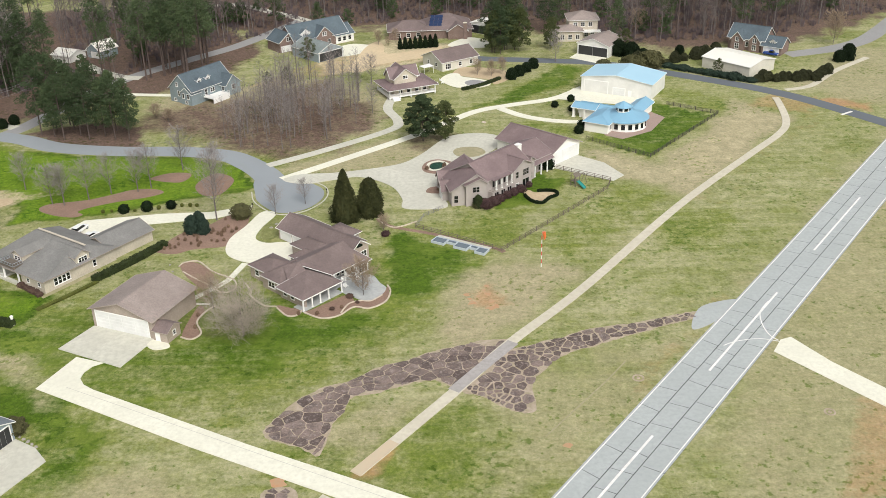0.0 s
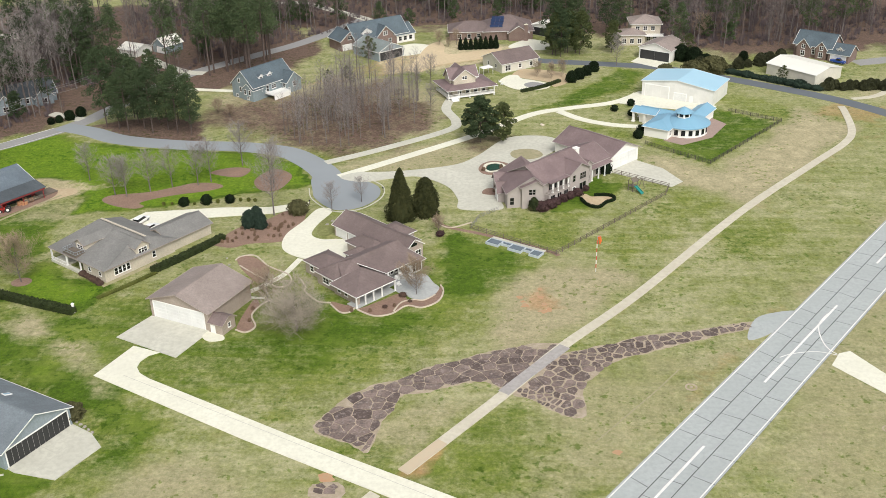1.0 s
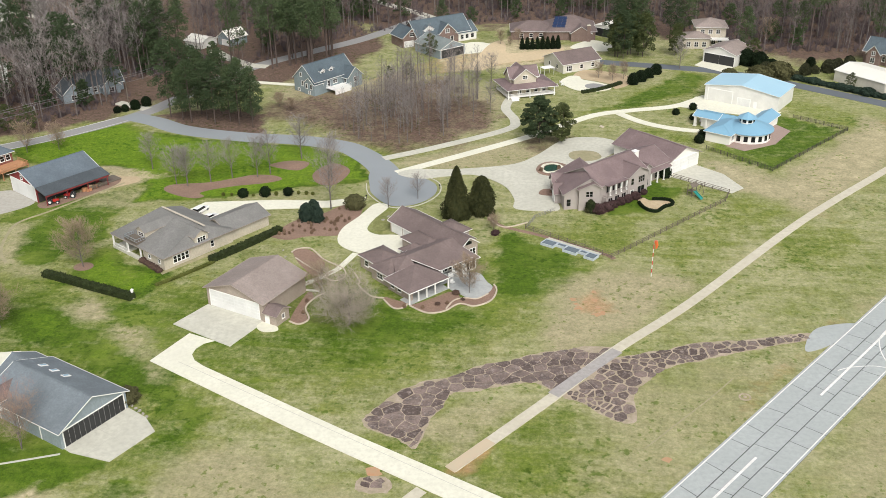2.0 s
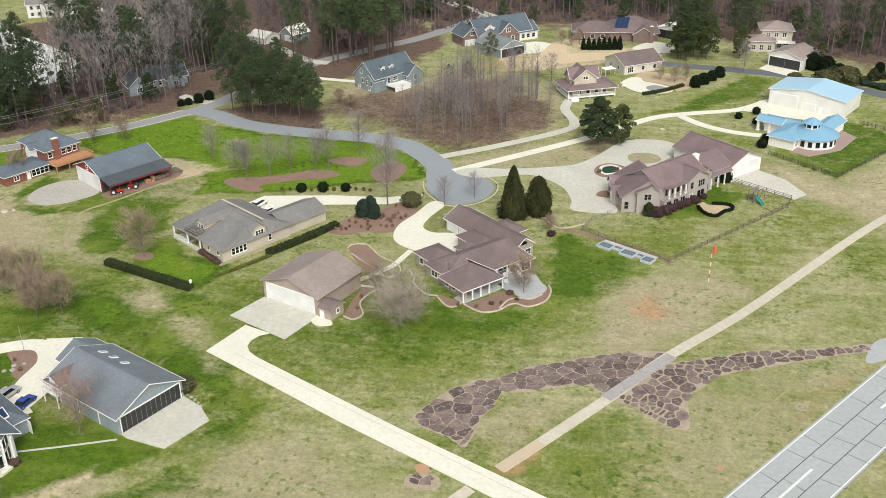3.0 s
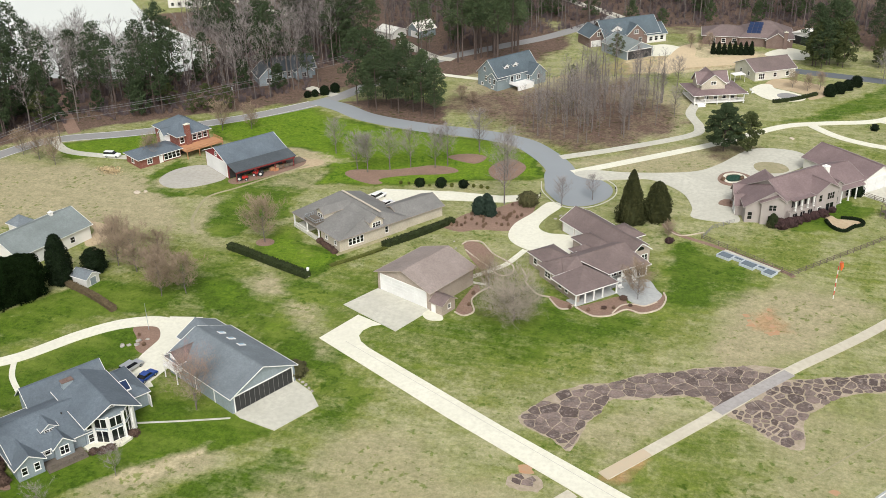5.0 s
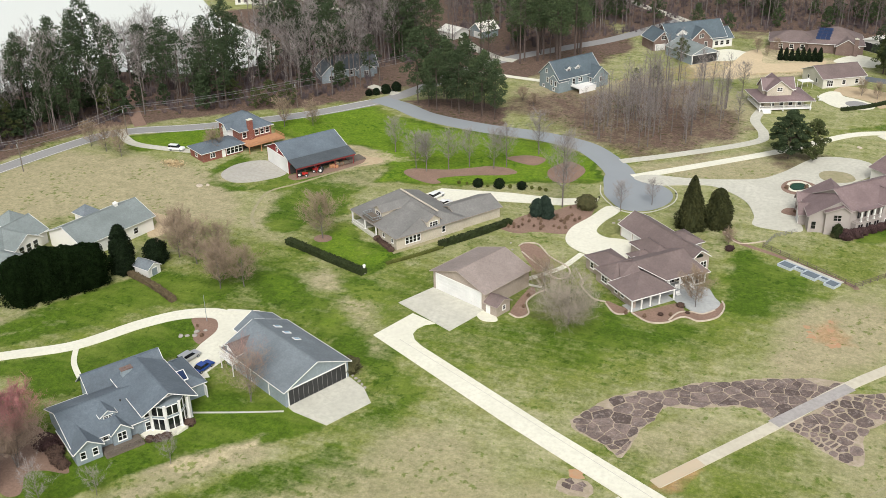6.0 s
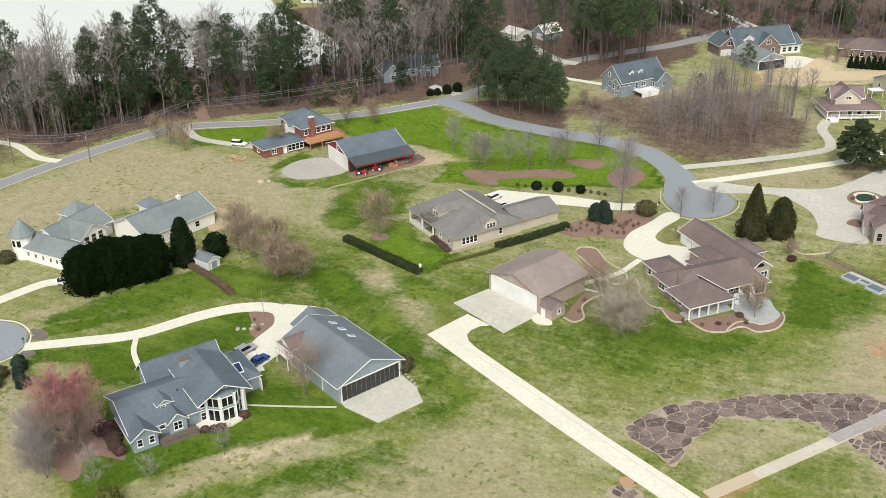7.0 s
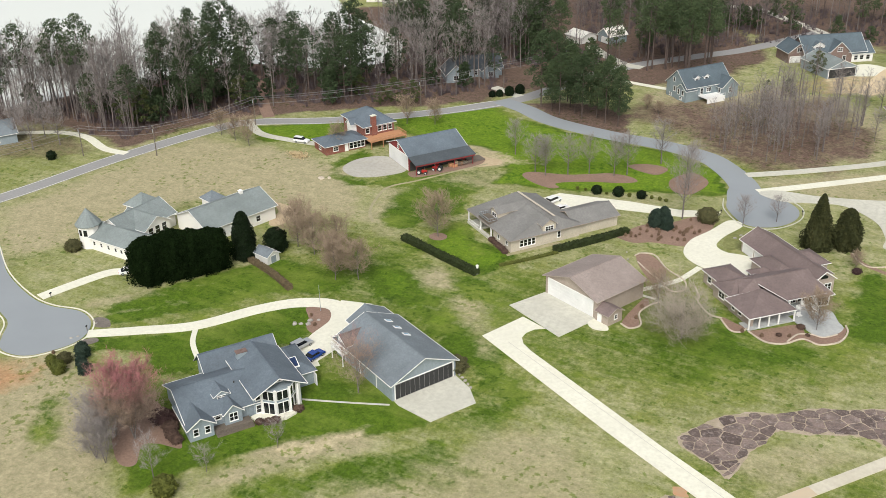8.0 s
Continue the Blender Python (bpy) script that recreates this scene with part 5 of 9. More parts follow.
# the tall taupe house with the hangar wing
EDGE.update(mat=STUCCO, label="taupe fascia board")
FRAME.update(mat=STUCCO, label="taupe-framed dark window")
h = thing("manor_house", "large taupe stucco house with mauve shingle roofs and balconies", "house", 11.6, 238.2, 0, 46.0)
gable(h, 0.5, 18.0, 0.3, 12.0, 6.1, 9.3, "u", ROOF_MAUVE, STUCCO, 0.6)
gable(h, 9.6, 17.4, -1.2, 6.0, 6.3, 8.3, "v", ROOF_MAUVE, STUCCO, 0.5)
gable(h, 17.5, 31.0, 2.8, 15.0, 4.4, 7.0, "u", ROOF_MAUVE, STUCCO, 0.6)
gable(h, 18.0, 21.2, 0.9, 6.0, 5.6, 6.7, "v", ROOF_MAUVE, STUCCO, 0.4, rakes=(True, False))
bm = bmesh.new()
solid(bm, [(21.4, 0.9, 3.55), (30.2, 0.9, 3.55), (30.2, 4.6, 5.2), (21.4, 4.6, 5.2)], 0.16)
part("porch_roof", bm, ROOF_MAUVE, h)
trim_run(h, [(21.4, 0.86, 3.48), (30.2, 0.86, 3.48)])
gable(h, 30.2, 43.6, 2.2, 22.0, 4.0, 6.8, "v", ROOF_MAUVE, STUCCO_WHITE, 0.6)
big_door(h, "v0", 2.2, 32.0, 42.6, 3.8, DOOR_WHITE, 3, 4, label="wide white hangar door")
for a in (2.8, 4.9, 7.0, 9.0):
    post(h, a, -1.1, 3.0, 5.9, 0.17)
for a in (3.6, 5.9, 8.0):
    window(h, "v0", 0.3, a, 4.4, 1.5, 2.1, 2)
walls(h, 1.2, 9.4, -1.2, 0.3, 2.8, STUCCO, name="arcade_wall")
for a in (2.8, 5.4, 8.0):
    window(h, "v0", -1.2, a, 1.3, 1.5, 2.2, 2)
bm = bmesh.new()
box(bm, 1.6, 9.6, -1.4, 0.3, 2.8, 3.05)
part("balcony", bm, STUCCO, h, "taupe balcony slab")
rail(h, (1.7, -1.25), (9.5, -1.25), 3.05, 0.9, STUCCO, 0.28)
bm = bmesh.new()
box(bm, 1.6, 9.6, -1.5, 0.3, 5.9, 6.08)
part("balcony_roof", bm, ROOF_MAUVE, h)
window(h, "v0", -1.2, 11.2, 4.6, 1.0, 1.7)
window(h, "v0", -1.2, 14.8, 4.6, 2.3, 1.7, 3)
person_door(h, "v0", -1.2, 11.2, DARK)
window(h, "v0", -1.2, 14.8, 1.5, 2.6, 2.2, 2)
window(h, "v0", 0.9, 19.6, 4.3, 0.9, 1.6)
window(h, "v0", 0.9, 19.6, 1.4, 1.2, 1.8)
for a in (23.4, 26.0, 28.6):
    window(h, "v0", 2.8, a, 1.5, 1.3, 2.0)
for a in (21.8, 24.6, 27.3, 30.0):
    post(h, a, 1.2, 0, 3.5, 0.14)
chimney(h, 19.4, 5.4, 4, 9.2, 1.6, 1.3, STUCCO_WHITE, TRIM)
w = thing("manor_wing", "taupe stucco gabled wing with mauve shingle roof", "house", 0.4, 235.9, 0, 11.0)
gable(w, 2.2, 11.4, 0, 14.0, 4.4, 8.4, "v", ROOF_MAUVE, STUCCO, 0.5, at=0.72, ze2=6.3)
gable(w, 5.8, 11.3, -1.0, 4.0, 5.9, 7.4, "v", ROOF_MAUVE, STUCCO, 0.45, at=0.68, ze2=6.2)
window(w, "v0", -1.0, 8.5, 4.5, 1.7, 1.4, 2)
window(w, "v0", -1.0, 8.5, 1.5, 1.7, 1.6, 2)
window(w, "v0", 0, 3.4, 1.9, 1.0, 1.9)
gable(w, 0.6, 4.5, 4.0, 8.0, 3.0, 5.0, "u", ROOF_MAUVE, STUCCO, 0.4)
gable(w, 1.0, 5.5, 9.0, 13.4, 3.4, 5.6, "u", ROOF_MAUVE, STUCCO, 0.4)
big_door(w, "u0", 0.6, 4.6, 7.4, 2.3, DOOR_WHITE, 3, 4)
w.parent = None

EDGE.update(mat=TRIM, label="white fascia board")
FRAME.update(mat=TRIM, label="white-framed window")

# the white hangar with the pale blue roof, and the round house before it
h = thing("blue_roof_hangar", "white steel hangar with a light blue roof", "hangar", 48.9, 330.4, 0, -29.0)
gable(h, 0, 24.8, 0, 15.0, 5.2, 6.9, "v", ROOF_METAL, SIDE_WHITE, 0.4)
big_door(h, "v0", 0, 1.2, 9.5, 4.2, SIDE_WHITE, 3, 1, label="white sliding hangar door")
big_door(h, "v0", 0, 11.5, 15.6, 2.6, DOOR_WHITE, 3, 4)
person_door(h, "v0", 0, 17.4)
h = thing("round_house", "white stucco house with light blue roofs and a glazed cupola", "house", 44.6, 290.8, 0, -31.0)
hip(h, 0, 7.6, 0, 11.0, 3.1, 4.7, ROOF_SKY, STUCCO_WHITE, 0.6, ends=(True, False))
window(h, "u1", 7.6, 2.2, 1.7, 1.4, 1.6, 2)
gable(h, 7.0, 12.0, 12.0, 27.0, 3.0, 4.2, "v", ROOF_SKY, STUCCO_WHITE, 0.6)
gable(h, -6.5, 6.0, 11.0, 16.0, 3.0, 4.4, "u", ROOF_SKY, STUCCO_WHITE, 0.5)


def ring(r, n=8, turn=0.0):
    return [(r * math.cos(turn + 2 * math.pi * k / n), r * math.sin(turn + 2 * math.pi * k / n)) for k in range(n)]


def drum(h, cu, cv, r, z0, z1, mat, name="wall", n=8):
    bm = bmesh.new()
    solid(bm, [(cu + x, cv + y, z1) for x, y in ring(r, n, math.pi / n)], z1 - z0)
    return part(name, bm, mat, h)


def spire(h, cu, cv, r, z0, z1, mat, n=8, top=0.02):
    bm = bmesh.new()
    low, high = ring(r, n, math.pi / n), ring(top, n, math.pi / n)
    loops = [[bm.verts.new((cu + x, cv + y, z)) for x, y in ring_] for ring_, z in ((low, z0 - 0.15), (low, z0), (high, z1))]
    for a, b in zip(loops, loops[1:]):
        for k in range(n):
            bm.faces.new((a[k], a[(k + 1) % n], b[(k + 1) % n], b[k]))
    bm.faces.new(loops[0][::-1])
    bm.faces.new(loops[2])
    return part("roof", bm, mat, h)


def ring_windows(h, cu, cv, r, z, w, t, picks, n=8, lights=1):
    for k in picks:
        a = 2 * math.pi * k / n
        rr = r * math.cos(math.pi / n)
        f = bmesh.new()
        g = bmesh.new()
        for b, grow, o in ((f, 0.13, 0.05), (g, 0.0, 0.09)):
            c = Vector((cu + (rr + o) * math.cos(a), cv + (rr + o) * math.sin(a), 0))
            s = Vector((-math.sin(a), math.cos(a), 0)) * (w / 2 + grow)
            nrm = Vector((math.cos(a), math.sin(a), 0)) * 0.05
            zz = z + t / 2 + grow
            solid(b, [(*(c + s + nrm).xy, zz), (*(c - s + nrm).xy, zz), (*(c - s - nrm).xy, zz), (*(c + s - nrm).xy, zz)], t + 2 * grow)
        win = part("window", f, TRIM, h, "white-framed window")
        part("pane", g, GLASS, win)
        for q in range(1, lights):
            m_ = bmesh.new()
            c = Vector((cu + (rr + 0.12) * math.cos(a), cv + (rr + 0.12) * math.sin(a), 0)) + Vector((-math.sin(a), math.cos(a), 0)) * w * (q / lights - 0.5)
            box(m_, c.x - 0.08, c.x + 0.08, c.y - 0.08, c.y + 0.08, z - t / 2, z + t / 2)
            part("mullion", m_, TRIM, win)


drum(h, 9.0, 10.2, 6.9, -0.3, 3.1, STUCCO_WHITE, n=20)
ring_windows(h, 9.0, 10.2, 6.9, 1.6, 1.2, 1.7, (14, 15, 16, 17, 18, 19, 0), 20)
spire(h, 9.0, 10.2, 7.7, 3.15, 5.4, ROOF_SKY, 20, 2.0)
drum(h, 8.8, 9.2, 2.2, 4.6, 6.6, STUCCO_WHITE, "cupola")
ring_windows(h, 8.8, 9.2, 2.2, 5.9, 1.2, 1.1, range(8))
spire(h, 8.8, 9.2, 2.9, 6.6, 8.2, ROOF_SKY)
gable(h, -8.6, -1.0, 10.2, 15.6, 3.3, 4.3, "u", ROOF_SKY, DARK, 0.4, z0=3.0)
for u, v in ((-8.2, 10.5), (-8.2, 15.3), (-4.5, 10.5)):
    post(h, u, v, 0, 3.1, 0.35, STUCCO_WHITE, "column")

# the hangar with black doors
h = thing("black_door_hangar", "grey-sided hangar with slate roof and black folding door", "hangar", -82.3, 128.9, 0, 63.6)
gable(h, 0, 14.4, 0, 20.5, 3.7, 6.8, "v", ROOF_SLATE, SIDE_GREY, 0.55)
big_door(h, "v0", 0, 0.7, 13.7, 3.35, BLACK_DOOR, 12, 1, TRIM, "black panelled hangar door")
gable(h, 5.6, 14.2, 20.0, 25.4, 3.4, 5.6, "v", ROOF_SLATE, SIDE_GREY, 0.4)
for v in (5.5, 11.5, 17):
    bm = bmesh.new()
    box(bm, -0.06, 0.0, v - 0.12, v + 0.12, -0.2, 3.5)
    part("corner_board", bm, TRIM, h)
for v in (10.5, 13.8, 17.0):
    x, z = 10.2, 6.8 - (10.2 - 7.2) * 3.1 / 7.2 + 0.2
    bm = bmesh.new()
    solid(bm, [(x - 0.75, v - 0.5, z + 0.42), (x + 0.75, v - 0.5, z - 0.22), (x + 0.75, v + 0.5, z - 0.22), (x - 0.75, v + 0.5, z + 0.42)], 0.2)
    s = part("skylight", bm, TRIM, h, "white-framed skylight")
    bm = bmesh.new()
    solid(bm, [(x - 0.55, v - 0.32, z + 0.38), (x + 0.55, v - 0.32, z - 0.09), (x + 0.55, v + 0.32, z - 0.09), (x - 0.55, v + 0.32, z + 0.38)], 0.05)
    part("pane", bm, SKYLIGHT, s)
# the low cross gable over the landing
gable(h, -0.1, 6.0, 15.8, 20.2, 4.3, 5.55, "u", ROOF_BROWN, SIDE_GREY, 0.4, z0=2.6, ends=(0.6, 0.0), rakes=(True, False))
window(h, "u0", -0.1, 17.0, 3.6, 0.9, 1.5)
person_door(h, "u0", -0.1, 18.7, z0=2.82)
bm = bmesh.new()
box(bm, -1.6, -0.05, 15.4, 20.0, 2.6, 2.8)
part("landing", bm, TRIM, h, "white raised landing")
rail(h, (-1.5, 15.5), (-1.5, 19.9), 2.8)
rail(h, (-1.5, 15.5), (-0.1, 15.5), 2.8)
for v in (15.6, 19.8):
    post(h, -1.5, v, -0.1, 2.6, 0.08)

# the slate-roofed house with the tall window bay
h = thing("bay_house", "blue-grey sided house with slate roofs and tall window bay", "house", -107.7, 101.6, 0, 58.0)
gable(h, 1.0, 14.0, 2.0, 15.4, 3.0, 5.9, "u", ROOF_BAY, SIDE_GREY, 0.6, rakes=(True, False))
gable(h, 0.6, 5.0, 0.0, 8.0, 2.9, 4.4, "v", ROOF_BAY, SIDE_GREY, 0.5, rakes=(True, False))
gable(h, 7.4, 10.6, 1.0, 7.0, 3.0, 4.4, "v", ROOF_BAY, SIDE_GREY, 0.4, rakes=(True, False))
gable(h, 13.0, 22.2, 1.6, 14.0, 5.3, 7.7, "v", ROOF_BAY, SIDE_GREY, 0.6, ends=(2.2, 0.4), rakes=(True, False))
hip(h, 20.0, 26.6, 6.0, 16.0, 3.0, 5.2, ROOF_BAY, SIDE_GREY, 0.5)
gable(h, 8.6, 22.5, 14.4, 21.0, 3.0, 5.9, "u", ROOF_BAY, SIDE_GREY, 0.6)
drum(h, 17.8, 2.6, 3.5, -0.3, 5.6, SIDE_GREY, "bay")
for z, t in ((1.7, 2.2), (4.4, 1.7)):
    ring_windows(h, 17.8, 2.6, 3.5, z, 2.0, t, (5, 6, 7), lights=2)
    window(h, "v0", 1.6, 13.9, z - 0.3, 0.8, 1.5)
window(h, "v0", 1.6, 17.6, 6.3, 2.2, 0.7, 2)
for k in range(4):
    a = math.pi * (1.125 + 0.25 * k)
    post(h, 17.8 + 3.62 * math.cos(a), 2.6 + 3.62 * math.sin(a), 0.3, 5.7, 0.16)
for a, v in ((20.9, -0.2), (21.6, 0.8), (21.8, 2.6)):
    post(h, a, v, 0.3, 5.4, 0.16)
bm = bmesh.new()
solid(bm, [(12.2, 1.4, 0.45), (12.6, -0.4, 0.45), (15.0, -1.6, 0.45), (17.6, -2.3, 0.45), (19.8, -1.6, 0.45), (21.6, 0.6, 0.45), (21.8, 4.0, 0.45)], 0.65)
part("terrace", bm, CONCRETE, h, "pale terrace")
bm = bmesh.new()
box(bm, 5.2, 12.0, -1.2, 1.9, -0.2, 0.45)
part("deck", bm, WOOD, h, "grey wooden deck")
rail(h, (5.2, -1.1), (11.9, -1.1), 0.45, 0.9, WOOD)
for a in (8.4, 11.3):
    bm = bmesh.new()
    tube(bm, (a, 6.6, 4.9), (a, 6.6, 5.4), 0.16, 0.14, 8)
    part("roof_vent", bm, DARK, h, "small dark roof vent")
window(h, "v0", 0.0, 1.8, 1.7, 0.8, 1.3)
window(h, "v0", 0.0, 3.9, 1.7, 0.8, 1.3)
window(h, "v0", 2.0, 6.0, 2.1, 1.8, 0.9, 2)
window(h, "v0", 1.0, 9.0, 1.9, 1.4, 1.5, 2)
window(h, "u0", 0.6, 4.0, 1.7, 1.0, 1.3)
dormer(h, "v0", 4.4, 8.2, 4.0, 2.6, 0.8, 4.0, ROOF_BAY, SIDE_GREY, 2)
chimney(h, 15.0, 12.6, 5, 7.3, 2.0, 1.1, SIDE_GREY, BRICK_DARK)
big_door(h, "u1", 26.6, 5.0, 10.0, 2.4, DOOR_WHITE, 4, 4)
bm = bmesh.new()
solid(bm, [(22.3, 7.0, 4.1), (24.3, 7.0, 4.1), (24.3, 9.0, 5.2), (22.3, 9.0, 5.2)], 0.15)
s = part("skylight", bm, TRIM, h, "white-rimmed blue roof panel")
bm = bmesh.new()
solid(bm, [(22.45, 7.15, 4.22), (24.15, 7.15, 4.22), (24.15, 8.85, 5.16), (22.45, 8.85, 5.16)], 0.06)
part("pane", bm, SOLAR, s)

# the grey-roofed bungalow
EDGE.update(mat=SIDE_TAN, label="tan fascia board")
h = thing("bungalow", "beige bungalow with grey shingle roof, dormers and porch", "house", -88.3, 194.1, 0, 55.3)
walls(h, 0.0, 19.6, 0.4, 8.8, 3.3, SIDE_BEIGE)
walls(h, 5.6, 19.4, 8.7, 20.6, 3.3, SIDE_BEIGE)
for a in (10.2, 12.6, 15.0, 17.6):
    window(h, "u0", 5.6, a, 1.5, 1.6, 2.0, 2)
skew_hip(h, -0.6, 20.2, -0.2, 21.4, 3.25, (12.4, 4.2), (12.4, 19.0), 6.3, ROOF_GREY)
gable(h, 19.0, 31.4, 1.0, 10.2, 2.9, 4.7, "u", ROOF_GREY, SIDE_BEIGE, 0.5)
gable(h, 17.0, 21.0, 12.6, 18.2, 2.6, 3.5, "v", ROOF_GREY, SIDE_BEIGE, 0.4)
dormer(h, "v0", 0.3, 10.7, 3.4, 3.7, 1.75, 10.0, ROOF_GREY, SIDE_BEIGE, 3)
dormer(h, "u0", 2.6, 12.9, 3.9, 3.4, 1.5, 9.0, ROOF_GREY, SIDE_BEIGE, 2)
# pale strip added along the ridge for the far dormer's raised edge
bm = bmesh.new()
beam(bm, (12.75, 1.4, 6.58), (12.75, 18.6, 6.58), 0.5, 0.16)
part("ridge_strip", bm, SIDE_BEIGE, h, "pale strip added for the far dormer's raised edge")
for a in (3.0, 4.1, 5.2, 6.3):
    window(h, "v0", 0.4, a, 1.8, 0.85, 1.6)
window(h, "v0", 0.4, 13.6, 1.9, 0.8, 1.5)
window(h, "u0", 0.0, 2.2, 1.9, 0.8, 0.9)
window(h, "u0", 0.0, 6.2, 1.9, 0.8, 0.9)
bm = bmesh.new()
box(bm, -1.0, 0, 9.0, 20.5, -0.2, 0.5)
box(bm, 0, 8.5, 15.2, 20.5, -0.2, 0.5)
part("porch_floor", bm, CONCRETE_OLD, h)
bm = bmesh.new()
box(bm, -0.4, 2.6, 10.4, 15.6, 3.2, 4.02)
part("balcony", bm, WOOD, h, "grey balcony let into the roof")
rail(h, (-0.3, 10.7), (-0.3, 15.5), 4.0, 0.8, METAL, 0.6)
rail(h, (-0.3, 10.7), (2.2, 10.7), 4.0, 0.8, METAL, 0.6)
rail(h, (-0.3, 15.5), (2.2, 15.5), 4.0, 0.8, METAL, 0.6)
for u, v in ((-0.4, 9.2), (-0.4, 14.6), (-0.4, 20.8), (4.0, 20.8)):
    post(h, u, v, 0.5, 3.1, 0.15)
rail(h, (-0.8, 14.6), (-0.8, 20.4), 0.5)

EDGE.update(mat=TRIM, label="white fascia board")

# the white house with the round turret
h = thing("turret_house", "white stucco house with grey-green roofs and a turret", "house", -183.8, 150.7, 0, -3.5)
gable(h, 1.0, 17.0, 0, 8.0, 3.4, 5.5, "u", ROOF_GREEN, STUCCO_WHITE, 0.5)
gable(h, -0.4, 10.4, 5.0, 20.6, 3.6, 6.5, "v", ROOF_GREEN, STUCCO_WHITE, 0.5)
gable(h, 3.6, 13.0, 8.2, 16.2, 4.0, 6.35, "u", ROOF_GREEN, STUCCO_WHITE, 0.5)
hip(h, -2.6, 3.4, 16.4, 22.4, 4.5, 7.4, ROOF_GREEN, STUCCO_WHITE, 0.5)
drum(h, 0.8, 1.6, 2.6, -0.3, 6.0, STUCCO_WHITE, "turret", 12)
spire(h, 0.8, 1.6, 3.2, 6.0, 10.0, ROOF_GREEN, 12)
ring_windows(h, 0.8, 1.6, 2.6, 4.3, 0.9, 1.6, (8, 9, 10), 12)
for a in (4, 6.5, 9, 11.5, 13.5):
    window(h, "v0", 0, a, 1.9, 0.7, 0.9)
for a in (10.0, 12.2, 14.4):
    window(h, "u1", 13.0, a, 2.9, 1.4, 1.9)
h = thing("white_barn", "white building with a long grey-green roof", "house", -170.6, 169.6, 0, -16.0)
gable(h, 0.3, 14.0, 0, 20.4, 3.8, 6.8, "v", ROOF_GREEN, STUCCO_WHITE, 0.6)
big_door(h, "u1", 14.0, 3.0, 8.0, 2.6, DOOR_WHITE, 4, 4)
window(h, "u1", 14.0, 11.0, 1.8, 1.2, 1.4)
window(h, "u1", 14.0, 15.0, 1.8, 1.2, 1.4)
hip(h, -4.6, -0.4, 10.5, 14.6, 3.6, 5.6, ROOF_SLATE, STUCCO_WHITE, 0.4)
chimney(h, 7.2, 15.0, 5, 7.5, 0.9, 0.9, STUCCO_WHITE, TRIM)
h = thing("garden_shed", "small white shed with grey-green roof", "shed", -136.9, 162.9, 0, 78.0)
gable(h, 0, 3.6, 0, 4.8, 2.0, 3.1, "v", ROOF_SLATE, SIDE_WHITE, 0.25)
person_door(h, "v0", 0, 1.8, SIDE_GREY, 1.8, 1.6)

# the red barn and the brick house by the road
h = thing("red_barn", "red barn with slate roof, white front and open lean-to", "barn", -136.7, 228.7, 0, 56.0)
gable(h, 0, 18.4, 0.0, 13.6, 4.7, 7.4, "u", ROOF_BAY, BARN_RED, 0.5, eaves=False)
bm = bmesh.new()
solid(bm, [(0.2, -4.0, 3.05), (19.8, -4.0, 3.05), (19.0, 0.2, 4.9), (-0.5, 0.2, 4.9)], 0.18)
part("lean_to_roof", bm, ROOF_OLD, h, "darker weathered shingle lean-to roof")
for u in (0.5, 6.6, 12.8, 18.8):
    post(h, u, -3.8, -0.1, 2.9, 0.1, BARN_RED)
bm = bmesh.new()
box(bm, 0.3, 19.4, -3.95, -3.85, 2.45, 2.88)
part("valance", bm, BARN_RED, h, "red board below the lean-to eave")
# dark sheet on the barn wall paints the shade below the lean-to roof
bm = bmesh.new()
box(bm, 0.3, 17.2, -0.09, -0.01, 0.0, 2.7)
part("painted_shade", bm, DARK, h, "dark sheet painted as the shade under the lean-to")
for k in range(3):
    bm = bmesh.new()
    box(bm, 12.8, 18.8, -3.85, -3.77, 0.5 + 0.3 * k, 0.66 + 0.3 * k)
    part("rail_board", bm, WOOD, h)
big_door(h, "u0", 0, 0.6, 13.0, 4.3, DOOR_WHITE, 3, 1, label="broad white barn door")
window(h, "u0", 0, 6.8, 5.6, 0.9, 1.0)
bm = bmesh.new()
box(bm, 18.5, 23.5, -3.0, 1.0, -0.1, 0.35)
part("lumber_pile", bm, WOOD, h, "grey timber pile")
h = thing("brick_house", "red brick house with slate roof, chimney and cedar deck", "house", -165.6, 228.6, 0, 60.0)
hip(h, 0.2, 13.4, -0.2, 8.0, 2.75, 4.7, ROOF_BAY, BRICK, 0.6)
walls(h, 14.4, 24.8, 2.2, 16.4, 5.5, BRICK)
skew_hip(h, 13.8, 25.4, 1.6, 17.0, 5.45, (19.8, 9.2), (19.9, 10.6), 9.0, ROOF_BAY)
gable(h, 12.6, 17.0, 7.4, 10.4, 5.2, 6.6, "u", ROOF_BAY, TRIM, 0.35)
chimney(h, 17.6, 2.0, -0.3, 8.6, 1.6, 1.0)
bm = bmesh.new()
box(bm, 13.7, 26.2, -3.4, 2.2, 2.2, 2.45)
part("deck", bm, DECK, h, "orange cedar deck")
rail(h, (13.8, -3.3), (26.1, -3.3), 2.45, 0.95, DECK)
rail(h, (26.1, -3.3), (26.1, 2.2), 2.45, 0.95, DECK)
for u in (14.0, 18.0, 22.0, 25.9):
    post(h, u, -3.2, -0.1, 2.2, 0.1, DECK)
for a in (15.6, 19.8, 21.6, 23.4):
    window(h, "v0", 2.2, a, 4.1, 1.2, 1.5)
# dark sheet over the brickwork, painting the shade beneath the deck
bm = bmesh.new()
box(bm, 14.6, 24.4, 2.1, 2.19, 0.0, 2.1)
part("painted_shade", bm, DARK, h)
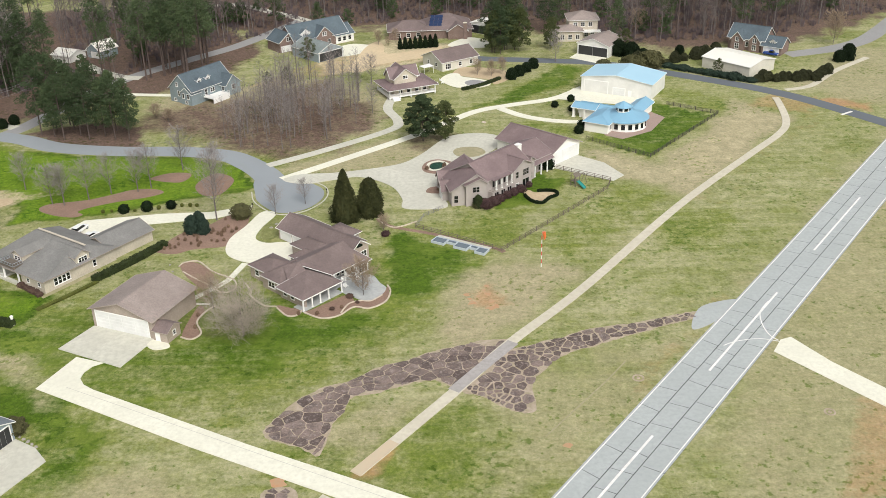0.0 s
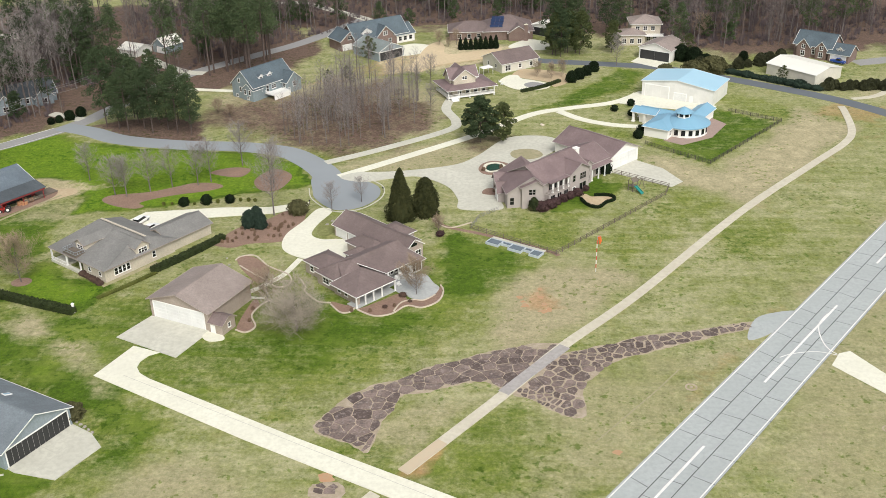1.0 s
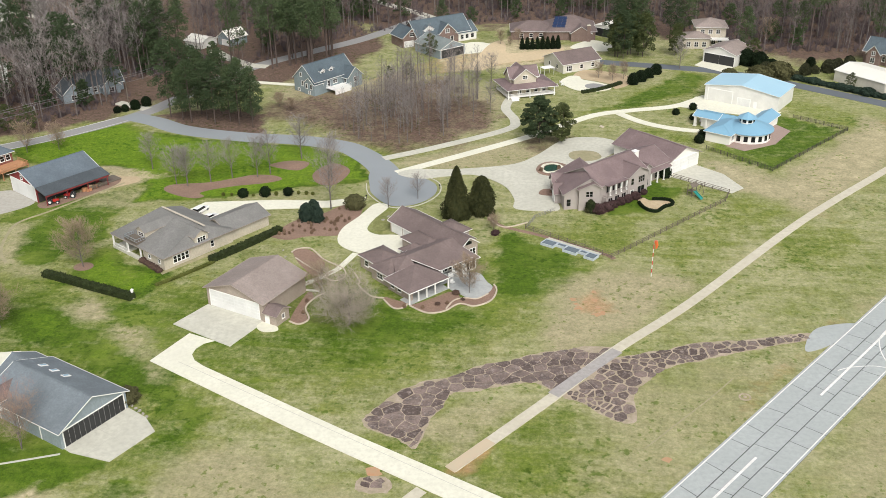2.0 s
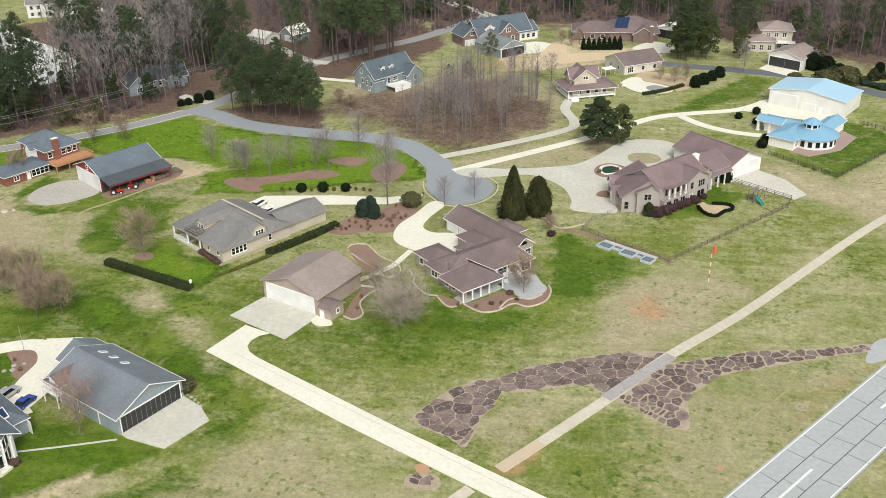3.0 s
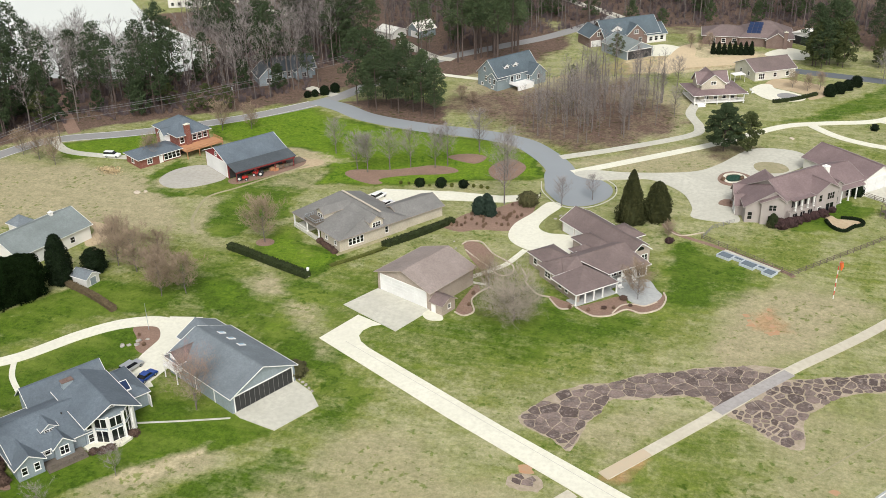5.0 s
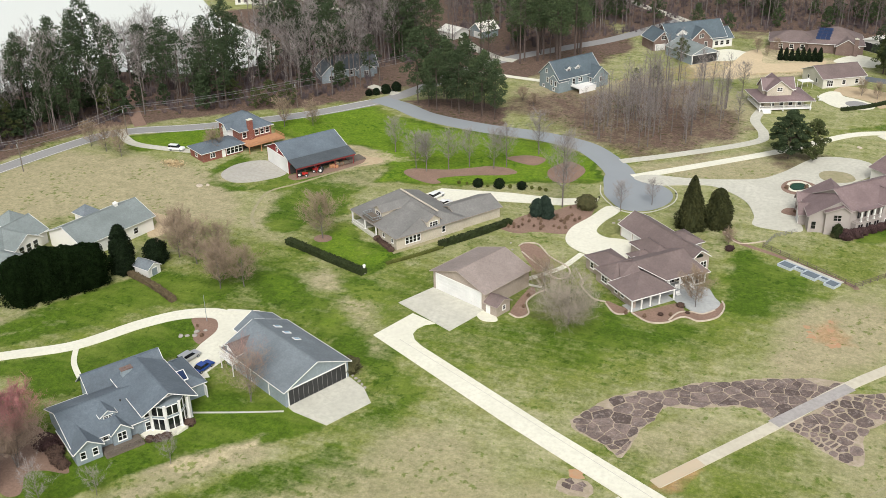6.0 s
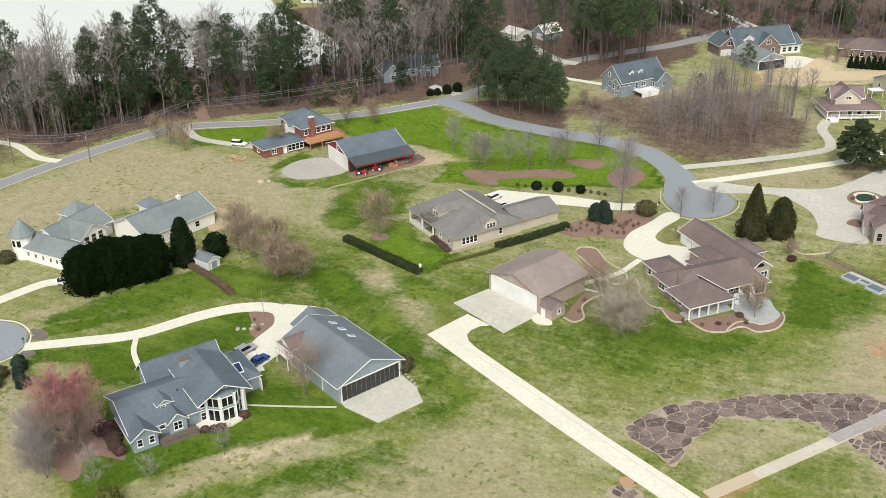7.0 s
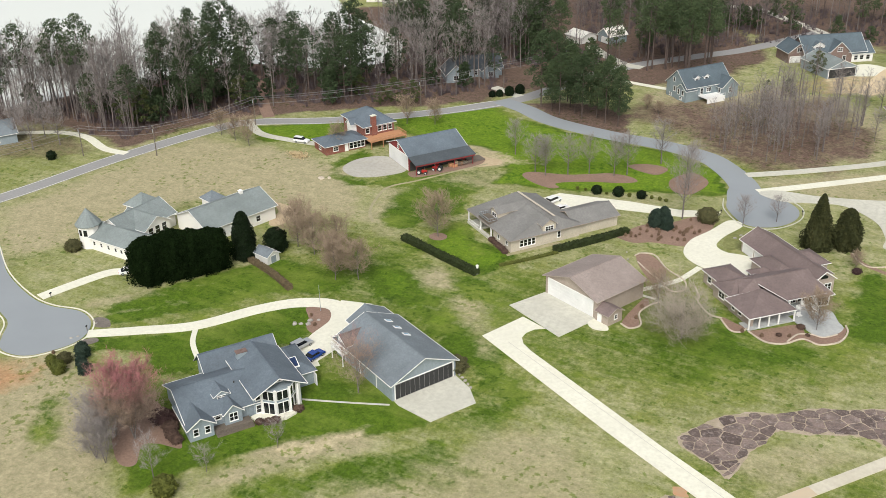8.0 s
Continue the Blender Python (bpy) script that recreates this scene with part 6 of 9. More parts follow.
for a in (8.6, 9.9, 11.2, 12.5):
    window(h, "v0", -0.2, a, 1.6, 1.1, 1.9)
person_door(h, "v0", -0.2, 7.0)
window(h, "v0", -0.2, 3.4, 1.5, 1.4, 1.2, 2)
window(h, "u0", 0.2, 4.0, 1.5, 1.2, 1.2)

# the cape house beyond the lane
g = thing("cape_house", "sage-grey house with steep blue-grey roof, dormers and deck", "house", -82.9, 324.9, 0, 55.0)
gable(g, -0.8, 18.0, 0.2, 11.0, 4.9, 9.8, "u", ROOF_BLUE, SIDE_SAGE, 0.45)
gable(g, 12.2, 19.0, -2.6, 7.0, 4.0, 7.0, "v", ROOF_BLUE, SIDE_SAGE, 0.45, rakes=(True, False))
gable(g, -1.3, 3.0, 0.0, 5.2, 3.9, 5.9, "u", ROOF_BLUE, SIDE_SAGE, 0.3, rakes=(True, False))
window(g, "u0", -0.8, 7.2, 6.4, 0.9, 1.3)
for a in (1.6, 3.9):
    window(g, "u0", -1.3, a, 3.0, 0.9, 1.6)
window(g, "u0", -0.8, 6.6, 3.3, 0.9, 1.6)
window(g, "u0", -1.3, 2.6, 0.9, 1.0, 0.8)
window(g, "u0", -0.8, 8.6, 0.9, 1.0, 0.8)
dormer(g, "v0", 1.9, 4.6, 6.1, 2.0, 1.3, 3.4, ROOF_BLUE, TRIM, 1)
dormer(g, "v0", 1.9, 8.6, 6.1, 2.0, 1.3, 3.4, ROOF_BLUE, TRIM, 1)
window(g, "v0", 0.2, 2.6, 3.2, 0.9, 0.9)
window(g, "v0", 0.2, 5.6, 3.0, 1.1, 2.0)
window(g, "v0", 0.2, 8.6, 3.2, 1.8, 1.3, 2)
window(g, "v0", -2.6, 15.6, 2.8, 1.0, 1.5)
window(g, "u0", 12.2, -1.2, 2.8, 1.0, 1.4)
bm = bmesh.new()
box(bm, 4.2, 12.0, -4.6, 0.1, 1.5, 1.75)
part("deck", bm, TRIM, g, "white deck")
rail(g, (4.3, -4.5), (11.9, -4.5), 1.75)
rail(g, (4.3, -4.5), (4.3, 0.0), 1.75)
bm = bmesh.new()
box(bm, 4.3, 11.9, -4.62, -4.56, 0.0, 1.5)
part("deck_skirt", bm, TRIM, g)
for a in (4.5, 8.0, 11.7):
    post(g, a, -4.4, -0.1, 1.5, 0.1)

# the porch house with maroon roofs
h = thing("porch_house", "white house with maroon shingle roofs and a wraparound porch", "house", -15.9, 324.9, 0, 24.0)
hip(h, -1.0, 16.5, 0.0, 13.0, 3.4, 5.8, ROOF_MAUVE, STUCCO, 0.6, body=False)
walls(h, 1.5, 14.5, 2.4, 11.5, 3.3, SIDE_BEIGE)
gable(h, 2.0, 10.0, 2.6, 11.0, 6.4, 9.4, "v", ROOF_MAUVE, SIDE_BEIGE, 0.5)
gable(h, 1.4, 11.4, 4.5, 9.5, 6.4, 9.2, "u", ROOF_MAUVE, SIDE_BEIGE, 0.5)
window(h, "v0", 2.6, 6.0, 6.6, 1.6, 1.0, 2)
bm = bmesh.new()
box(bm, -1.0, 16.3, 0.1, 2.4, 0.6, 0.9)
box(bm, -1.0, 1.5, 2.4, 12.0, 0.6, 0.9)
part("porch_floor", bm, TRIM, h)
for a in (-0.8, 3, 7, 11, 16):
    post(h, a, 0.3, 0, 3.3, 0.13)
rail(h, (-0.8, 0.3), (16.0, 0.3), 0.9)
rail(h, (-0.8, 0.3), (-0.8, 12.0), 0.9)
bm = bmesh.new()
for k in range(5):
    box(bm, 0.0, 2.4, -0.3 - 0.35 * k, 0.05 - 0.35 * k, -0.1, 0.8 - 0.16 * k)
part("steps", bm, TRIM, h, "white porch steps")
for a in (4, 7, 10, 13):
    window(h, "v0", 2.4, a, 2.0, 1.2, 1.5)

# far houses
h = thing("tan_house", "beige house with brown shingle roof", "house", 1.4, 356.6, 0, 34.0)
gable(h, 0, 16.2, 0, 13.0, 3.4, 6.2, "u", ROOF_BROWN, SIDE_CREAM, 0.5)
window(h, "v0", 0, 2.6, 1.6, 2.2, 1.9, 3)
for a in (8, 13):
    window(h, "v0", 0, a, 1.7, 1.2, 1.4)
for a in (4, 9):
    window(h, "u0", 0, a, 1.9, 1.0, 1.3)

h = thing("gabled_house", "dark brick house with blue-grey gabled roofs", "house", -61.0, 390.0, 0, 38.0)
gable(h, 2.0, 26.6, -5.0, 7.4, 4.2, 9.5, "u", ROOF_BLUE, BRICK_DARK, 0.5)
gable(h, -3.0, 5.4, -1.6, 8.0, 4.2, 7.4, "v", ROOF_BLUE, BRICK_DARK, 0.5)
gable(h, 11.6, 19.0, -5.8, 3.0, 4.8, 8.2, "v", ROOF_BLUE, BRICK_DARK, 0.5)
gable(h, 21.0, 29.6, -5.2, 4.8, 3.4, 6.6, "u", ROOF_BLUE, SIDE_WHITE, 0.5)
dormer(h, "v0", -3.4, 8.0, 5.2, 4.5, 1.3, 5.0, ROOF_BLUE, SIDE_WHITE, 3)
window(h, "v0", -1.6, 1.2, 5.0, 1.8, 1.4, 2)
big_door(h, "v0", -1.6, -2.2, 1.8, 2.4, DOOR_WHITE, 3, 4)
window(h, "v0", -5.8, 15.3, 5.4, 1.8, 1.4, 2)
for a in (13.2, 17.4):
    window(h, "v0", -5.8, a, 2.0, 1.2, 1.8)
for a in (4.2, 7.0, 9.8):
    window(h, "v0", -5.0, a, 2.0, 1.2, 1.6)
for a in (22.6, 25.0, 27.6):
    window(h, "v0", -5.2, a, 1.7, 1.4, 1.6)
h = thing("grey_hangar", "grey hangar with shingle roof and a broad dark door", "hangar", -45.8, 372.4, 0, 45.0)
gable(h, 0, 12.4, 0, 16.0, 3.6, 6.2, "v", ROOF_GREEN, SIDE_GREY, 0.4)
big_door(h, "v0", 0, 0.6, 11.8, 3.3, BLACK_DOOR, 4, 1, label="dark hangar door")

h = thing("solar_house", "brown-roofed brick house with solar panels", "house", -20.0, 403.0, 0, 4.0)
hip(h, 0, 18, 0, 13, 3.4, 6.4, ROOF_BROWN, BRICK_DARK, 0.6)
hip(h, 14, 34, -1, 16, 3.6, 8.4, ROOF_BROWN, BRICK_DARK, 0.6)
gable(h, 24.0, 32.0, -3.0, 6.0, 3.4, 6.0, "v", ROOF_BROWN, BRICK_DARK, 0.5)
chimney(h, 31.0, -3.2, 0, 6.6, 1.4, 0.9, BRICK_DARK)
for i in range(3):
    for j in range(4):
        u, v = 16.6 + 0.35 * j + 1.75 * i, 0.6 + 1.5 * j
        z = 3.72 + (v + 1.6) * 0.514 + 0.12
        bm = bmesh.new()
        solid(bm, [(u, v, z), (u + 1.65, v, z), (u + 1.65, v + 1.35, z + 0.694), (u, v + 1.35, z + 0.694)], 0.08)
        part("solar_panel", bm, SOLAR, h, "dark blue solar panel")
for a in (4, 8, 12):
    window(h, "v0", 0, a, 1.7, 1.4, 1.5)
h = thing("side_hangar", "white-edged hangar with a dark door", "hangar", 13.2, 413.0, 0, -38.0)
gable(h, 0, 12, 0, 10, 3.8, 5.2, "v", ROOF_PALE, SIDE_WHITE, 0.4)
big_door(h, "v0", 0, 0.8, 11.2, 3.4, BLACK_DOOR, 4, 1, label="dark hangar door")

h = thing("tall_house", "two-storey tan house with brown hipped roof", "house", 48.0, 396.0, 0, 0.0)
hip(h, 5.0, 16.5, 2.0, 13, 7.6, 10.2, ROOF_TAN, SIDE_BEIGE, 0.7)
hip(h, 0, 10.0, -2.0, 6, 4.2, 6.0, ROOF_TAN, SIDE_BEIGE, 0.6)
for a in (7.5, 10.5, 13.5):
    window(h, "v0", 2.0, a, 5.9, 1.4, 1.5, 2)
for a in (2, 5, 8, 12, 14.5):
    window(h, "v0", -2.0 if a < 10 else 2.0, a, 1.8, 1.4, 1.8, 2)
bm = bmesh.new()
box(bm, 9.9, 17.5, -1.0, 2.0, 3.2, 3.45)
part("deck", bm, TRIM, h)
rail(h, (9.9, -0.9), (17.4, -0.9), 3.45)
h = thing("white_hangar", "white gabled hangar with dark doors", "hangar", 53.6, 376.4, 0, -34.0)
gable(h, 0, 13.0, 0, 13.5, 4.4, 6.6, "v", ROOF_TAN, SIDE_WHITE, 0.4)
big_door(h, "v0", 0, 0.5, 12.5, 3.6, BLACK_DOOR, 2, 1, TRIM, "two dark hangar doors")

h = thing("cream_hangar", "cream steel hangar with pale roof", "hangar", 96.5, 355.0, 0, -50.0)
gable(h, 0, 20.0, 0, 15.5, 3.9, 5.4, "u", ROOF_PALE, SIDE_CREAM, 0.3)
h = thing("grey_roof_house", "brown brick house with blue-grey roof", "house", 112.5, 379.6, 0, -36.0)
gable(h, 0, 14.0, 0, 11.0, 4.6, 8.6, "u", ROOF_BLUE, BRICK_DARK, 0.5)
gable(h, 1.6, 6.4, -1.6, 6.0, 4.4, 7.2, "v", ROOF_BLUE, BRICK_DARK, 0.4)
gable(h, 8.6, 12.6, -1.0, 6.0, 4.4, 6.8, "v", ROOF_BLUE, BRICK_DARK, 0.4)
gable(h, 13.4, 21.0, -1.0, 8.0, 3.2, 6.0, "u", ROOF_BLUE, BRICK_DARK, 0.5)
for a, v in ((4.0, -1.6), (10.6, -1.0)):
    window(h, "v0", v, a, 1.8, 1.4, 1.8, 2)
    window(h, "v0", v, a, 4.4, 1.2, 1.4, 2)
window(h, "v0", 0, 7.4, 2.4, 1.0, 1.7)
big_door(h, "v0", -1.0, 14.4, 20.0, 2.5, DOOR_WHITE, 4, 4)
dormer(h, "v0", 0.2, 17.2, 3.8, 2.2, 0.9, 3.0, ROOF_BLUE, SIDE_WHITE, 2)

h = thing("far_garage", "grey gabled garage with pale metal roof", "garage", -139.0, 388.4, 0, -32.0)
gable(h, 0, 7.4, 0, 9.0, 3.2, 5.9, "v", ROOF_PALE, SIDE_SAGE, 0.4)
big_door(h, "v0", 0, 2.6, 6.6, 2.4, DOOR_WHITE, 4, 4)
h = thing("far_bungalow", "white-roofed low house in the trees", "house", -156.0, 386.0, 0, -25.0)
gable(h, 5, 14, 0, 9, 2.6, 4.2, "u", ROOF_PALE, SIDE_WHITE, 0.4)
h = thing("wood_house", "pale grey house half hidden among bare trees", "house", -170.0, 312.0, 0, 40.0)
gable(h, 4, 22, 1, 11, 3.2, 6.8, "u", ROOF_OLD, SIDE_GREY, 0.5)
gable(h, 0, 7, -4, 6, 3.2, 6.4, "v", ROOF_OLD, SIDE_GREY, 0.5)
gable(h, 14, 20, -2, 6, 3.2, 6.2, "v", ROOF_OLD, SIDE_GREY, 0.5)
for a in (9, 12):
    window(h, "v0", 1, a, 1.7, 1.2, 1.5)
window(h, "v0", -4, 3.5, 1.7, 1.6, 1.5, 2)
window(h, "v0", -2, 17, 1.7, 1.6, 1.5, 2)
h = thing("lake_house", "white two-storey lake house with grey roof", "house", -266.0, 410.0, 0, 26.0)
gable(h, 0, 22, 0, 12, 6.2, 10.0, "u", ROOF_GREY, SIDE_WHITE, 0.5)
gable(h, 8, 15, -3, 6, 6.0, 9.0, "v", ROOF_GREY, SIDE_WHITE, 0.5)
for a in (2, 5, 10, 13, 18, 20.5):
    for z in (1.7, 4.6):
        window(h, "v0", -3 if 8 < a < 15 else 0, a, z, 1.3, 1.5)
h = thing("west_house", "dark-roofed house at the wood's edge", "house", -268.0, 182.0, 0, 60.0)
gable(h, 0, 16, 0, 10, 3.2, 6.4, "u", ROOF_SLATE, SIDE_GREY, 0.5)
window(h, "v0", 0, 4, 1.7, 1.4, 1.5)
window(h, "v0", 0, 10, 1.7, 1.4, 1.5)

# ---- plants ----
rng = np.random.default_rng(7)


def raw_mesh(name, verts, faces, mat):
    me = bpy.data.meshes.new(name)
    me.from_pydata(np.asarray(verts).tolist(), [], np.asarray(faces).tolist())
    me.materials.append(mat)
    return me


def leaf_tris(centres, size, r, slim=0.7):
    """A loose triangle of leaves at each centre, turned at random; slim ones are needle sprays."""
    n = len(centres)
    a, b = r.normal(size=(n, 3)), r.normal(size=(n, 3))
    a /= np.linalg.norm(a, axis=1, keepdims=True)
    b -= (a * b).sum(1, keepdims=True) * a
    b /= np.linalg.norm(b, axis=1, keepdims=True)
    s = size * r.uniform(0.6, 1.4, (n, 1))
    v = np.stack([centres + a * s, centres - a * s * 0.6 + b * s * slim, centres - a * s * 0.6 - b * s * slim], 1).reshape(-1, 3)
    return v, np.arange(3 * n).reshape(-1, 3)


def spread(starts, ends, count, fine, width, r):
    """Twigs along many branchlets, and finer ones along the twigs, as slim tapered blades."""

    def blades(p, q, w):
        d = q - p
        o = np.stack([d[:, 1], -d[:, 0], d[:, 2] * 0.3 + 0.05], -1)
        o = o / np.linalg.norm(o, axis=1, keepdims=True) * w
        return np.stack([p + o, p - o, q], 1).reshape(-1, 3)

    def shoot(p, q, n, short):
        p, q = np.repeat(p, n, 0), np.repeat(q, n, 0)
        d = q - p
        ln = np.linalg.norm(d, axis=1, keepdims=True)
        b = p + d * r.uniform(0.15, 1.0, (len(p), 1))
        e = d / ln * 0.8 + np.stack([r.uniform(-1, 1, len(p)), r.uniform(-1, 1, len(p)), r.uniform(-0.35, 0.75, len(p))], -1)
        e /= np.linalg.norm(e, axis=1, keepdims=True)
        return b, b + e * ln * r.uniform(*short, (len(p), 1))

    out = [blades(starts, ends, width * 1.6)]
    p, q = shoot(starts, ends, count, (0.35, 0.75))
    out.append(blades(p, q, width))
    if fine:
        p, q = shoot(p, q, fine, (0.4, 0.8))
        out.append(blades(p, q, width * 0.7))
    return np.concatenate(out)


def crown_shape(seed, height, wide, first=0.35, limbs=20, subs=6, twigs=5, twig_w=0.03, rise=0.9, stems=1, round_=1.0, stout=0.0125, fine=0):
    """A leafless tree: a leader, limbs that rise from it, branchlets and fine twigs. Returns (wood, twigs)."""
    r = random.Random(seed)
    bm = bmesh.new()
    starts, ends = [], []
    for st in range(stems):
        ta = 2 * math.pi * st / stems
        tip = Vector((0, 0, height)) if stems == 1 else Vector((math.cos(ta) * wide * 0.45, math.sin(ta) * wide * 0.45, height * r.uniform(0.8, 1.0)))
        sway = Vector((r.uniform(-1, 1), r.uniform(-1, 1), 0)) * height * 0.02
        base_r = height * stout / math.sqrt(stems)

        def at(f):
            return Vector((tip.x * f, tip.y * f, tip.z * f - 0.2 * (1 - f))) + sway * math.sin(f * 5)

        cuts = (0.0, 0.3, 0.55, 0.78, 1.0)
        for f0, f1 in zip(cuts, cuts[1:]):
            tube(bm, at(f0), at(f1), base_r * (1 - f0 * 0.9), base_r * (1 - f1 * 0.9), 6 if f0 == 0 else 4, False)
        for k in range(limbs // stems):
            f = first + (0.96 - first) * ((k + r.random()) / (limbs // stems))
            g = (f - first) / (1 - first)
            prof = (math.sin(math.pi * min(1, 0.25 + 0.75 * g)) * round_ + (1 - round_) * (1 - g * 0.6)) + 0.12
            reach = wide * prof * r.uniform(0.65, 1.1)
            a = k * 2.4 + r.uniform(-0.6, 0.6)
            d = Vector((math.cos(a), math.sin(a), rise * r.uniform(0.6, 1.3))).normalized()
            p = at(f)
            mid = p + d * reach * 0.55
            q = mid + (d + Vector((0, 0, 0.25))).normalized() * reach * 0.5
            tube(bm, p, mid, base_r * 0.34 * (1.1 - g * 0.7), base_r * 0.14, 3, False)
            tube(bm, mid, q, base_r * 0.14, base_r * 0.04, 3, False)
            for _ in range(subs):
                u = r.uniform(0.2, 1.0)
                b = p.lerp(mid, u / 0.55) if u < 0.55 else mid.lerp(q, (u - 0.55) / 0.45)
                e = (d * 0.7 + Vector((r.uniform(-1, 1), r.uniform(-1, 1), r.uniform(-0.2, 0.9)))).normalized()
                starts.append(tuple(b))
                ends.append(tuple(b + e * reach * r.uniform(0.25, 0.5)))
    return bm, spread(np.array(starts), np.array(ends), twigs, fine, twig_w, np.random.default_rng(seed))


def bare_tree(name, label, seed, height, wide, twig_mat, bark=None, **kw):
    bm, tv = crown_shape(seed, height, wide, **kw)
    ob = thing(name, label, "tree")
    part("trunk", bm, bark or BARK, ob)
    cr = new("crown", raw_mesh("crown", tv, np.arange(len(tv)).reshape(-1, 3), twig_mat))
    cr.parent = ob
    return ob


def pine_shape(seed, height, first=0.42, width=0.2, clumps=48, leaves=85, leaf=0.24, tuft=1.0):
    """A pine: straight trunk, bare below, with cushions of needles on limbs. Returns (wood, needles)."""
    r = random.Random(seed)
    g = np.random.default_rng(seed)
    bm = bmesh.new()
    tube(bm, (0, 0, -0.2), (0, 0, height * 0.55), height * 0.010, height * 0.008, 6, False)
    tube(bm, (0, 0, height * 0.55), (r.uniform(-0.3, 0.3), r.uniform(-0.3, 0.3), height * 0.97), height * 0.008, 0.03, 5, False)
    cs = []
    for k in range(clumps):
        f = (k + r.random()) / clumps
        z = height * (first + (1 - first) * f)
        reach = height * width * (0.35 + 1.1 * math.sin(math.pi * min(1, 0.22 + 0.78 * f)) ** 1.2) * r.uniform(0.3, 1.0)
        if f > 0.93:
            reach *= 0.35
        a = k * 2.4 + r.uniform(-0.7, 0.7)
        tip = (math.cos(a) * reach, math.sin(a) * reach, z + reach * 0.15)
        tube(bm, (0, 0, z - reach * 0.15), tip, 0.05, 0.02, 3, False)
        d = g.normal(size=(leaves, 3))
        d *= (0.72 + 0.34 * g.random((leaves, 1))) / np.linalg.norm(d, axis=1, keepdims=True)
        size = min(height, 18) * 0.072 * tuft * r.uniform(0.6, 1.15)
        cs.append(d * np.array([size, size, size * 0.58]) + np.array(tip) * np.array([0.88, 0.88, 1.0]))
    return bm, leaf_tris(np.concatenate(cs), leaf, g, 0.45)


def pine_tree(name, label, seed, height, mat=None, **kw):
    bm, (v, f) = pine_shape(seed, height, **kw)
    ob = thing(name, label, "tree")
    part("trunk", bm, PINE_BARK, ob)
    cr = new("crown", raw_mesh("crown", v, f, mat or NEEDLE))
    cr.parent = ob
    return ob


def bushy(name, label, seed, rx, ry, height, mat, count=900, leaf=0.22, taper=0.0, category="shrub", stem=True, squar=2.0):
    """A dense evergreen body with an uneven skin of leaves; taper 1 draws it to a point."""
    g = np.random.default_rng(seed)
    ob = thing(name, label, category)
    # inner core that keeps it dense
    bm = bmesh.new()
    rings = 9
    prev = None
    for i in range(rings + 1):
        f = i / rings
        k = body_at(f * 0.97, taper, squar) * 0.86
        ringv = [bm.verts.new((math.cos(a) * rx * k * (1 + 0.08 * math.sin(3 * a + i)), math.sin(a) * ry * k * (1 + 0.08 * math.cos(2 * a + i)), 0.05 + f * height * 0.95)) for a in [2 * math.pi * j / 12 for j in range(12)]]
        if prev:
            for j in range(12):
                bm.faces.new((prev[j], prev[(j + 1) % 12], ringv[(j + 1) % 12], ringv[j]))
        else:
            bm.faces.new(ringv)
        prev = ringv
    bm.faces.new(prev[::-1])
    part("foliage_core", bm, mat, ob)
    f = g.uniform(0, 1, count) ** (0.8 + taper * 0.5)
    a = g.uniform(0, 2 * math.pi, count)
    lump = 1 + 0.13 * np.sin(5 * a + 9 * f) + 0.08 * np.sin(11 * a - 7 * f)
    k = np.array([body_at(x, taper, squar) for x in f]) * lump * g.uniform(0.82, 1.06, count)
    c = np.stack([np.cos(a) * rx * k, np.sin(a) * ry * k, f * height], -1)
    v, fa = leaf_tris(c, leaf, g)
    v[:, 2] = np.maximum(v[:, 2], 0.02)
    cr = new("crown", raw_mesh("crown", v, fa, mat))
    cr.parent = ob
    return ob


def body_at(f, taper, squar=2.0):
    if squar > 2:
        return (1 - f ** squar) ** (1 / squar) * (0.9 + 0.1 * min(1, f * 4))
    round_ = math.sqrt(max(0.02, 1 - (2 * f - 0.9) ** 2 / 1.25)) if f > 0.45 else 0.80 + 0.20 * (f / 0.45)
    cone = min(1.0, 0.75 + f * 2.5) * (1 - f) ** 0.75 * 1.05 + 0.03
    return round_ * (1 - taper) + cone * taper


def put(ob, spots, size=(0.85, 1.15), label=None, group=None):
    """Copies of a plant, or for the first spot the plant itself, each turned and sized a little apart."""
    for i, (x, y, *k) in enumerate(spots):
        s = (k[0] if k else 1.0) * (rng.uniform(*size))
        m = Matrix.LocRotScale((x, y, 0), Euler((0, 0, rng.uniform(0, 6.283))), (s, s, s * rng.uniform(0.92, 1.08)))
        if i == 0:
            ob.matrix_basis = m
        else:
            base = ob.matrix_basis.copy()
            ob.matrix_basis = Matrix.Identity(4)
            made = copy_thing(ob, m)
            ob.matrix_basis = base
        if group:
            tagged(ob, group=group)


# evergreens near the ranch house
put(bushy("cedar_tree", "tall brown-green conical cedar beside the house", 3, 3.6, 3.6, 13.4, CEDAR, 9000, 0.23, 1.0, "tree"), [(-24.5, 229.4)], (1, 1))
put(bushy("cedar_tree", "broad brown-green cedar beside a taller one", 4, 3.6, 3.5, 9.6, CEDAR, 7000, 0.23, 0.5, "tree"), [(-18.4, 232.4)], (1, 1))
put(bushy("cypress_tree", "dark columnar evergreen by a white shed", 5, 2.9, 2.9, 11.5, EVERGREEN, 5000, 0.28, 0.45, "tree"), [(-144.2, 163.6)], (1, 1))
put(bushy("cypress_tree", "dark rounded evergreen by a white shed", 6, 2.8, 2.8, 6.0, EVERGREEN, 3000, 0.28, 0.2, "tree"), [(-140.2, 170.6)], (1, 1))


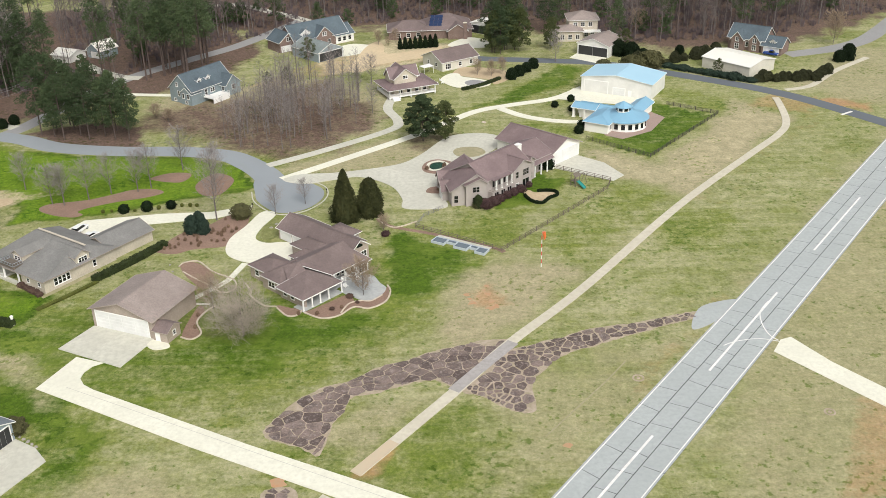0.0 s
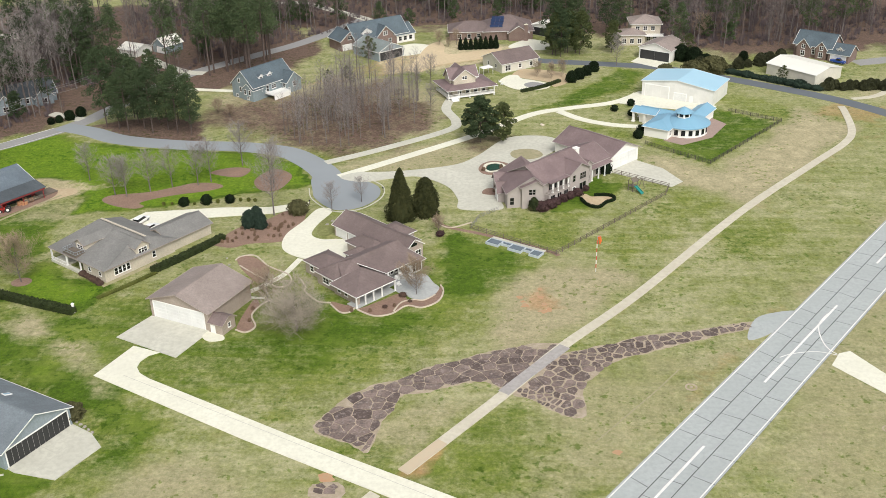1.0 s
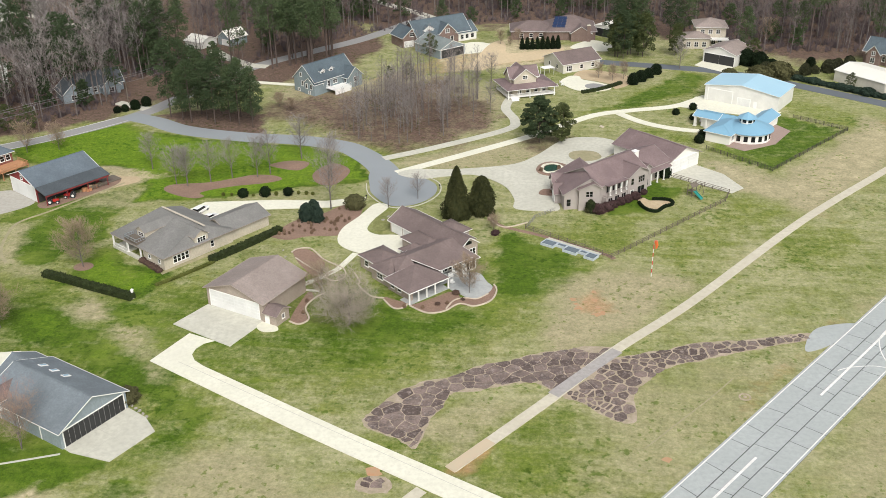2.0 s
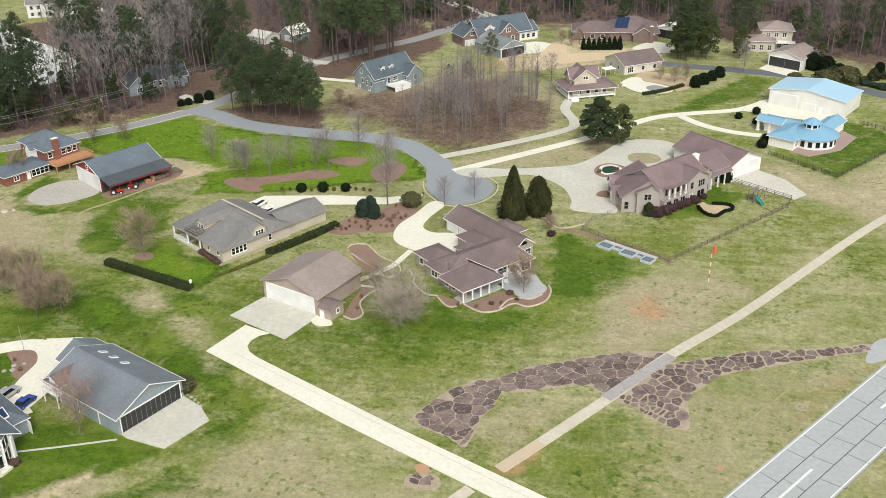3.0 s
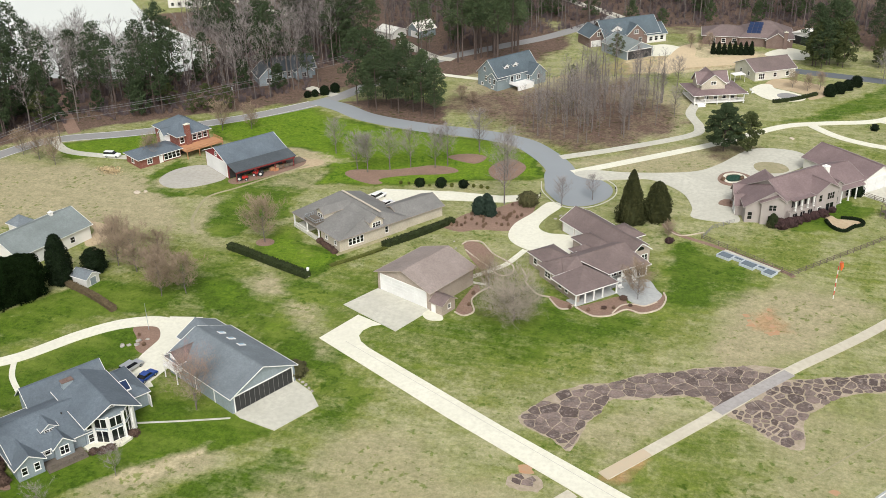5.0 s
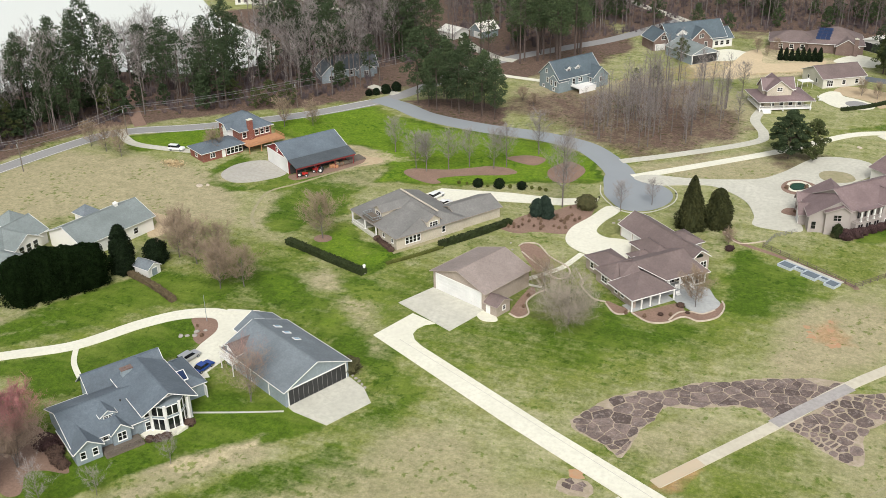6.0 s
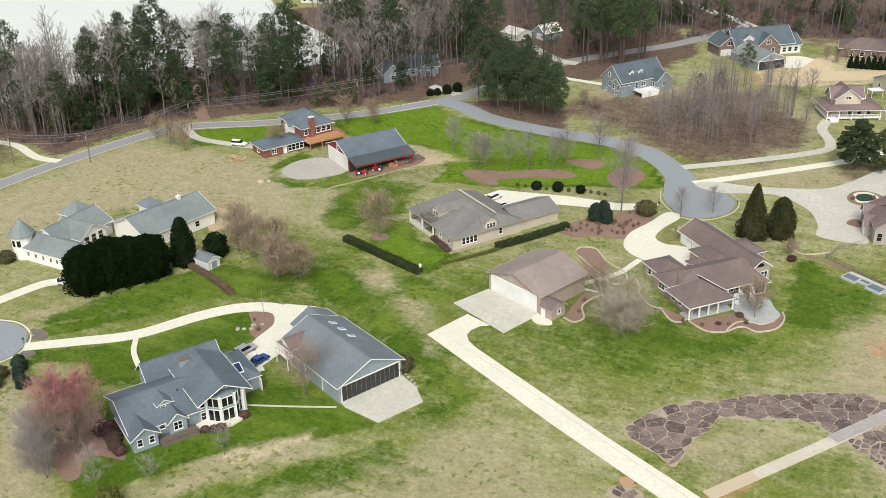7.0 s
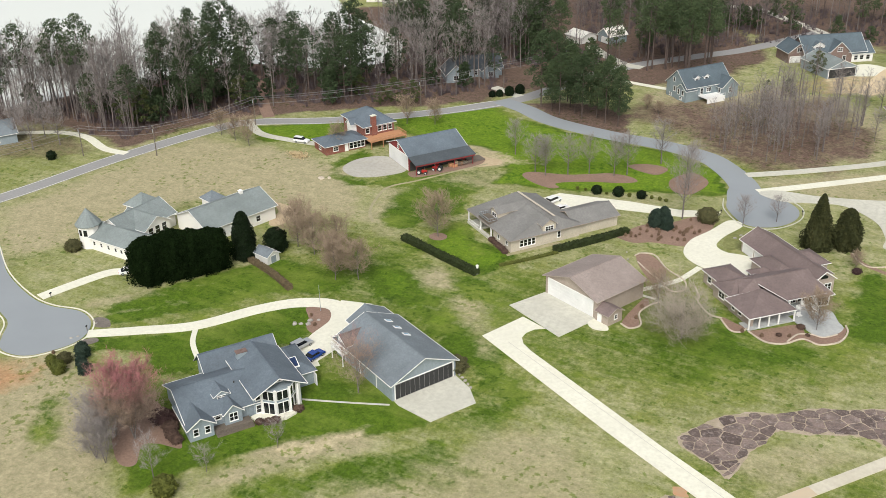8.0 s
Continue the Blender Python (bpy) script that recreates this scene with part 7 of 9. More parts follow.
def hedge(name, label, pts, width, height, mat, seed, leaf=0.22, per=60):
    """A clipped hedge along a line: dense core and a leafy skin."""
    g = np.random.default_rng(seed)
    ob = thing(name, label, "hedge")
    bm = bmesh.new()
    line = spline(pts, False, 6)
    strip(bm, pts, width * 0.86, height * 0.94, height, 6)
    part("foliage_core", bm, mat, ob)
    cs = []
    for p, q in zip(line, line[1:]):
        d = (q - p)
        n = int(d.length * per)
        side = Vector((-d.y, d.x)).normalized()
        for _ in range(n):
            c = p + d * g.random()
            w, z = g.uniform(-1, 1), g.random()
            if g.random() < 0.5:
                w = math.copysign(0.95 + 0.1 * g.random(), w)
            else:
                z = 0.95 + 0.1 * g.random()
            cs.append((c.x + side.x * w * width / 2, c.y + side.y * w * width / 2, max(0.1, z * height)))
    v, f = leaf_tris(np.array(cs), leaf, g)
    v[:, 2] = np.maximum(v[:, 2], 0.02)
    cr = new("crown", raw_mesh("crown", v, f, mat))
    cr.parent = ob


hedge("clipped_hedge", "low dark green clipped hedge across the lawn", [(-115.4, 189.4), (-108.5, 187.0), (-100, 183.8), (-90.8, 180.6)], 2.0, 1.4, HEDGE_GREEN, 11)
hedge("clipped_hedge", "low dark green hedge along the bungalow", [(-79.6, 199.6), (-73.5, 208), (-67.5, 217.6)], 1.9, 1.3, HEDGE_GREEN, 12)
hedge("low_border", "low olive border of uncut grass before the bungalow", [(-88.1, 187.1), (-83.6, 192.6), (-78.7, 199.4)], 1.1, 0.4, SHRUB_GREEN, 19, 0.16, 60)
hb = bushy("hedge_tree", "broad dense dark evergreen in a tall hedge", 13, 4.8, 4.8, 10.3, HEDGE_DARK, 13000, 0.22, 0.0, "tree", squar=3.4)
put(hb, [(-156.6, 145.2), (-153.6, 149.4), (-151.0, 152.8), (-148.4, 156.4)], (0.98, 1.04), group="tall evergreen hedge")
hedge("sandbox_hedge", "low dark border hedge round the sand", [(22.0, 242.2), (22.8, 239.4), (24.4, 237.2), (26.4, 236.9), (28.4, 239.8), (30.6, 241.6), (30.4, 243.9), (28.4, 244.7), (25.6, 244.6)], 0.7, 0.7, EVERGREEN, 14, 0.15)
SCRUB = plain("brown_green_juniper_leaves", (0.060, 0.062, 0.030), (0.026, 0.030, 0.016), 0.8, 0.0, 0.9, 0.2, 1.0, 0.0, spec=0.12)
sc = bushy("screen_shrub", "loose brown-green screen shrub by a hangar", 15, 1.9, 1.8, 3.4, SCRUB, 1500, 0.24, 0.45)
put(sc, [(111 + 2.3 * i, 335.8 + (i % 3) * 0.7 + max(0, i - 9) * 2.6) for i in range(13)] + [(84, 357), (88, 362, 1.2), (92, 364), (97, 366, 1.2), (101, 369), (80, 360, 1.3), (74, 361, 1.2), (106, 372)], (0.75, 1.25), group="screen shrubs")
ju = bushy("juniper_shrub", "low dark blue-green spreading juniper", 16, 2.4, 2.0, 1.9, CONIFER, 900, 0.26)
put(ju, [(84 + 2.5 * i, 355.4 - 2.0 * i) for i in range(11)], (0.8, 1.2), group="junipers beside a hangar")
ar = bushy("arborvitae", "dark pointed evergreen in a close row", 17, 1.2, 1.2, 5.0, EVERGREEN, 900, 0.22, 0.75)
put(ar, [(-15 + 2.0 * i, 389 + 0.25 * i) for i in range(8)], (0.9, 1.1), group="row of pointed evergreens")
hedge("boxwood_row", "low row of rounded shrubs", [(8, 334), (15, 338.6), (22, 346)], 1.2, 1.0, HEDGE_GREEN, 18, 0.2, 60)
hedge("log_row", "low brown clipped hedge row", [(-142.6, 163.0), (-133, 159.4), (-125, 155.4)], 1.5, 1.1, LOG_HEDGE, 20, 0.15, 90)

eb = bushy("evergreen_bush", "big dark evergreen bush beside a hangar", 27, 3.4, 3.2, 6.4, EVERGREEN, 2600, 0.32, 0.15)
put(eb, [(69, 373), (73, 369, 0.9), (76.5, 364, 0.8), (92, 372, 0.5), (100, 370, 0.6), (106, 373, 0.7), (-141, 306, 0.45), (-138.6, 309.6, 0.5), (-143.5, 303.4, 0.4), (-145.6, 301.8, 0.35)])

# rounded shrubs
b0 = bushy("round_shrub", "clipped round dark green shrub", 21, 1.3, 1.3, 2.3, EVERGREEN, 700, 0.18)
put(b0, [(-238.5, 189.9, 1.2), (-83, 237.4), (-77.2, 238.4), (-71.2, 239.6), (38, 314), (44, 319.5), (43, 309.6), (44.2, 294), (42.6, 288.6), (30, 260.6, 1.4)], (0.9, 1.1))
b1 = bushy("cone_shrub", "dark green cone-shaped evergreen in a row", 22, 2.0, 2.0, 3.8, EVERGREEN, 1200, 0.24, 0.3)
put(b1, [(26, 346), (29, 350), (32, 354.5), (35, 359), (148, 358, 1.1), (154, 365, 1.2), (152, 359, 1.0)], (0.9, 1.1), group="row of evergreens")
b2 = bushy("loose_shrub", "loose grey-green shrub in the mulch bed", 23, 2.4, 2.2, 5.2, CONIFER, 1500, 0.26, 0.4)
put(b2, [(-62.4, 224.4, 1.0), (-59.6, 224.0, 0.75), (-61.0, 226.6, 0.8)])
b3 = bushy("brown_shrub", "brown-leaved shrub in the mulch bed", 24, 2.6, 2.6, 3.6, SHRUB_OLIVE, 1300, 0.26)
put(b3, [(-51.5, 232.6, 1.1), (-147.4, 110.8, 0.6), (-184.6, 148, 0.8), (-76.6, 143.6, 0.8), (8.8, 235.2, 0.4), (70, 350, 1.8), (78, 356, 1.9), (60, 352, 1.2)])
b4 = bushy("purple_shrub", "purple-brown shrub at the house corner", 25, 2.3, 1.8, 2.2, SHRUB_RED, 900, 0.2)
put(b4, [(11.4, 235.6, 1.0), (13.6, 237.0, 0.9), (15.2, 239.0, 0.85), (17.2, 241.4, 0.8), (19.2, 243.2, 0.75), (21.2, 245.2, 0.7), (23.6, 248.4, 0.65), (-14, 220, 0.5), (-116, 104.6, 1.2), (-114, 107, 1.0)])
b6 = bushy("twiggy_shrub", "low reddish-brown twiggy shrub against the house", 28, 0.95, 0.85, 0.95, SHRUB_TWIG, 420, 0.14)
put(b6, [(-113.0, 103.4, 1.6), (-114.8, 104.4, 1.4), (-111.2, 101.8, 1.3), (-109.6, 101.2, 1.1), (-95.5, 198.2), (-94.4, 197.3, 0.8), (-93.3, 196.5), (-92.2, 195.6, 0.9), (-91.1, 194.8), (-89.8, 193.6, 0.9), (-100.1, 112.2), (-98.7, 112.9, 1.1), (-97.9, 114.0, 0.9), (-96.2, 118.6), (-20.6, 189.4, 0.9), (-18.8, 187.0, 0.6), (-24, 184.4, 0.6)])
b5 = bushy("bed_shrub", "small low brown shrub in mulch", 26, 0.36, 0.36, 0.75, DRY_HEDGE, 120, 0.15, 0.3)
put(b5, [(float(x), float(y)) for x, y in zip(rng.uniform(-72, -49, 130), rng.uniform(203, 236, 130)) if depth_in(np.array([x]), np.array([y]), [(-69.9, 214.6), (-65.4, 223.5), (-58.6, 229.2), (-50.4, 236.6), (-49.4, 226), (-53.4, 215.9), (-60.1, 214.9), (-64.5, 212.6)])[0] > 0.4] + [(-31, 182.6), (-27, 182.6), (-22, 185), (-52, 178), (-52.4, 183), (-114, 148), (-111, 145, 1.3), (-152, 112), (-147, 116), (-4, 262, 1.5), (1, 264, 1.6), (-1, 247, 1.2)])

# pines
P = [pine_tree("pine_tree", "tall loblolly pine with a bare lower trunk", 40 + i, hh, first=ff, width=ww, clumps=44 if hh > 26 else 62, leaves=60 if hh > 26 else 92, leaf=0.28, tuft=1.15) for i, (hh, ff, ww) in enumerate(((22.5, 0.28, 0.165), (27, 0.5, 0.13), (20.5, 0.2, 0.18)))]
group_a = [(-126, 299), (-121, 296.5), (-117, 293.5), (-113, 297), (-109, 293), (-105, 296), (-101, 293), (-98, 298), (-103, 301), (-110, 303), (-117, 303), (-123, 304), (-96, 291, 0.8), (-120, 308)]
put(P[0], group_a[::2] + [(-147.5, 349, 1.25), (-152, 344, 1.1), (21, 381), (26, 384, 1.0), (44, 408), (70, 386, 0.9)])
put(P[2], group_a[1::2] + [(30, 384), (24, 378, 0.8), (50, 412, 0.9), (-50, 416, 0.6)])
put(P[1], [(float(x), float(y)) for x, y in zip(rng.uniform(-108, -82, 26), rng.uniform(354, 384, 26))] + [(-156, 366, 1.0), (-149, 372), (-160, 374)])
big = pine_tree("spreading_pine", "broad full-crowned pine standing alone", 51, 15.4, first=0.16, width=0.31, clumps=150, leaves=330, leaf=0.19, tuft=1.0)
put(big, [(-5.2, 285.0)], (1, 1))
mate = pine_tree("spreading_pine", "olive-green pine beside a darker one", 53, 13.0, NEEDLE_OLIVE, first=0.12, width=0.26, clumps=64, leaves=120, leaf=0.27, tuft=1.15)
put(mate, [(1.6, 285.5), (22, 380, 1.25), (27, 384, 1.35), (31.5, 381.5, 1.2), (24, 387, 1.3), (44, 384, 0.9)], (1, 1))
small = pine_tree("young_pine", "small bushy young pine tree", 52, 9.0, NEEDLE_OLIVE, first=0.1, width=0.3, clumps=40, leaves=70, leaf=0.22, tuft=1.1)
put(small, [(-176, 277, 0.9), (-172, 280, 1.1), (-166, 282, 0.9), (-187, 281, 1.0), (-217, 253, 1.2), (-239, 222, 1.1), (-234, 225, 1.3), (-241, 228, 1.2), (-50, 376, 1.0), (-55, 350, 0.6), (-61, 345, 0.6), (72, 376, 1.2), (100, 346, 0.7), (-52.5, 345, 0.5)])

# bare trees on the lawns
T = [
    bare_tree("bare_tree", "leafless grey-brown young tree on the lawn", 60, 12.8, 4.5, TWIG_PALE, first=0.24, limbs=34, subs=7, twigs=7, fine=3, rise=0.9, twig_w=0.020, stout=0.015),
    bare_tree("bare_tree", "tall pale leafless tree with a wide crown", 61, 15, 5.0, TWIG_PALE, BARK, first=0.22, limbs=38, subs=8, twigs=7, fine=2, rise=1.1, twig_w=0.018),
    bare_tree("bare_tree", "rounded tan leafless tree with fine twigs", 62, 9.5, 4.6, TWIG_TAN, BARK, first=0.12, limbs=40, subs=9, twigs=8, fine=3, rise=0.85, twig_w=0.026),
]
put(T[0], [(-261, 196.4), (-250, 193, 1.2), (-267, 206, 1.2), (-256, 203), (-272, 196, 1.1), (-246, 200, 0.9), (-104, 244, 0.8), (-102, 247, 0.8), (-95, 246.4, 0.95), (-90, 250, 0.8), (-83, 251), (-80, 253.5), (-74, 266), (-115, 254.4, 0.8), (-100.5, 243, 0.8), (-36, 240, 0.6), (-43, 234, 0.6), (44, 366, 0.8), (-24, 344, 0.9), (-48, 300, 0.6)])
put(T[1], [(-57.7, 231.5, 1.05), (-61.5, 250, 0.9), (-32, 309, 1.05), (-22, 312, 0.7), (-234.8, 287.6, 1.35), (-223.8, 280.4, 1.4), (-228.4, 292.4, 1.5), (-218.9, 284.7, 1.3), (-221.9, 295.2, 1.45), (-209.4, 280.5, 1.25), (-213.2, 292.4, 1.5), (-204.2, 284.8, 1.3), (-237.9, 297.1, 1.5), (-231.7, 299.9, 1.5), (-235.9, 282.8, 1.35)])
put(T[2], [(-93, 312, 0.5), (-88, 308, 0.45), (-108.5, 194.5, 1.25), (-136.4, 174.2, 1.0), (-130.4, 172.6, 1.15), (-126.4, 176.6, 0.9), (-118.6, 164.0, 1.1), (-114.0, 166.6, 0.95), (-122.0, 168.6, 0.95), (-141.0, 181.0, 0.9), (-49.5, 185.5, 0.85), (-17.6, 190.2, 0.8), (-166, 236, 0.8), (-14.6, 222.6, 0.5)])
S = bare_tree("small_tree", "small pale grey leafless tree with a clear trunk", 76, 6.6, 2.7, TWIG_PALE, BARK, first=0.24, limbs=26, subs=6, twigs=6, fine=2, rise=1.0, twig_w=0.014)
put(S, [(-106.2, 91.7, 1.15), (-99.6, 97.2, 1.0), (-92.9, 108.0, 0.8)])
V = bare_tree("vase_tree", "low rounded leafless tree by the road", 70, 8.8, 4.0, TWIG_TAN, first=0.14, limbs=36, subs=8, twigs=7, fine=2, rise=1.0, twig_w=0.034)
put(V, [(-206.1, 229.4), (-198.7, 227.2), (-191.5, 225.0), (-158, 264, 0.95), (-149.5, 267.4, 0.95), (154, 381, 1.4), (82, 404, 1.2), (-24, 396, 0.6), (-20, 393.6, 0.5), (-17, 397, 0.55), (14, 352, 0.7), (19, 349.5, 0.6), (23, 352, 0.6)])
R = bare_tree("red_bud_tree", "large round-crowned tree flushed with reddish buds", 71, 15.8, 5.0, TWIG_RED, first=0.16, limbs=120, subs=10, twigs=9, fine=4, rise=0.7, stems=5, twig_w=0.021)
R2 = bare_tree("red_bud_tree", "slender open tree with reddish buds by the hangar", 72, 10.5, 5.4, TWIG_RED, first=0.2, limbs=36, subs=7, twigs=6, fine=3, rise=0.9, stems=2, twig_w=0.014)
put(R2, [(-89.5, 128.4), (-92.2, 132.2, 0.8)], (1, 1))
W = bare_tree("brown_tree", "grey leafless multi-stemmed tree in rough grass", 73, 9.5, 4.0, TWIG_PALE, first=0.1, limbs=54, subs=8, twigs=8, fine=3, rise=1.0, stems=3, twig_w=0.016)
put(W, [(-118.9, 91.4, 1.0), (-116.6, 91.2, 0.85), (-122.8, 95.4, 1.05), (-120.4, 97.4, 0.9)], (1, 1))
put(bushy("cypress_tree", "small dark green conifer at a house corner", 29, 1.3, 1.3, 3.8, HEDGE_GREEN, 1200, 0.2, 0.4, "tree"), [(9.4, 235.4)], (1, 1))
blue = bushy("blue_conifer", "small dark blue-green rounded conifer", 74, 1.5, 1.5, 2.9, CONIFER, 900, 0.2, 0.35)
put(blue, [(-146.0, 114.2, 0.95), (-143.8, 111.6, 0.72), (-140.8, 109.8, 0.95)])
eggs = bushy("egg_shrub", "clipped olive-green round shrub on the lawn", 75, 1.5, 1.4, 3.0, SHRUB_GREEN, 1100, 0.18)
put(eggs, [(-88.6, 237.6, 0.3), (-86.4, 237.9, 0.28), (-80.4, 238.0, 0.3), (-74.4, 239.2, 0.32), (-68.6, 240.4, 0.3), (-66.4, 240.4, 0.34), (-64.6, 240.2, 0.3), (-101.7, 89.6, 1.2), (-145.4, 107.4, 0.9), (-148.6, 108.6, 0.75)])
put(R, [(-116.8, 98.4, 1.12)], (1, 1))
Q = bare_tree("bare_tree", "round pale grey leafless tree beside the garage", 78, 11.6, 6.6, TWIG_WHITE, BARK, first=0.05, limbs=100, subs=10, twigs=8, fine=3, rise=0.5, stems=2, twig_w=0.016)
put(Q, [(-41.2, 174.4, 1.0)], (1, 1))

# bare grove on the slope and woods behind
G = [bare_tree("grove_tree", "slender leafless tree in a grove", 80 + i, 16.5, 3.0, TWIG_PALE, first=0.3, limbs=22, subs=5, twigs=6, rise=1.05, twig_w=0.026, stout=0.011) for i in range(3)]
spots = []
grove = [(-66, 282), (-50, 278), (-38, 280), (-26, 304), (-27, 328), (-40, 350), (-52, 352), (-58, 326), (-68, 300)]
while len(spots) < 112:
    x, y = rng.uniform(-70, -20), rng.uniform(276, 354)
    if depth_in(np.array([x]), np.array([y]), grove)[0] > 0:
        spots.append((float(x), float(y), float(rng.uniform(0.65, 1.05))))
put(G[0], spots[:37])
put(G[1], spots[37:74])
put(G[2], spots[74:])


def merged(name, label, shapes, spots, mats):
    """Many far trees as one mesh: wood and crowns."""
    vs, fs, ms, base = [], [], [], 0
    for x, y, s, k in spots:
        (wv, wf), (lv, lf) = shapes[k]
        a = rng.uniform(0, 6.283)
        c, sn = math.cos(a) * s, math.sin(a) * s
        rot = np.array([[c, -sn, 0], [sn, c, 0], [0, 0, s * rng.uniform(0.9, 1.12)]])
        for v, f, mi in ((wv, wf, 2 * (k >= len(shapes) // 2)), (lv, lf, 1 + 2 * (k >= len(shapes) // 2))):
            vs.append(v @ rot.T + (x, y, 0))
            fs.append(f + base)
            ms.append(np.full(len(f), mi))
            base += len(v)
    me = bpy.data.meshes.new(name)
    me.from_pydata(np.concatenate(vs).tolist(), [], np.concatenate(fs).tolist())
    for m in mats:
        me.materials.append(m)
    me.polygons.foreach_set("material_index", np.concatenate(ms).astype(np.int32))
    tagged(new(name, me), label, "woods", kind="stuff")


def raw(bm):
    bmesh.ops.triangulate(bm, faces=bm.faces)
    bm.verts.index_update()
    v = np.array([tuple(x.co) for x in bm.verts])
    f = np.array([[w.index for w in g.verts] for g in bm.faces])
    bm.free()
    return v, f


def far_shapes():
    out = []
    for i in range(3):
        bm, tv = crown_shape(90 + i, 25 + i, 4.6 + 0.6 * i, first=0.34, limbs=20, subs=6, twigs=6, rise=1.2, twig_w=0.042, stout=0.0085)
        out.append((raw(bm), (tv, np.arange(len(tv)).reshape(-1, 3))))
    bm, tv = crown_shape(93, 17, 2.6, first=0.3, limbs=14, subs=4, twigs=6, rise=1.5, twig_w=0.036, stout=0.007)
    out.append((raw(bm), (tv, np.arange(len(tv)).reshape(-1, 3))))
    for i, (hh, ff, ww) in enumerate(((29, 0.55, 0.16), (26, 0.4, 0.17), (22, 0.3, 0.19), (10, 0.1, 0.28))):
        bm, leaves_ = pine_shape(95 + i, hh, ff, ww, 42, 52, 0.36, 1.2)
        out.append((raw(bm), leaves_))
    return out


def scatter(poly, n, pine, avoid=(), low=1.0):
    px = np.array([p[0] for p in poly])
    py = np.array([p[1] for p in poly])
    out = []
    while len(out) < n:
        x, y = rng.uniform(px.min(), px.max()), rng.uniform(py.min(), py.max())
        X, Y = np.array([x]), np.array([y])
        if math.hypot(x, y) > 485 or depth_in(X, Y, poly)[0] < 0 or depth_in(X, Y, SHORE)[0] > -3 or any(math.hypot(x - a, y - b) < c for a, b, c in avoid):
            continue
        k = int(rng.choice(4, p=(0.19, 0.19, 0.19, 0.43))) + (4 if rng.random() < (pine(x, y) if callable(pine) else pine) else 0)
        out.append((x, y, float(rng.uniform(0.75, 1.15)), k))
    return out


def lake_pines(x, y):
    """Pines crowd two stretches of the lake shore and are few elsewhere."""
    near = min(math.hypot(x + 238, y - 262) / 26, math.hypot(x + 204, y - 281) / 19)
    return 0.62 if near < 1 else (0.06 if x < -250 else 0.14)


FAR = far_shapes()
clear = [(-254, 212, 7), (-238, 208, 6), (-268, 200, 10), (-262, 188, 16), (-206, 256, 4), (-212, 263, 4), (-220, 271, 4), (-228, 278, 4), (-236, 287, 5), (-244, 297, 6), (-162, 318, 5), (-150, 324, 5), (-140, 312, 7), (-150, 332, 7), (-252, 414, 14), (-230, 424, 8), (-148, 384, 14), (-134, 384, 14), (-128, 372, 9), (-246, 402, 16)]
woods = [(-420, 140), (-300, 190), (-264, 222), (-233, 204), (-224, 238), (-196, 266), (-160, 294), (-147, 312), (-146, 350), (-170, 400), (-240, 420)]
merged("lake_woods", "tall pines and leafless trees along the lake", FAR, scatter(woods, 490, lake_pines, clear), (BARK, TWIG_PALE, PINE_BARK, NEEDLE))
merged("shore_woods", "close leafless trees by the lake drive", FAR, scatter([(-330, 190), (-300, 205), (-268, 226), (-240, 240), (-232, 214), (-262, 219), (-285, 205), (-300, 180)], 180, 0.1, clear), (BARK, TWIG_PALE, PINE_BARK, NEEDLE))
merged("north_woods", "leafless winter woods with a few pines", FAR, scatter([(-150, 400), (-150, 345), (-120, 350), (-104, 386), (-74, 414), (-30, 430), (30, 440), (60, 414), (60, 520), (-200, 520)], 290, 0.16, clear + [(-70, 450, 14), (-52, 428, 12), (-40, 410, 10)]), (BARK, TWIG, PINE_BARK, NEEDLE))
merged("corner_woods", "dense grey leafless woods by the lake head", FAR, scatter([(-195, 392), (-168, 346), (-150, 338), (-146, 366), (-112, 398), (-104, 430), (-112, 478), (-195, 478)], 95, 0.22, clear), (BARK, TWIG, PINE_BARK, NEEDLE))
merged("east_woods", "dense leafless winter woods", FAR, scatter([(62, 412), (72, 388), (110, 392), (140, 400), (210, 440), (240, 540), (60, 520)], 230, 0.12, [(150, 390, 10)]), (BARK, TWIG, PINE_BARK, NEEDLE))


def brush(name, label, poly, n, seed, mat, avoid=()):
    """Low leafless undergrowth: thin upright stems in clumps."""
    g = np.random.default_rng(seed)
    px, py = [p[0] for p in poly], [p[1] for p in poly]
    x, y = g.uniform(min(px), max(px), 6 * n), g.uniform(min(py), max(py), 6 * n)
    ok = (np.hypot(x, y) < 485) & (depth_in(x, y, poly) > 0) & (depth_in(x, y, SHORE) < -2)
    for ax, ay, ar in avoid:
        ok &= np.hypot(x - ax, y - ay) > ar
    x, y = x[ok][:n], y[ok][:n]
    k = 34
    r = g.uniform(0.5, 1.6, len(x))
    h = g.uniform(1.6, 4.2, len(x))
    ang = g.uniform(0, 6.283, (len(x), k))
    b = np.stack([x[:, None] + np.cos(ang) * r[:, None] * 0.5, y[:, None] + np.sin(ang) * r[:, None] * 0.5, np.zeros_like(ang)], -1)
    t = b + np.stack([np.cos(ang) * r[:, None] * g.uniform(0.2, 1.2, ang.shape), np.sin(ang) * r[:, None] * g.uniform(0.2, 1.2, ang.shape), h[:, None] * g.uniform(0.4, 1.0, ang.shape)], -1)
    o = np.stack([-np.sin(ang), np.cos(ang), 0 * ang], -1) * 0.045
    v = np.stack([b + o, b - o, t], 2).reshape(-1, 3)
    tagged(new(name, raw_mesh(name, v, np.arange(len(v)).reshape(-1, 3), mat)), label, "undergrowth", kind="stuff")


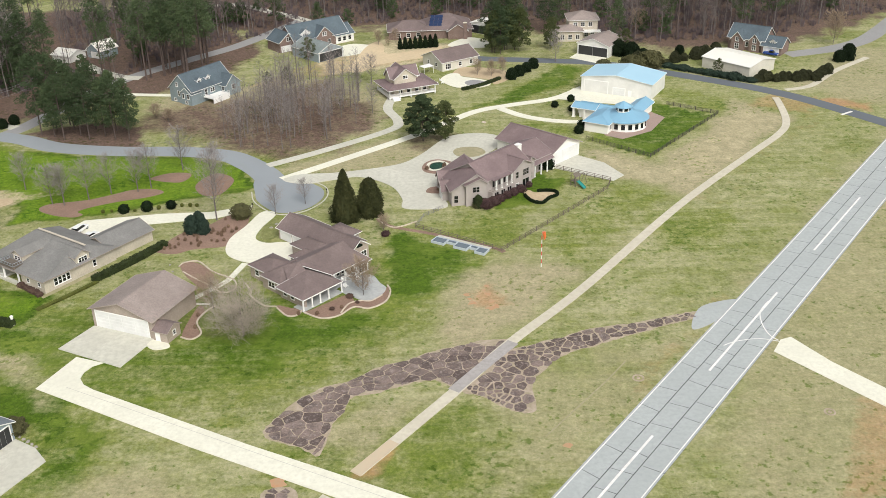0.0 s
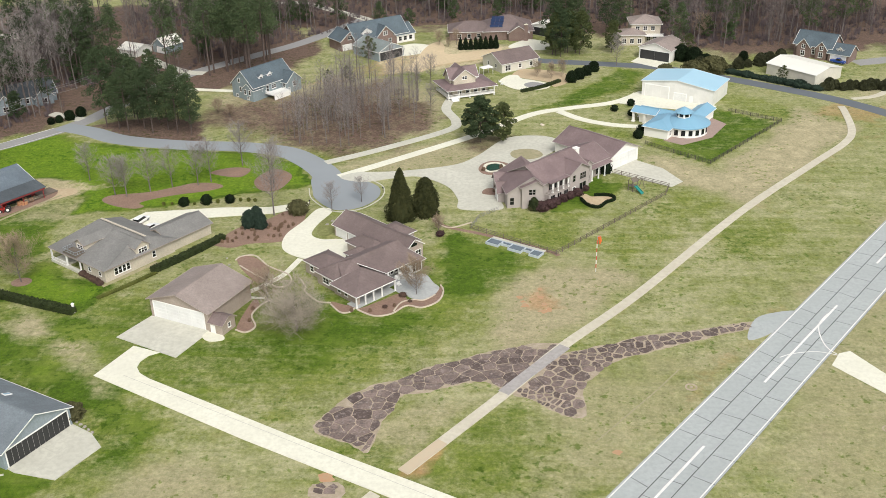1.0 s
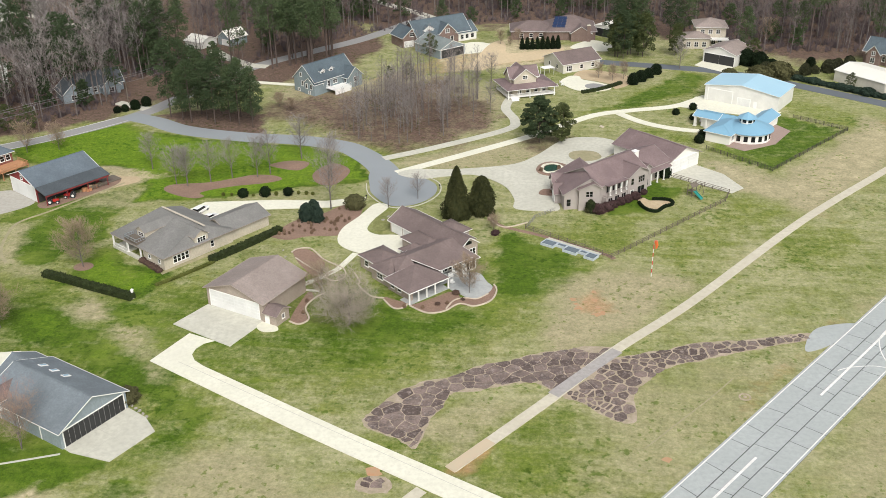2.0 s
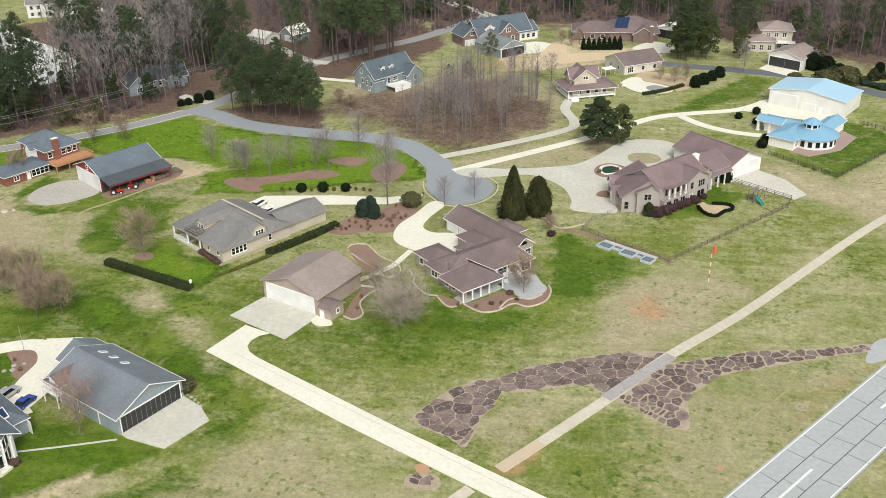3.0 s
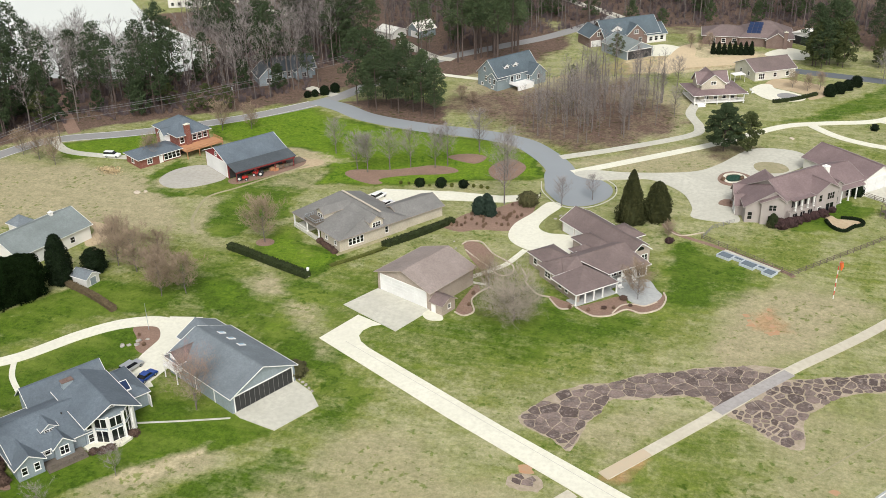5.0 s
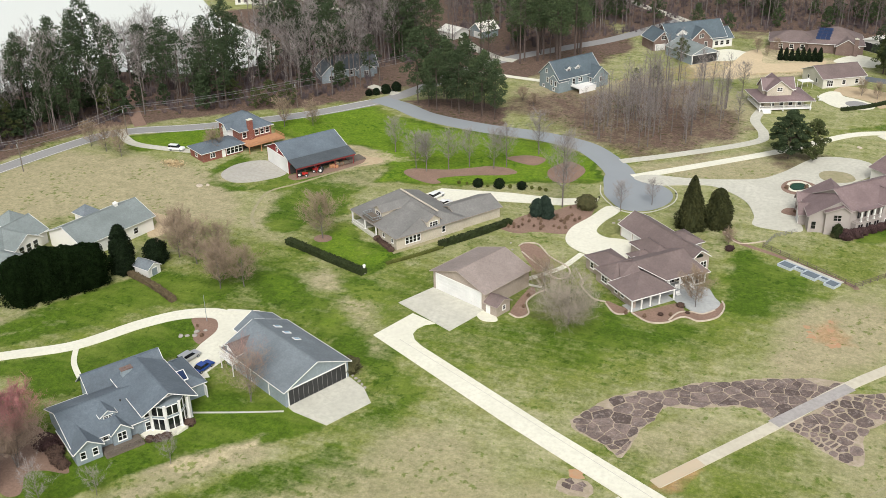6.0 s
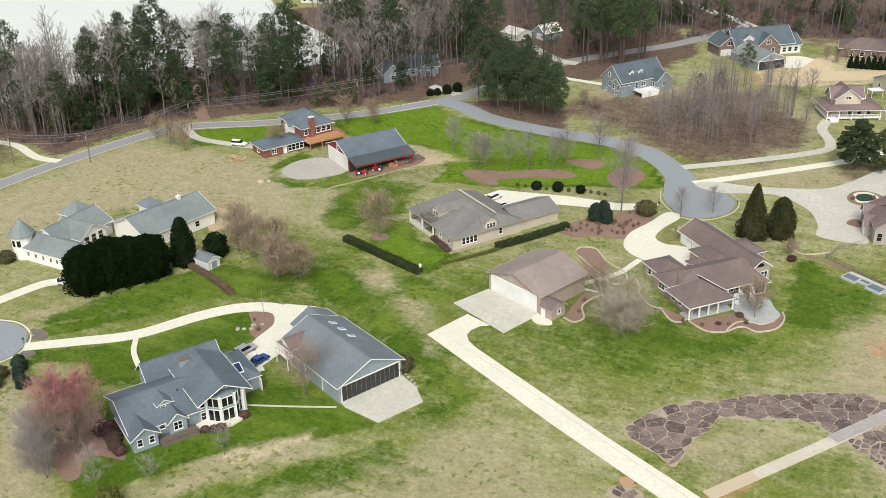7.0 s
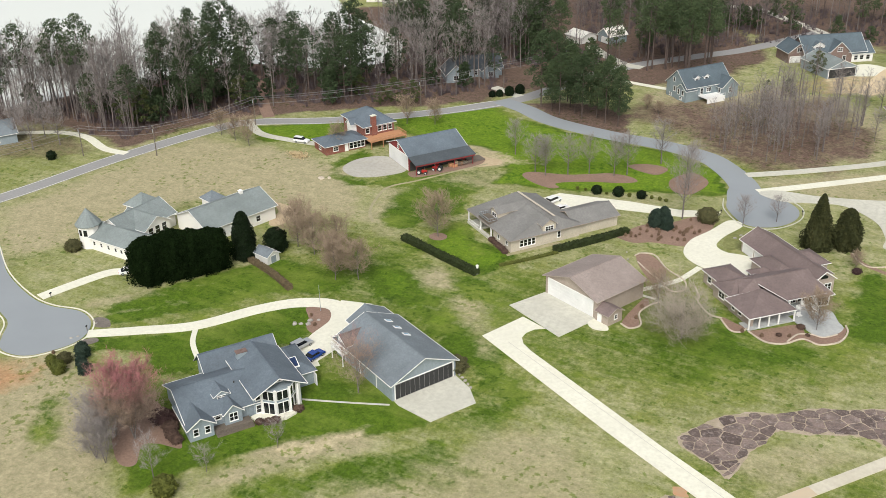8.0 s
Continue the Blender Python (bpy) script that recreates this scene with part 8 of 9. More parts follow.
UNDER = plain("dark_brush_stems", (0.130, 0.102, 0.104), (0.080, 0.062, 0.066), 0.95, 0.0, 0.3, 0.06, 1.0, 0.0)
brush("undergrowth", "leafless brown undergrowth below the trees", woods, 1700, 501, UNDER, clear)
brush("undergrowth", "leafless undergrowth among winter trees", [(-150, 400), (-150, 345), (-120, 350), (-104, 386), (-74, 414), (-30, 430), (30, 440), (60, 414), (60, 520), (-200, 520)], 1200, 502, UNDER, clear)
brush("undergrowth", "leafless undergrowth at the wood's edge", [(62, 412), (72, 388), (110, 392), (140, 400), (210, 440), (240, 540), (60, 520)], 1000, 503, UNDER, [(150, 390, 10)])

# ---- runway: three lanes of cracked asphalt panels with painted lines ----
RW = thing("runway", "grey cracked asphalt runway with white markings", "runway", 16.2, 123.2, 0, 90 - 36.97, kind="structure")
bm = bmesh.new()
box(bm, -150, 420, -12.2, 0, -0.25, 0.05)
part("base", bm, CRACK, RW, "dark tar-filled joints")
rr = random.Random(5)
lanes = ((-4.05, -0.02), (-8.08, -4.24), (-12.18, -8.26))
for y0, y1 in lanes:
    x = -150.0
    while x < 420:
        step = rr.uniform(5.5, 11.0) if x > -20 and x < 200 else 22.0
        sk = rr.uniform(-0.5, 0.5)
        bm = bmesh.new()
        if not x > -150:
            last = 0.0
        solid(bm, [(x + last + 0.09, y0, 0.075), (x + step + sk - 0.09, y0, 0.075), (x + step - sk * 0.4 - 0.06, y1, 0.075), (x - last * 0.4 + 0.06, y1, 0.075)], 0.06)
        part("panel", bm, RUNWAY, RW)
        last = sk
        x += step
for y in (-0.45, -11.75):
    bm = bmesh.new()
    box(bm, -150, 420, y - 0.11, y + 0.11, 0.06, 0.082)
    part("edge_line", bm, PAINT, RW, "thin white edge line")
for k in range(-2, 7):
    x0 = -12.9 + 60.9 * k
    bm = bmesh.new()
    box(bm, x0, x0 + 36.6, -6.42, -5.98, 0.06, 0.083)
    part("centre_dash", bm, PAINT, RW, "white centreline dash")


def to_runway(x, y):
    p = RW.matrix_basis.inverted() @ Vector((x, y, 0))
    return (p.x, p.y)


for arc in ([(69, 183.5), (66.1, 179.3), (65.0, 174.7), (65.1, 170.3), (66.3, 167.9)], [(55, 166.5), (57.9, 167.9), (62.6, 168.7), (66.4, 167.5)]):
    bm = bmesh.new()
    strip(bm, [to_runway(*p) for p in arc], 0.22, 0.086, 0.02)
    part("lead_line", bm, PAINT, RW, "thin curved white lead-off line")

# ---- dark stone slabs laid in the swale on both sides of the path ----
SL = thing("stone_field", "dark flat stone slabs with sandy joints in the grass", "stone paving", kind="structure")
BED = plain("sandy_joint_soil", (0.440, 0.355, 0.280), (0.270, 0.230, 0.140), 0.95, 0.0, 1.3, 0.22, 1.0, 0.4)
bands = (
    ([(-32.4, 142.4), (-30.9, 145.9), (-27.5, 151.7), (-22.7, 155.5), (-17.5, 158.0), (-12.9, 162.0), (-7.4, 164.1), (-3.0, 166.8), (2.6, 168.8), (8.3, 170.7), (13.1, 170.3), (8.0, 162.5), (2.5, 153.8), (-1.2, 156.5), (-6.1, 156.3), (-12.3, 153.4), (-17.5, 151.9), (-18.4, 147.5), (-20.4, 144.0), (-21.8, 135.1), (-25.1, 137.4), (-30.9, 140.0)], 2.0, 0.13),
    ([(2.9, 153.2), (7.9, 159.8), (11.3, 165.5), (16.6, 168.6), (23.9, 171.2), (28.8, 173.8), (37.6, 175.8), (43.1, 177.2), (49.5, 179.3), (53.0, 180.0), (52.0, 177.2), (45.2, 174.5), (36.2, 170.8), (30.0, 167.7), (23.3, 164.6), (18.4, 158.9), (16.2, 154.5), (16.2, 146.9), (13.2, 145.9), (10.4, 147.8), (5.8, 151.7)], 1.65, 0.28),
    ([(-29.7, 126.8), (-25.3, 127.0), (-24.8, 123.5), (-29.6, 123.4)], 1.8, 0.12),
)


def cut(poly, p, q, gap):
    """The part of a convex polygon nearer to p than to q."""
    d = q - p
    n = d.normalized()
    lim = (p + q).dot(n) / 2 - gap
    out = []
    for a, b in zip(poly, poly[1:] + poly[:1]):
        ia, ib = a.dot(n) - lim, b.dot(n) - lim
        if ia <= 0:
            out.append(a)
        if ia * ib < 0:
            out.append(a.lerp(b, ia / (ia - ib)))
    return out


rs = random.Random(21)
for band, wide_, gap_ in bands:
    bm = bmesh.new()
    edge = [p + Vector((rs.uniform(-0.25, 0.25), rs.uniform(-0.25, 0.25))) for p in spline(band, True, 5)]
    solid(bm, [(p.x, p.y, 0.02) for p in edge], 0.2)
    part("joint_bed", bm, BED, SL, "pinkish sandy soil between slabs")
    xs, ys = [p[0] for p in band], [p[1] for p in band]
    seeds = []
    for _ in range(6000):
        p = Vector((rs.uniform(min(xs), max(xs)), rs.uniform(min(ys), max(ys))))
        din = depth_in(np.array([p.x]), np.array([p.y]), band)[0]
        if din > -2.0 and all(math.hypot((p - q).dot(Vector((0.82, 0.57))) * 0.74, (p - q).dot(Vector((-0.57, 0.82))) * 1.25) > wide_ + 1.5 * noise.noise((p.x * 0.16, p.y * 0.16, 3)) + 0.4 * noise.noise((p.x * 1.7, p.y * 1.7, 8)) for q, _ in seeds):
            seeds.append((p, din))
    for p, din in seeds:
        if din < 0.15:
            continue
        poly = [p + Vector((math.cos(t), math.sin(t))) * 3.2 for t in [k * math.pi / 5 for k in range(10)]]
        for q, _ in seeds:
            if q is not p and (q - p).length < 6 and poly:
                poly = cut(poly, p, q, rs.uniform(0.03, gap_))
        if len(poly) < 3:
            continue
        # slabs end at the rim of the bed; worn corners are cut back and the sides bow a little
        fit_ = []
        for a, b in zip(poly, poly[1:] + poly[:1]):
            for v in (a, a.lerp(b, 0.5)):
                k = 0
                while k < 12 and depth_in(np.array([v.x]), np.array([v.y]), band)[0] < 0.1:
                    v, k = v.lerp(p, 0.14), k + 1
                fit_.append(v)
        poly = fit_
        c = sum(poly, Vector((0, 0))) / len(poly)
        ring_ = []
        for a, b in zip(poly, poly[1:] + poly[:1]):
            if (b - a).length > 0.12:
                ring_ += [a.lerp(b, 0.1), a.lerp(b, 0.55) + (c - a.lerp(b, 0.55)) * rs.uniform(-0.05, 0.06)]
        if len(ring_) < 4:
            continue
        bm = bmesh.new()
        z = rs.uniform(0.05, 0.10)
        solid(bm, [(v.x, v.y, z + rs.uniform(-0.012, 0.012)) for v in ring_], 0.15)
        part("slab", bm, STONE, SL)

# ---- bare clay spots, a wheel rut and the drain's worn rim ----
CLAY_SOIL = plain("orange_clay_soil", (0.46, 0.235, 0.125), (0.40, 0.290, 0.170), 0.95, 0.0, 1.6, 0.5, 1.0, 0.3)
rc = random.Random(31)
for x, y, r_ in ((5.0, 189.5, 0.9), (6.0, 185.9, 1.0), (9.4, 193.2, 0.7), (9.6, 189.6, 0.9), (10.2, 186.4, 0.9), (9.7, 183.5, 1.0), (7.5, 188.8, 0.6), (11.2, 184.2, 0.9), (5.6, 187.6, 0.6), (8.8, 191.4, 0.5), (-27.9, 128.6, 1.5), (20.6, 136.4, 0.9)):
    turn_ = rc.uniform(0, 3.1)
    patch("clay_spot", [(x + r_ * rc.uniform(0.5, 1.1) * math.cos(a + turn_) * (1.3 if k % 2 else 0.8), y + r_ * rc.uniform(0.5, 1.1) * math.sin(a + turn_)) for k, a in enumerate([i * 0.785 for i in range(8)])], CLAY_SOIL, 0.012, "bare orange clay in thin grass", "soil", True, depth=0.1)
ribbon("wheel_rut", [(17.0, 139.0), (25.9, 150.1), (30.1, 155.4), (34.7, 161.7)], 0.3, DRY_TURF, 0.012, "faint brown wheel rut in the grass", "path")

# ---- fences ----
def fence(name, label, pts, mat, height, gap, rails, r=0.07, board=0.13):
    ob = thing(name, label, "fence")
    for p, q in zip(pts, pts[1:]):
        p, q = Vector(p), Vector(q)
        n = max(1, round((q - p).length / gap))
        for i in range(n):
            a, b = p.lerp(q, i / n), p.lerp(q, (i + 1) / n)
            bm = bmesh.new()
            box(bm, a.x - r, a.x + r, a.y - r, a.y + r, -0.2, height)
            part("post", bm, mat, ob)
            for z in rails:
                bm = bmesh.new()
                beam(bm, (*a, z), (*b, z), 0.05, board)
                part("rail", bm, mat, ob)
    return ob


fence("wooden_fence", "weathered brown three-rail fence round the yard", [(-6.8, 224), (13.9, 209.8), (44.6, 245.2), (46.2, 250.4), (32.4, 260.4)], FENCE_WOOD, 1.35, 2.4, (0.35, 0.75, 1.2), 0.075, 0.10)
fence("wire_fence", "dark thin fence round the blue-roofed house", [(44, 283), (60.4, 267.4), (89, 302.8), (74.6, 313.4)], DARK_RAIL, 1.3, 2.6, (0.3, 0.6, 0.9, 1.2), 0.07, 0.09)
fence("wire_fence", "dark thin fence beside the drive", [(-6.4, 224.4), (-4.7, 230), (0.4, 235)], WIRE, 1.2, 2.0, (0.4, 0.8, 1.1), 0.05, 0.06)

# ---- a row of glazed cold frames with a pale slatted back by the fence ----
PALE_GLASS, nt_, b_ = graph("dusty_frame_glass", 0.25)
b_.inputs["Base Color"].default_value = (0.12, 0.15, 0.17, 1)


def cold_frame(a, b, deep):
    """One glazed box of the row, from a to b along it; deep ones stand forward."""
    ob = thing("cold_frame", "white-rimmed cold frame with dusty grey glass" if deep else "narrow white-rimmed cold frame set back in the row", "cold frame", -1.2, 218.2, 0, -31.4, "row of cold frames")
    f = -3.2 if deep else -1.9
    for nm, d_ in (("end_board", (a, a + 0.12, f, -0.5)), ("end_board", (b - 0.12, b, f, -0.5)), ("front_board", (a + 0.12, b - 0.12, f, f + 0.12)), ("back_board", (a + 0.12, b - 0.12, -0.62, -0.5))):
        bm = bmesh.new()
        box(bm, *d_, -0.05, 0.62)
        part(nm, bm, OLD_WHITE, ob)
    bm = bmesh.new()
    box(bm, a + 0.12, b - 0.12, f + 0.12, -0.62, 0.36, 0.44)
    part("glass", bm, PALE_GLASS, ob, "dusty grey glass")


for a_, b_, deep_ in ((0.0, 3.5, True), (3.55, 6.1, False), (6.15, 9.8, True), (9.85, 11.9, False), (11.95, 14.6, True)):
    cold_frame(a_, b_, deep_)
ob = thing("slatted_bench", "long pale slatted board behind the cold frames", "bench", -1.2, 218.2, 0, -31.4)
for k in range(4):
    bm = bmesh.new()
    box(bm, 0.0, 14.6, -0.45 + 0.28 * k, -0.22 + 0.28 * k, 0.42, 0.50)
    part("slat", bm, CONCRETE_OLD, ob)
for x in (0.3, 5.0, 9.6, 14.2):
    bm = bmesh.new()
    box(bm, x - 0.06, x + 0.06, -0.4, 0.6, -0.05, 0.42)
    part("bearer", bm, WOOD, ob)
ribbon("fence_bed", [(-16.4, 230), (-13.5, 225.6), (-9, 223.2), (-4, 221.0), (4, 216.6), (12.5, 211.6), (14.4, 209.4)], 1.3, MULCH, 0.05, "narrow mulch strip along the fence", "planting bed")

# ---- windsock ----
ws = thing("windsock", "orange windsock on a red and white banded pole", "windsock", 22.4, 201.6)
for k in range(8):
    bm = bmesh.new()
    tube(bm, (0, 0, 1.0 * k), (0, 0, 1.0 * k + 1.0), 0.10, 0.10, 8)
    part("pole_band", bm, RED_PAINT if k % 2 else PAINT, ws)
bm = bmesh.new()
tube(bm, (0, 0, 8.0), (0, 0, 9.0), 0.05, 0.05, 6)
tube(bm, (0, 0, 8.9), (0.7, 0.1, 8.9), 0.03, 0.03, 5)
part("arm", bm, METAL, ws)
bm = bmesh.new()
tube(bm, (0.4, 0.1, 8.8), (0.7, 0.3, 7.7), 0.42, 0.34, 10, False)
tube(bm, (0.7, 0.3, 7.7), (0.6, 0.3, 6.9), 0.34, 0.18, 10, False)
part("sock", bm, ORANGE, ws, "drooping orange cloth sock")

# ---- play set ----
ps = thing("play_set", "wooden play tower with a teal slide", "play set", 36.2, 248.4, 0, 40)
for u in (-0.8, 0.8):
    for v in (-0.8, 0.8):
        post(ps, u, v, 0, 2.9, 0.07, WOOD)
bm = bmesh.new()
box(bm, -0.9, 0.9, -0.9, 0.9, 1.4, 1.52)
part("floor", bm, WOOD, ps)
bm = bmesh.new()
solid(bm, [(-1.1, -1.1, 2.9), (1.1, -1.1, 2.9), (1.1, 0, 3.7), (-1.1, 0, 3.7)], 0.06)
solid(bm, [(-1.1, 1.1, 2.9), (1.1, 1.1, 2.9), (1.1, 0.01, 3.7), (-1.1, 0.01, 3.7)], 0.06)
part("roof", bm, WOOD, ps)
bm = bmesh.new()
solid(bm, [(-0.45, -0.9, 1.55), (0.45, -0.9, 1.55), (0.45, -3.6, 0.2), (-0.45, -3.6, 0.2)], 0.06)
for u in (-0.45, 0.45):
    beam(bm, (u, -0.9, 1.7), (u, -3.6, 0.35), 0.06, 0.25)
part("slide", bm, TEAL, ps, "teal plastic slide")
bm = bmesh.new()
beam(bm, (0.8, 0, 2.6), (3.6, 0, 2.6), 0.1, 0.14)
for v in (-0.9, 0.9):
    beam(bm, (3.6, 0, 2.6), (3.7, v, 0), 0.09, 0.09)
part("swing_beam", bm, WOOD, ps)

# ---- utility poles and wires along the road ----
POLES = [(-246, 158), (-232, 196.2), (-211.7, 206.1), (-201.9, 241.5), (-163, 282), (-146, 312), (-134, 342)]
pole = None
for i, (x, y) in enumerate(POLES):
    if i == 0:
        pole = thing("utility_pole", "weathered wooden utility pole with crossarm", "utility pole", group="poles along the road")
        bm = bmesh.new()
        tube(bm, (0, 0, -0.3), (0, 0, 9.6), 0.17, 0.11, 8)
        part("shaft", bm, WOOD, pole)
        bm = bmesh.new()
        beam(bm, (-1.2, 0, 9.0), (1.2, 0, 9.0), 0.1, 0.12)
        part("crossarm", bm, WOOD, pole)
        for u in (-1.1, 0, 1.1):
            bm = bmesh.new()
            tube(bm, (u, 0, 9.06), (u, 0, 9.3), 0.05, 0.04, 6)
            part("insulator", bm, METAL, pole)
        bm = bmesh.new()
        tube(bm, (0.3, 0.1, 7.4), (0.3, 0.1, 8.3), 0.2, 0.2, 8)
        part("transformer", bm, METAL, pole)
    a = POLES[min(i + 1, len(POLES) - 1)]
    b = POLES[max(i - 1, 0)]
    m = pose(x, y, 0, 0, 0, math.degrees(math.atan2(a[1] - b[1], a[0] - b[0])) + 90)
    if i == 0:
        pole.matrix_basis = m
    else:
        copy_thing(pole, m)
wires = thing("power_lines", "thin sagging power lines between poles", "power line")
for (x0, y0), (x1, y1) in zip(POLES, POLES[1:]):
    d = Vector((x1 - x0, y1 - y0)).normalized()
    n = Vector((-d.y, d.x))
    for off, z in ((-1.1, 9.25), (1.1, 9.25), (0.0, 7.2)):
        bm = bmesh.new()
        loops = []
        for t in [k / 8 for k in range(9)]:
            c = Vector((x0 + (x1 - x0) * t + n.x * off, y0 + (y1 - y0) * t + n.y * off, z - 3.2 * t * (1 - t)))
            loops.append([bm.verts.new(c + Vector((n.x * du, n.y * du, dz))) for du, dz in ((0.05, 0), (0, 0.05), (-0.05, 0), (0, -0.05))])
        for a, b in zip(loops, loops[1:]):
            for k in range(4):
                bm.faces.new((a[k], a[(k + 1) % 4], b[(k + 1) % 4], b[k]))
        part("wire", bm, WIRE, wires)

# ---- vehicles ----
def car(label, mat, x, y, turn, kind="sedan", group=""):
    """A parked car: shaped body, glazed cabin, wheels with rims, lights."""
    ob = thing("car", label, "car", x, y, 0.12, turn, group)
    tall = {"sedan": 1.42, "suv": 1.75, "pickup": 1.85}[kind]
    L = {"sedan": 4.6, "suv": 4.9, "pickup": 5.5}[kind]
    w = 0.92
    prof = {"sedan": [(-1, 0.35), (-1, 0.78), (-0.86, 0.92), (-0.5, 0.98), (0.35, 0.98), (0.9, 0.82), (1, 0.65), (1, 0.35)],
            "suv": [(-1, 0.4), (-1, 1.0), (-0.96, 1.08), (-0.5, 1.1), (0.4, 1.1), (0.92, 0.98), (1, 0.78), (1, 0.4)],
            "pickup": [(-1, 0.45), (-1, 1.1), (-0.98, 1.14), (-0.25, 1.14), (0.4, 1.14), (0.94, 1.06), (1, 0.85), (1, 0.45)]}[kind]
    cab = {"sedan": [(-0.72, 0.96), (-0.45, tall), (0.12, tall), (0.42, 0.96)],
           "suv": [(-0.98, 1.08), (-0.9, tall), (0.15, tall), (0.45, 1.08)],
           "pickup": [(-0.22, 1.12), (-0.16, tall), (0.22, tall), (0.46, 1.12)]}[kind]

    def extrude(pr, half, top_half):
        bm = bmesh.new()
        zmax = max(z for _, z in pr)
        zmin = min(z for _, z in pr)
        rows = []
        for sgn in (-1, 1):
            rows.append([bm.verts.new((fx * L / 2, sgn * (half + (top_half - half) * (z - zmin) / (zmax - zmin)), z)) for fx, z in pr])
        bm.faces.new(rows[0])
        bm.faces.new(rows[1][::-1])
        n = len(pr)
        for i in range(n):
            j = (i + 1) % n
            bm.faces.new((rows[0][i], rows[1][i], rows[1][j], rows[0][j]))
        return bm

    bm = extrude(prof, w, w - 0.03)
    bmesh.ops.bevel(bm, geom=bm.edges, offset=0.05, segments=1, affect="EDGES")
    part("body", bm, mat, ob)
    bm = extrude(cab, w - 0.04, w - 0.2)
    part("cabin_glass", bm, GLASS, ob, "dark tinted cabin glass")
    (xa, _), (xb, _) = cab[1], cab[2]
    bm = bmesh.new()
    box(bm, xa * L / 2 - 0.05, xb * L / 2 + 0.05, -(w - 0.19), w - 0.19, tall - 0.02, tall + 0.05)
    part("roof", bm, mat, ob)
    for fx in (-0.62, 0.64):
        for sy in (-1, 1):
            bm = bmesh.new()
            tube(bm, (fx * L / 2, sy * (w - 0.17), 0.33), (fx * L / 2, sy * (w + 0.02), 0.33), 0.33, 0.33, 14)
            wh = part("wheel", bm, TYRE, ob)
            bm = bmesh.new()
            tube(bm, (fx * L / 2, sy * (w + 0.0), 0.33), (fx * L / 2, sy * (w + 0.04), 0.33), 0.2, 0.18, 10)
            part("rim", bm, METAL, wh)
    for sy in (-0.6, 0.6):
        for fx, m_, nm in ((1.0, PAINT, "headlight"), (-1.0, RED_PAINT, "tail_light")):
            bm = bmesh.new()
            xx = fx * L / 2
            box(bm, xx - 0.03, xx + 0.03, sy - 0.18, sy + 0.18, 0.68, 0.82)
            part(nm, bm, m_, ob)
    return ob


car("white sedan parked on the concrete drive", CAR_WHITE, -87.2, 222.6, 64, "sedan", "cars at the bungalow")
car("white suv parked on the concrete drive", CAR_WHITE, -91.0, 226.6, 72, "suv", "cars at the bungalow")
car("silver suv with dark glass on the forecourt", CAR_SILVER, -108.4, 136.6, 75, "suv", "cars at the bay house")
car("dark blue sedan on the forecourt", CAR_BLUE, -103.8, 134.6, 79, "sedan", "cars at the bay house")
car("white estate car on the gravel drive", CAR_WHITE, -178.8, 234.8, 8, "suv")
car("white sedan beside a tall hedge", CAR_WHITE, -163.6, 145.0, 50, "sedan")
car("blue pickup by a brick house", CAR_BLUE, 125.6, 367.6, -40, "pickup")
car("white sedan on the porch of the bungalow", CAR_WHITE, -104.6, 213.8, 55, "sedan")


def tractor(x, y, turn, label="red tractor under the barn lean-to"):
    ob = thing("tractor", label, "tractor", x, y, 0, turn)
    bm = bmesh.new()
    box(bm, 0.1, 1.7, -0.38, 0.38, 0.55, 1.25)
    bmesh.ops.bevel(bm, geom=bm.edges, offset=0.08, segments=2, affect="EDGES")
    part("bonnet", bm, CAR_RED, ob)
    bm = bmesh.new()
    box(bm, -0.9, 0.15, -0.45, 0.45, 0.5, 0.9)
    box(bm, -0.75, -0.3, -0.25, 0.25, 0.9, 1.4)
    part("seat", bm, CAR_BLACK, ob)
    for fx, rad, sy in ((-0.6, 0.75, -0.72), (-0.6, 0.75, 0.72), (1.3, 0.45, -0.55), (1.3, 0.45, 0.55)):
        bm = bmesh.new()
        tube(bm, (fx, sy - 0.16, rad), (fx, sy + 0.16, rad), rad, rad, 16)
        wl_ = part("wheel", bm, TYRE, ob)
        bm = bmesh.new()
        tube(bm, (fx, sy - 0.18, rad), (fx, sy + 0.18, rad), rad * 0.5, rad * 0.5, 10)
        part("rim", bm, PAINT, wl_)
    bm = bmesh.new()
    tube(bm, (1.0, 0, 1.2), (1.0, 0, 2.0), 0.05, 0.05, 6)
    part("exhaust", bm, METAL, ob)


tractor(-132.6, 228.6, 20)
tractor(-129.6, 233.0, 200, "red garden tractor under the barn lean-to")
bm = bmesh.new()
box(bm, -0.7, 0.7, -0.5, 0.5, 0.0, 0.9)
for k in range(4):
    box(bm, -0.75, 0.75, -0.55, 0.55, 0.1 + 0.22 * k, 0.16 + 0.22 * k)
cr = new("crate", mesh_of("crate", bm, DECK))
cr.matrix_basis = pose(-126.6, 237.6, 0, 0, 0, 50)
tagged(cr, "stacked wooden crate under the lean-to", "crate")

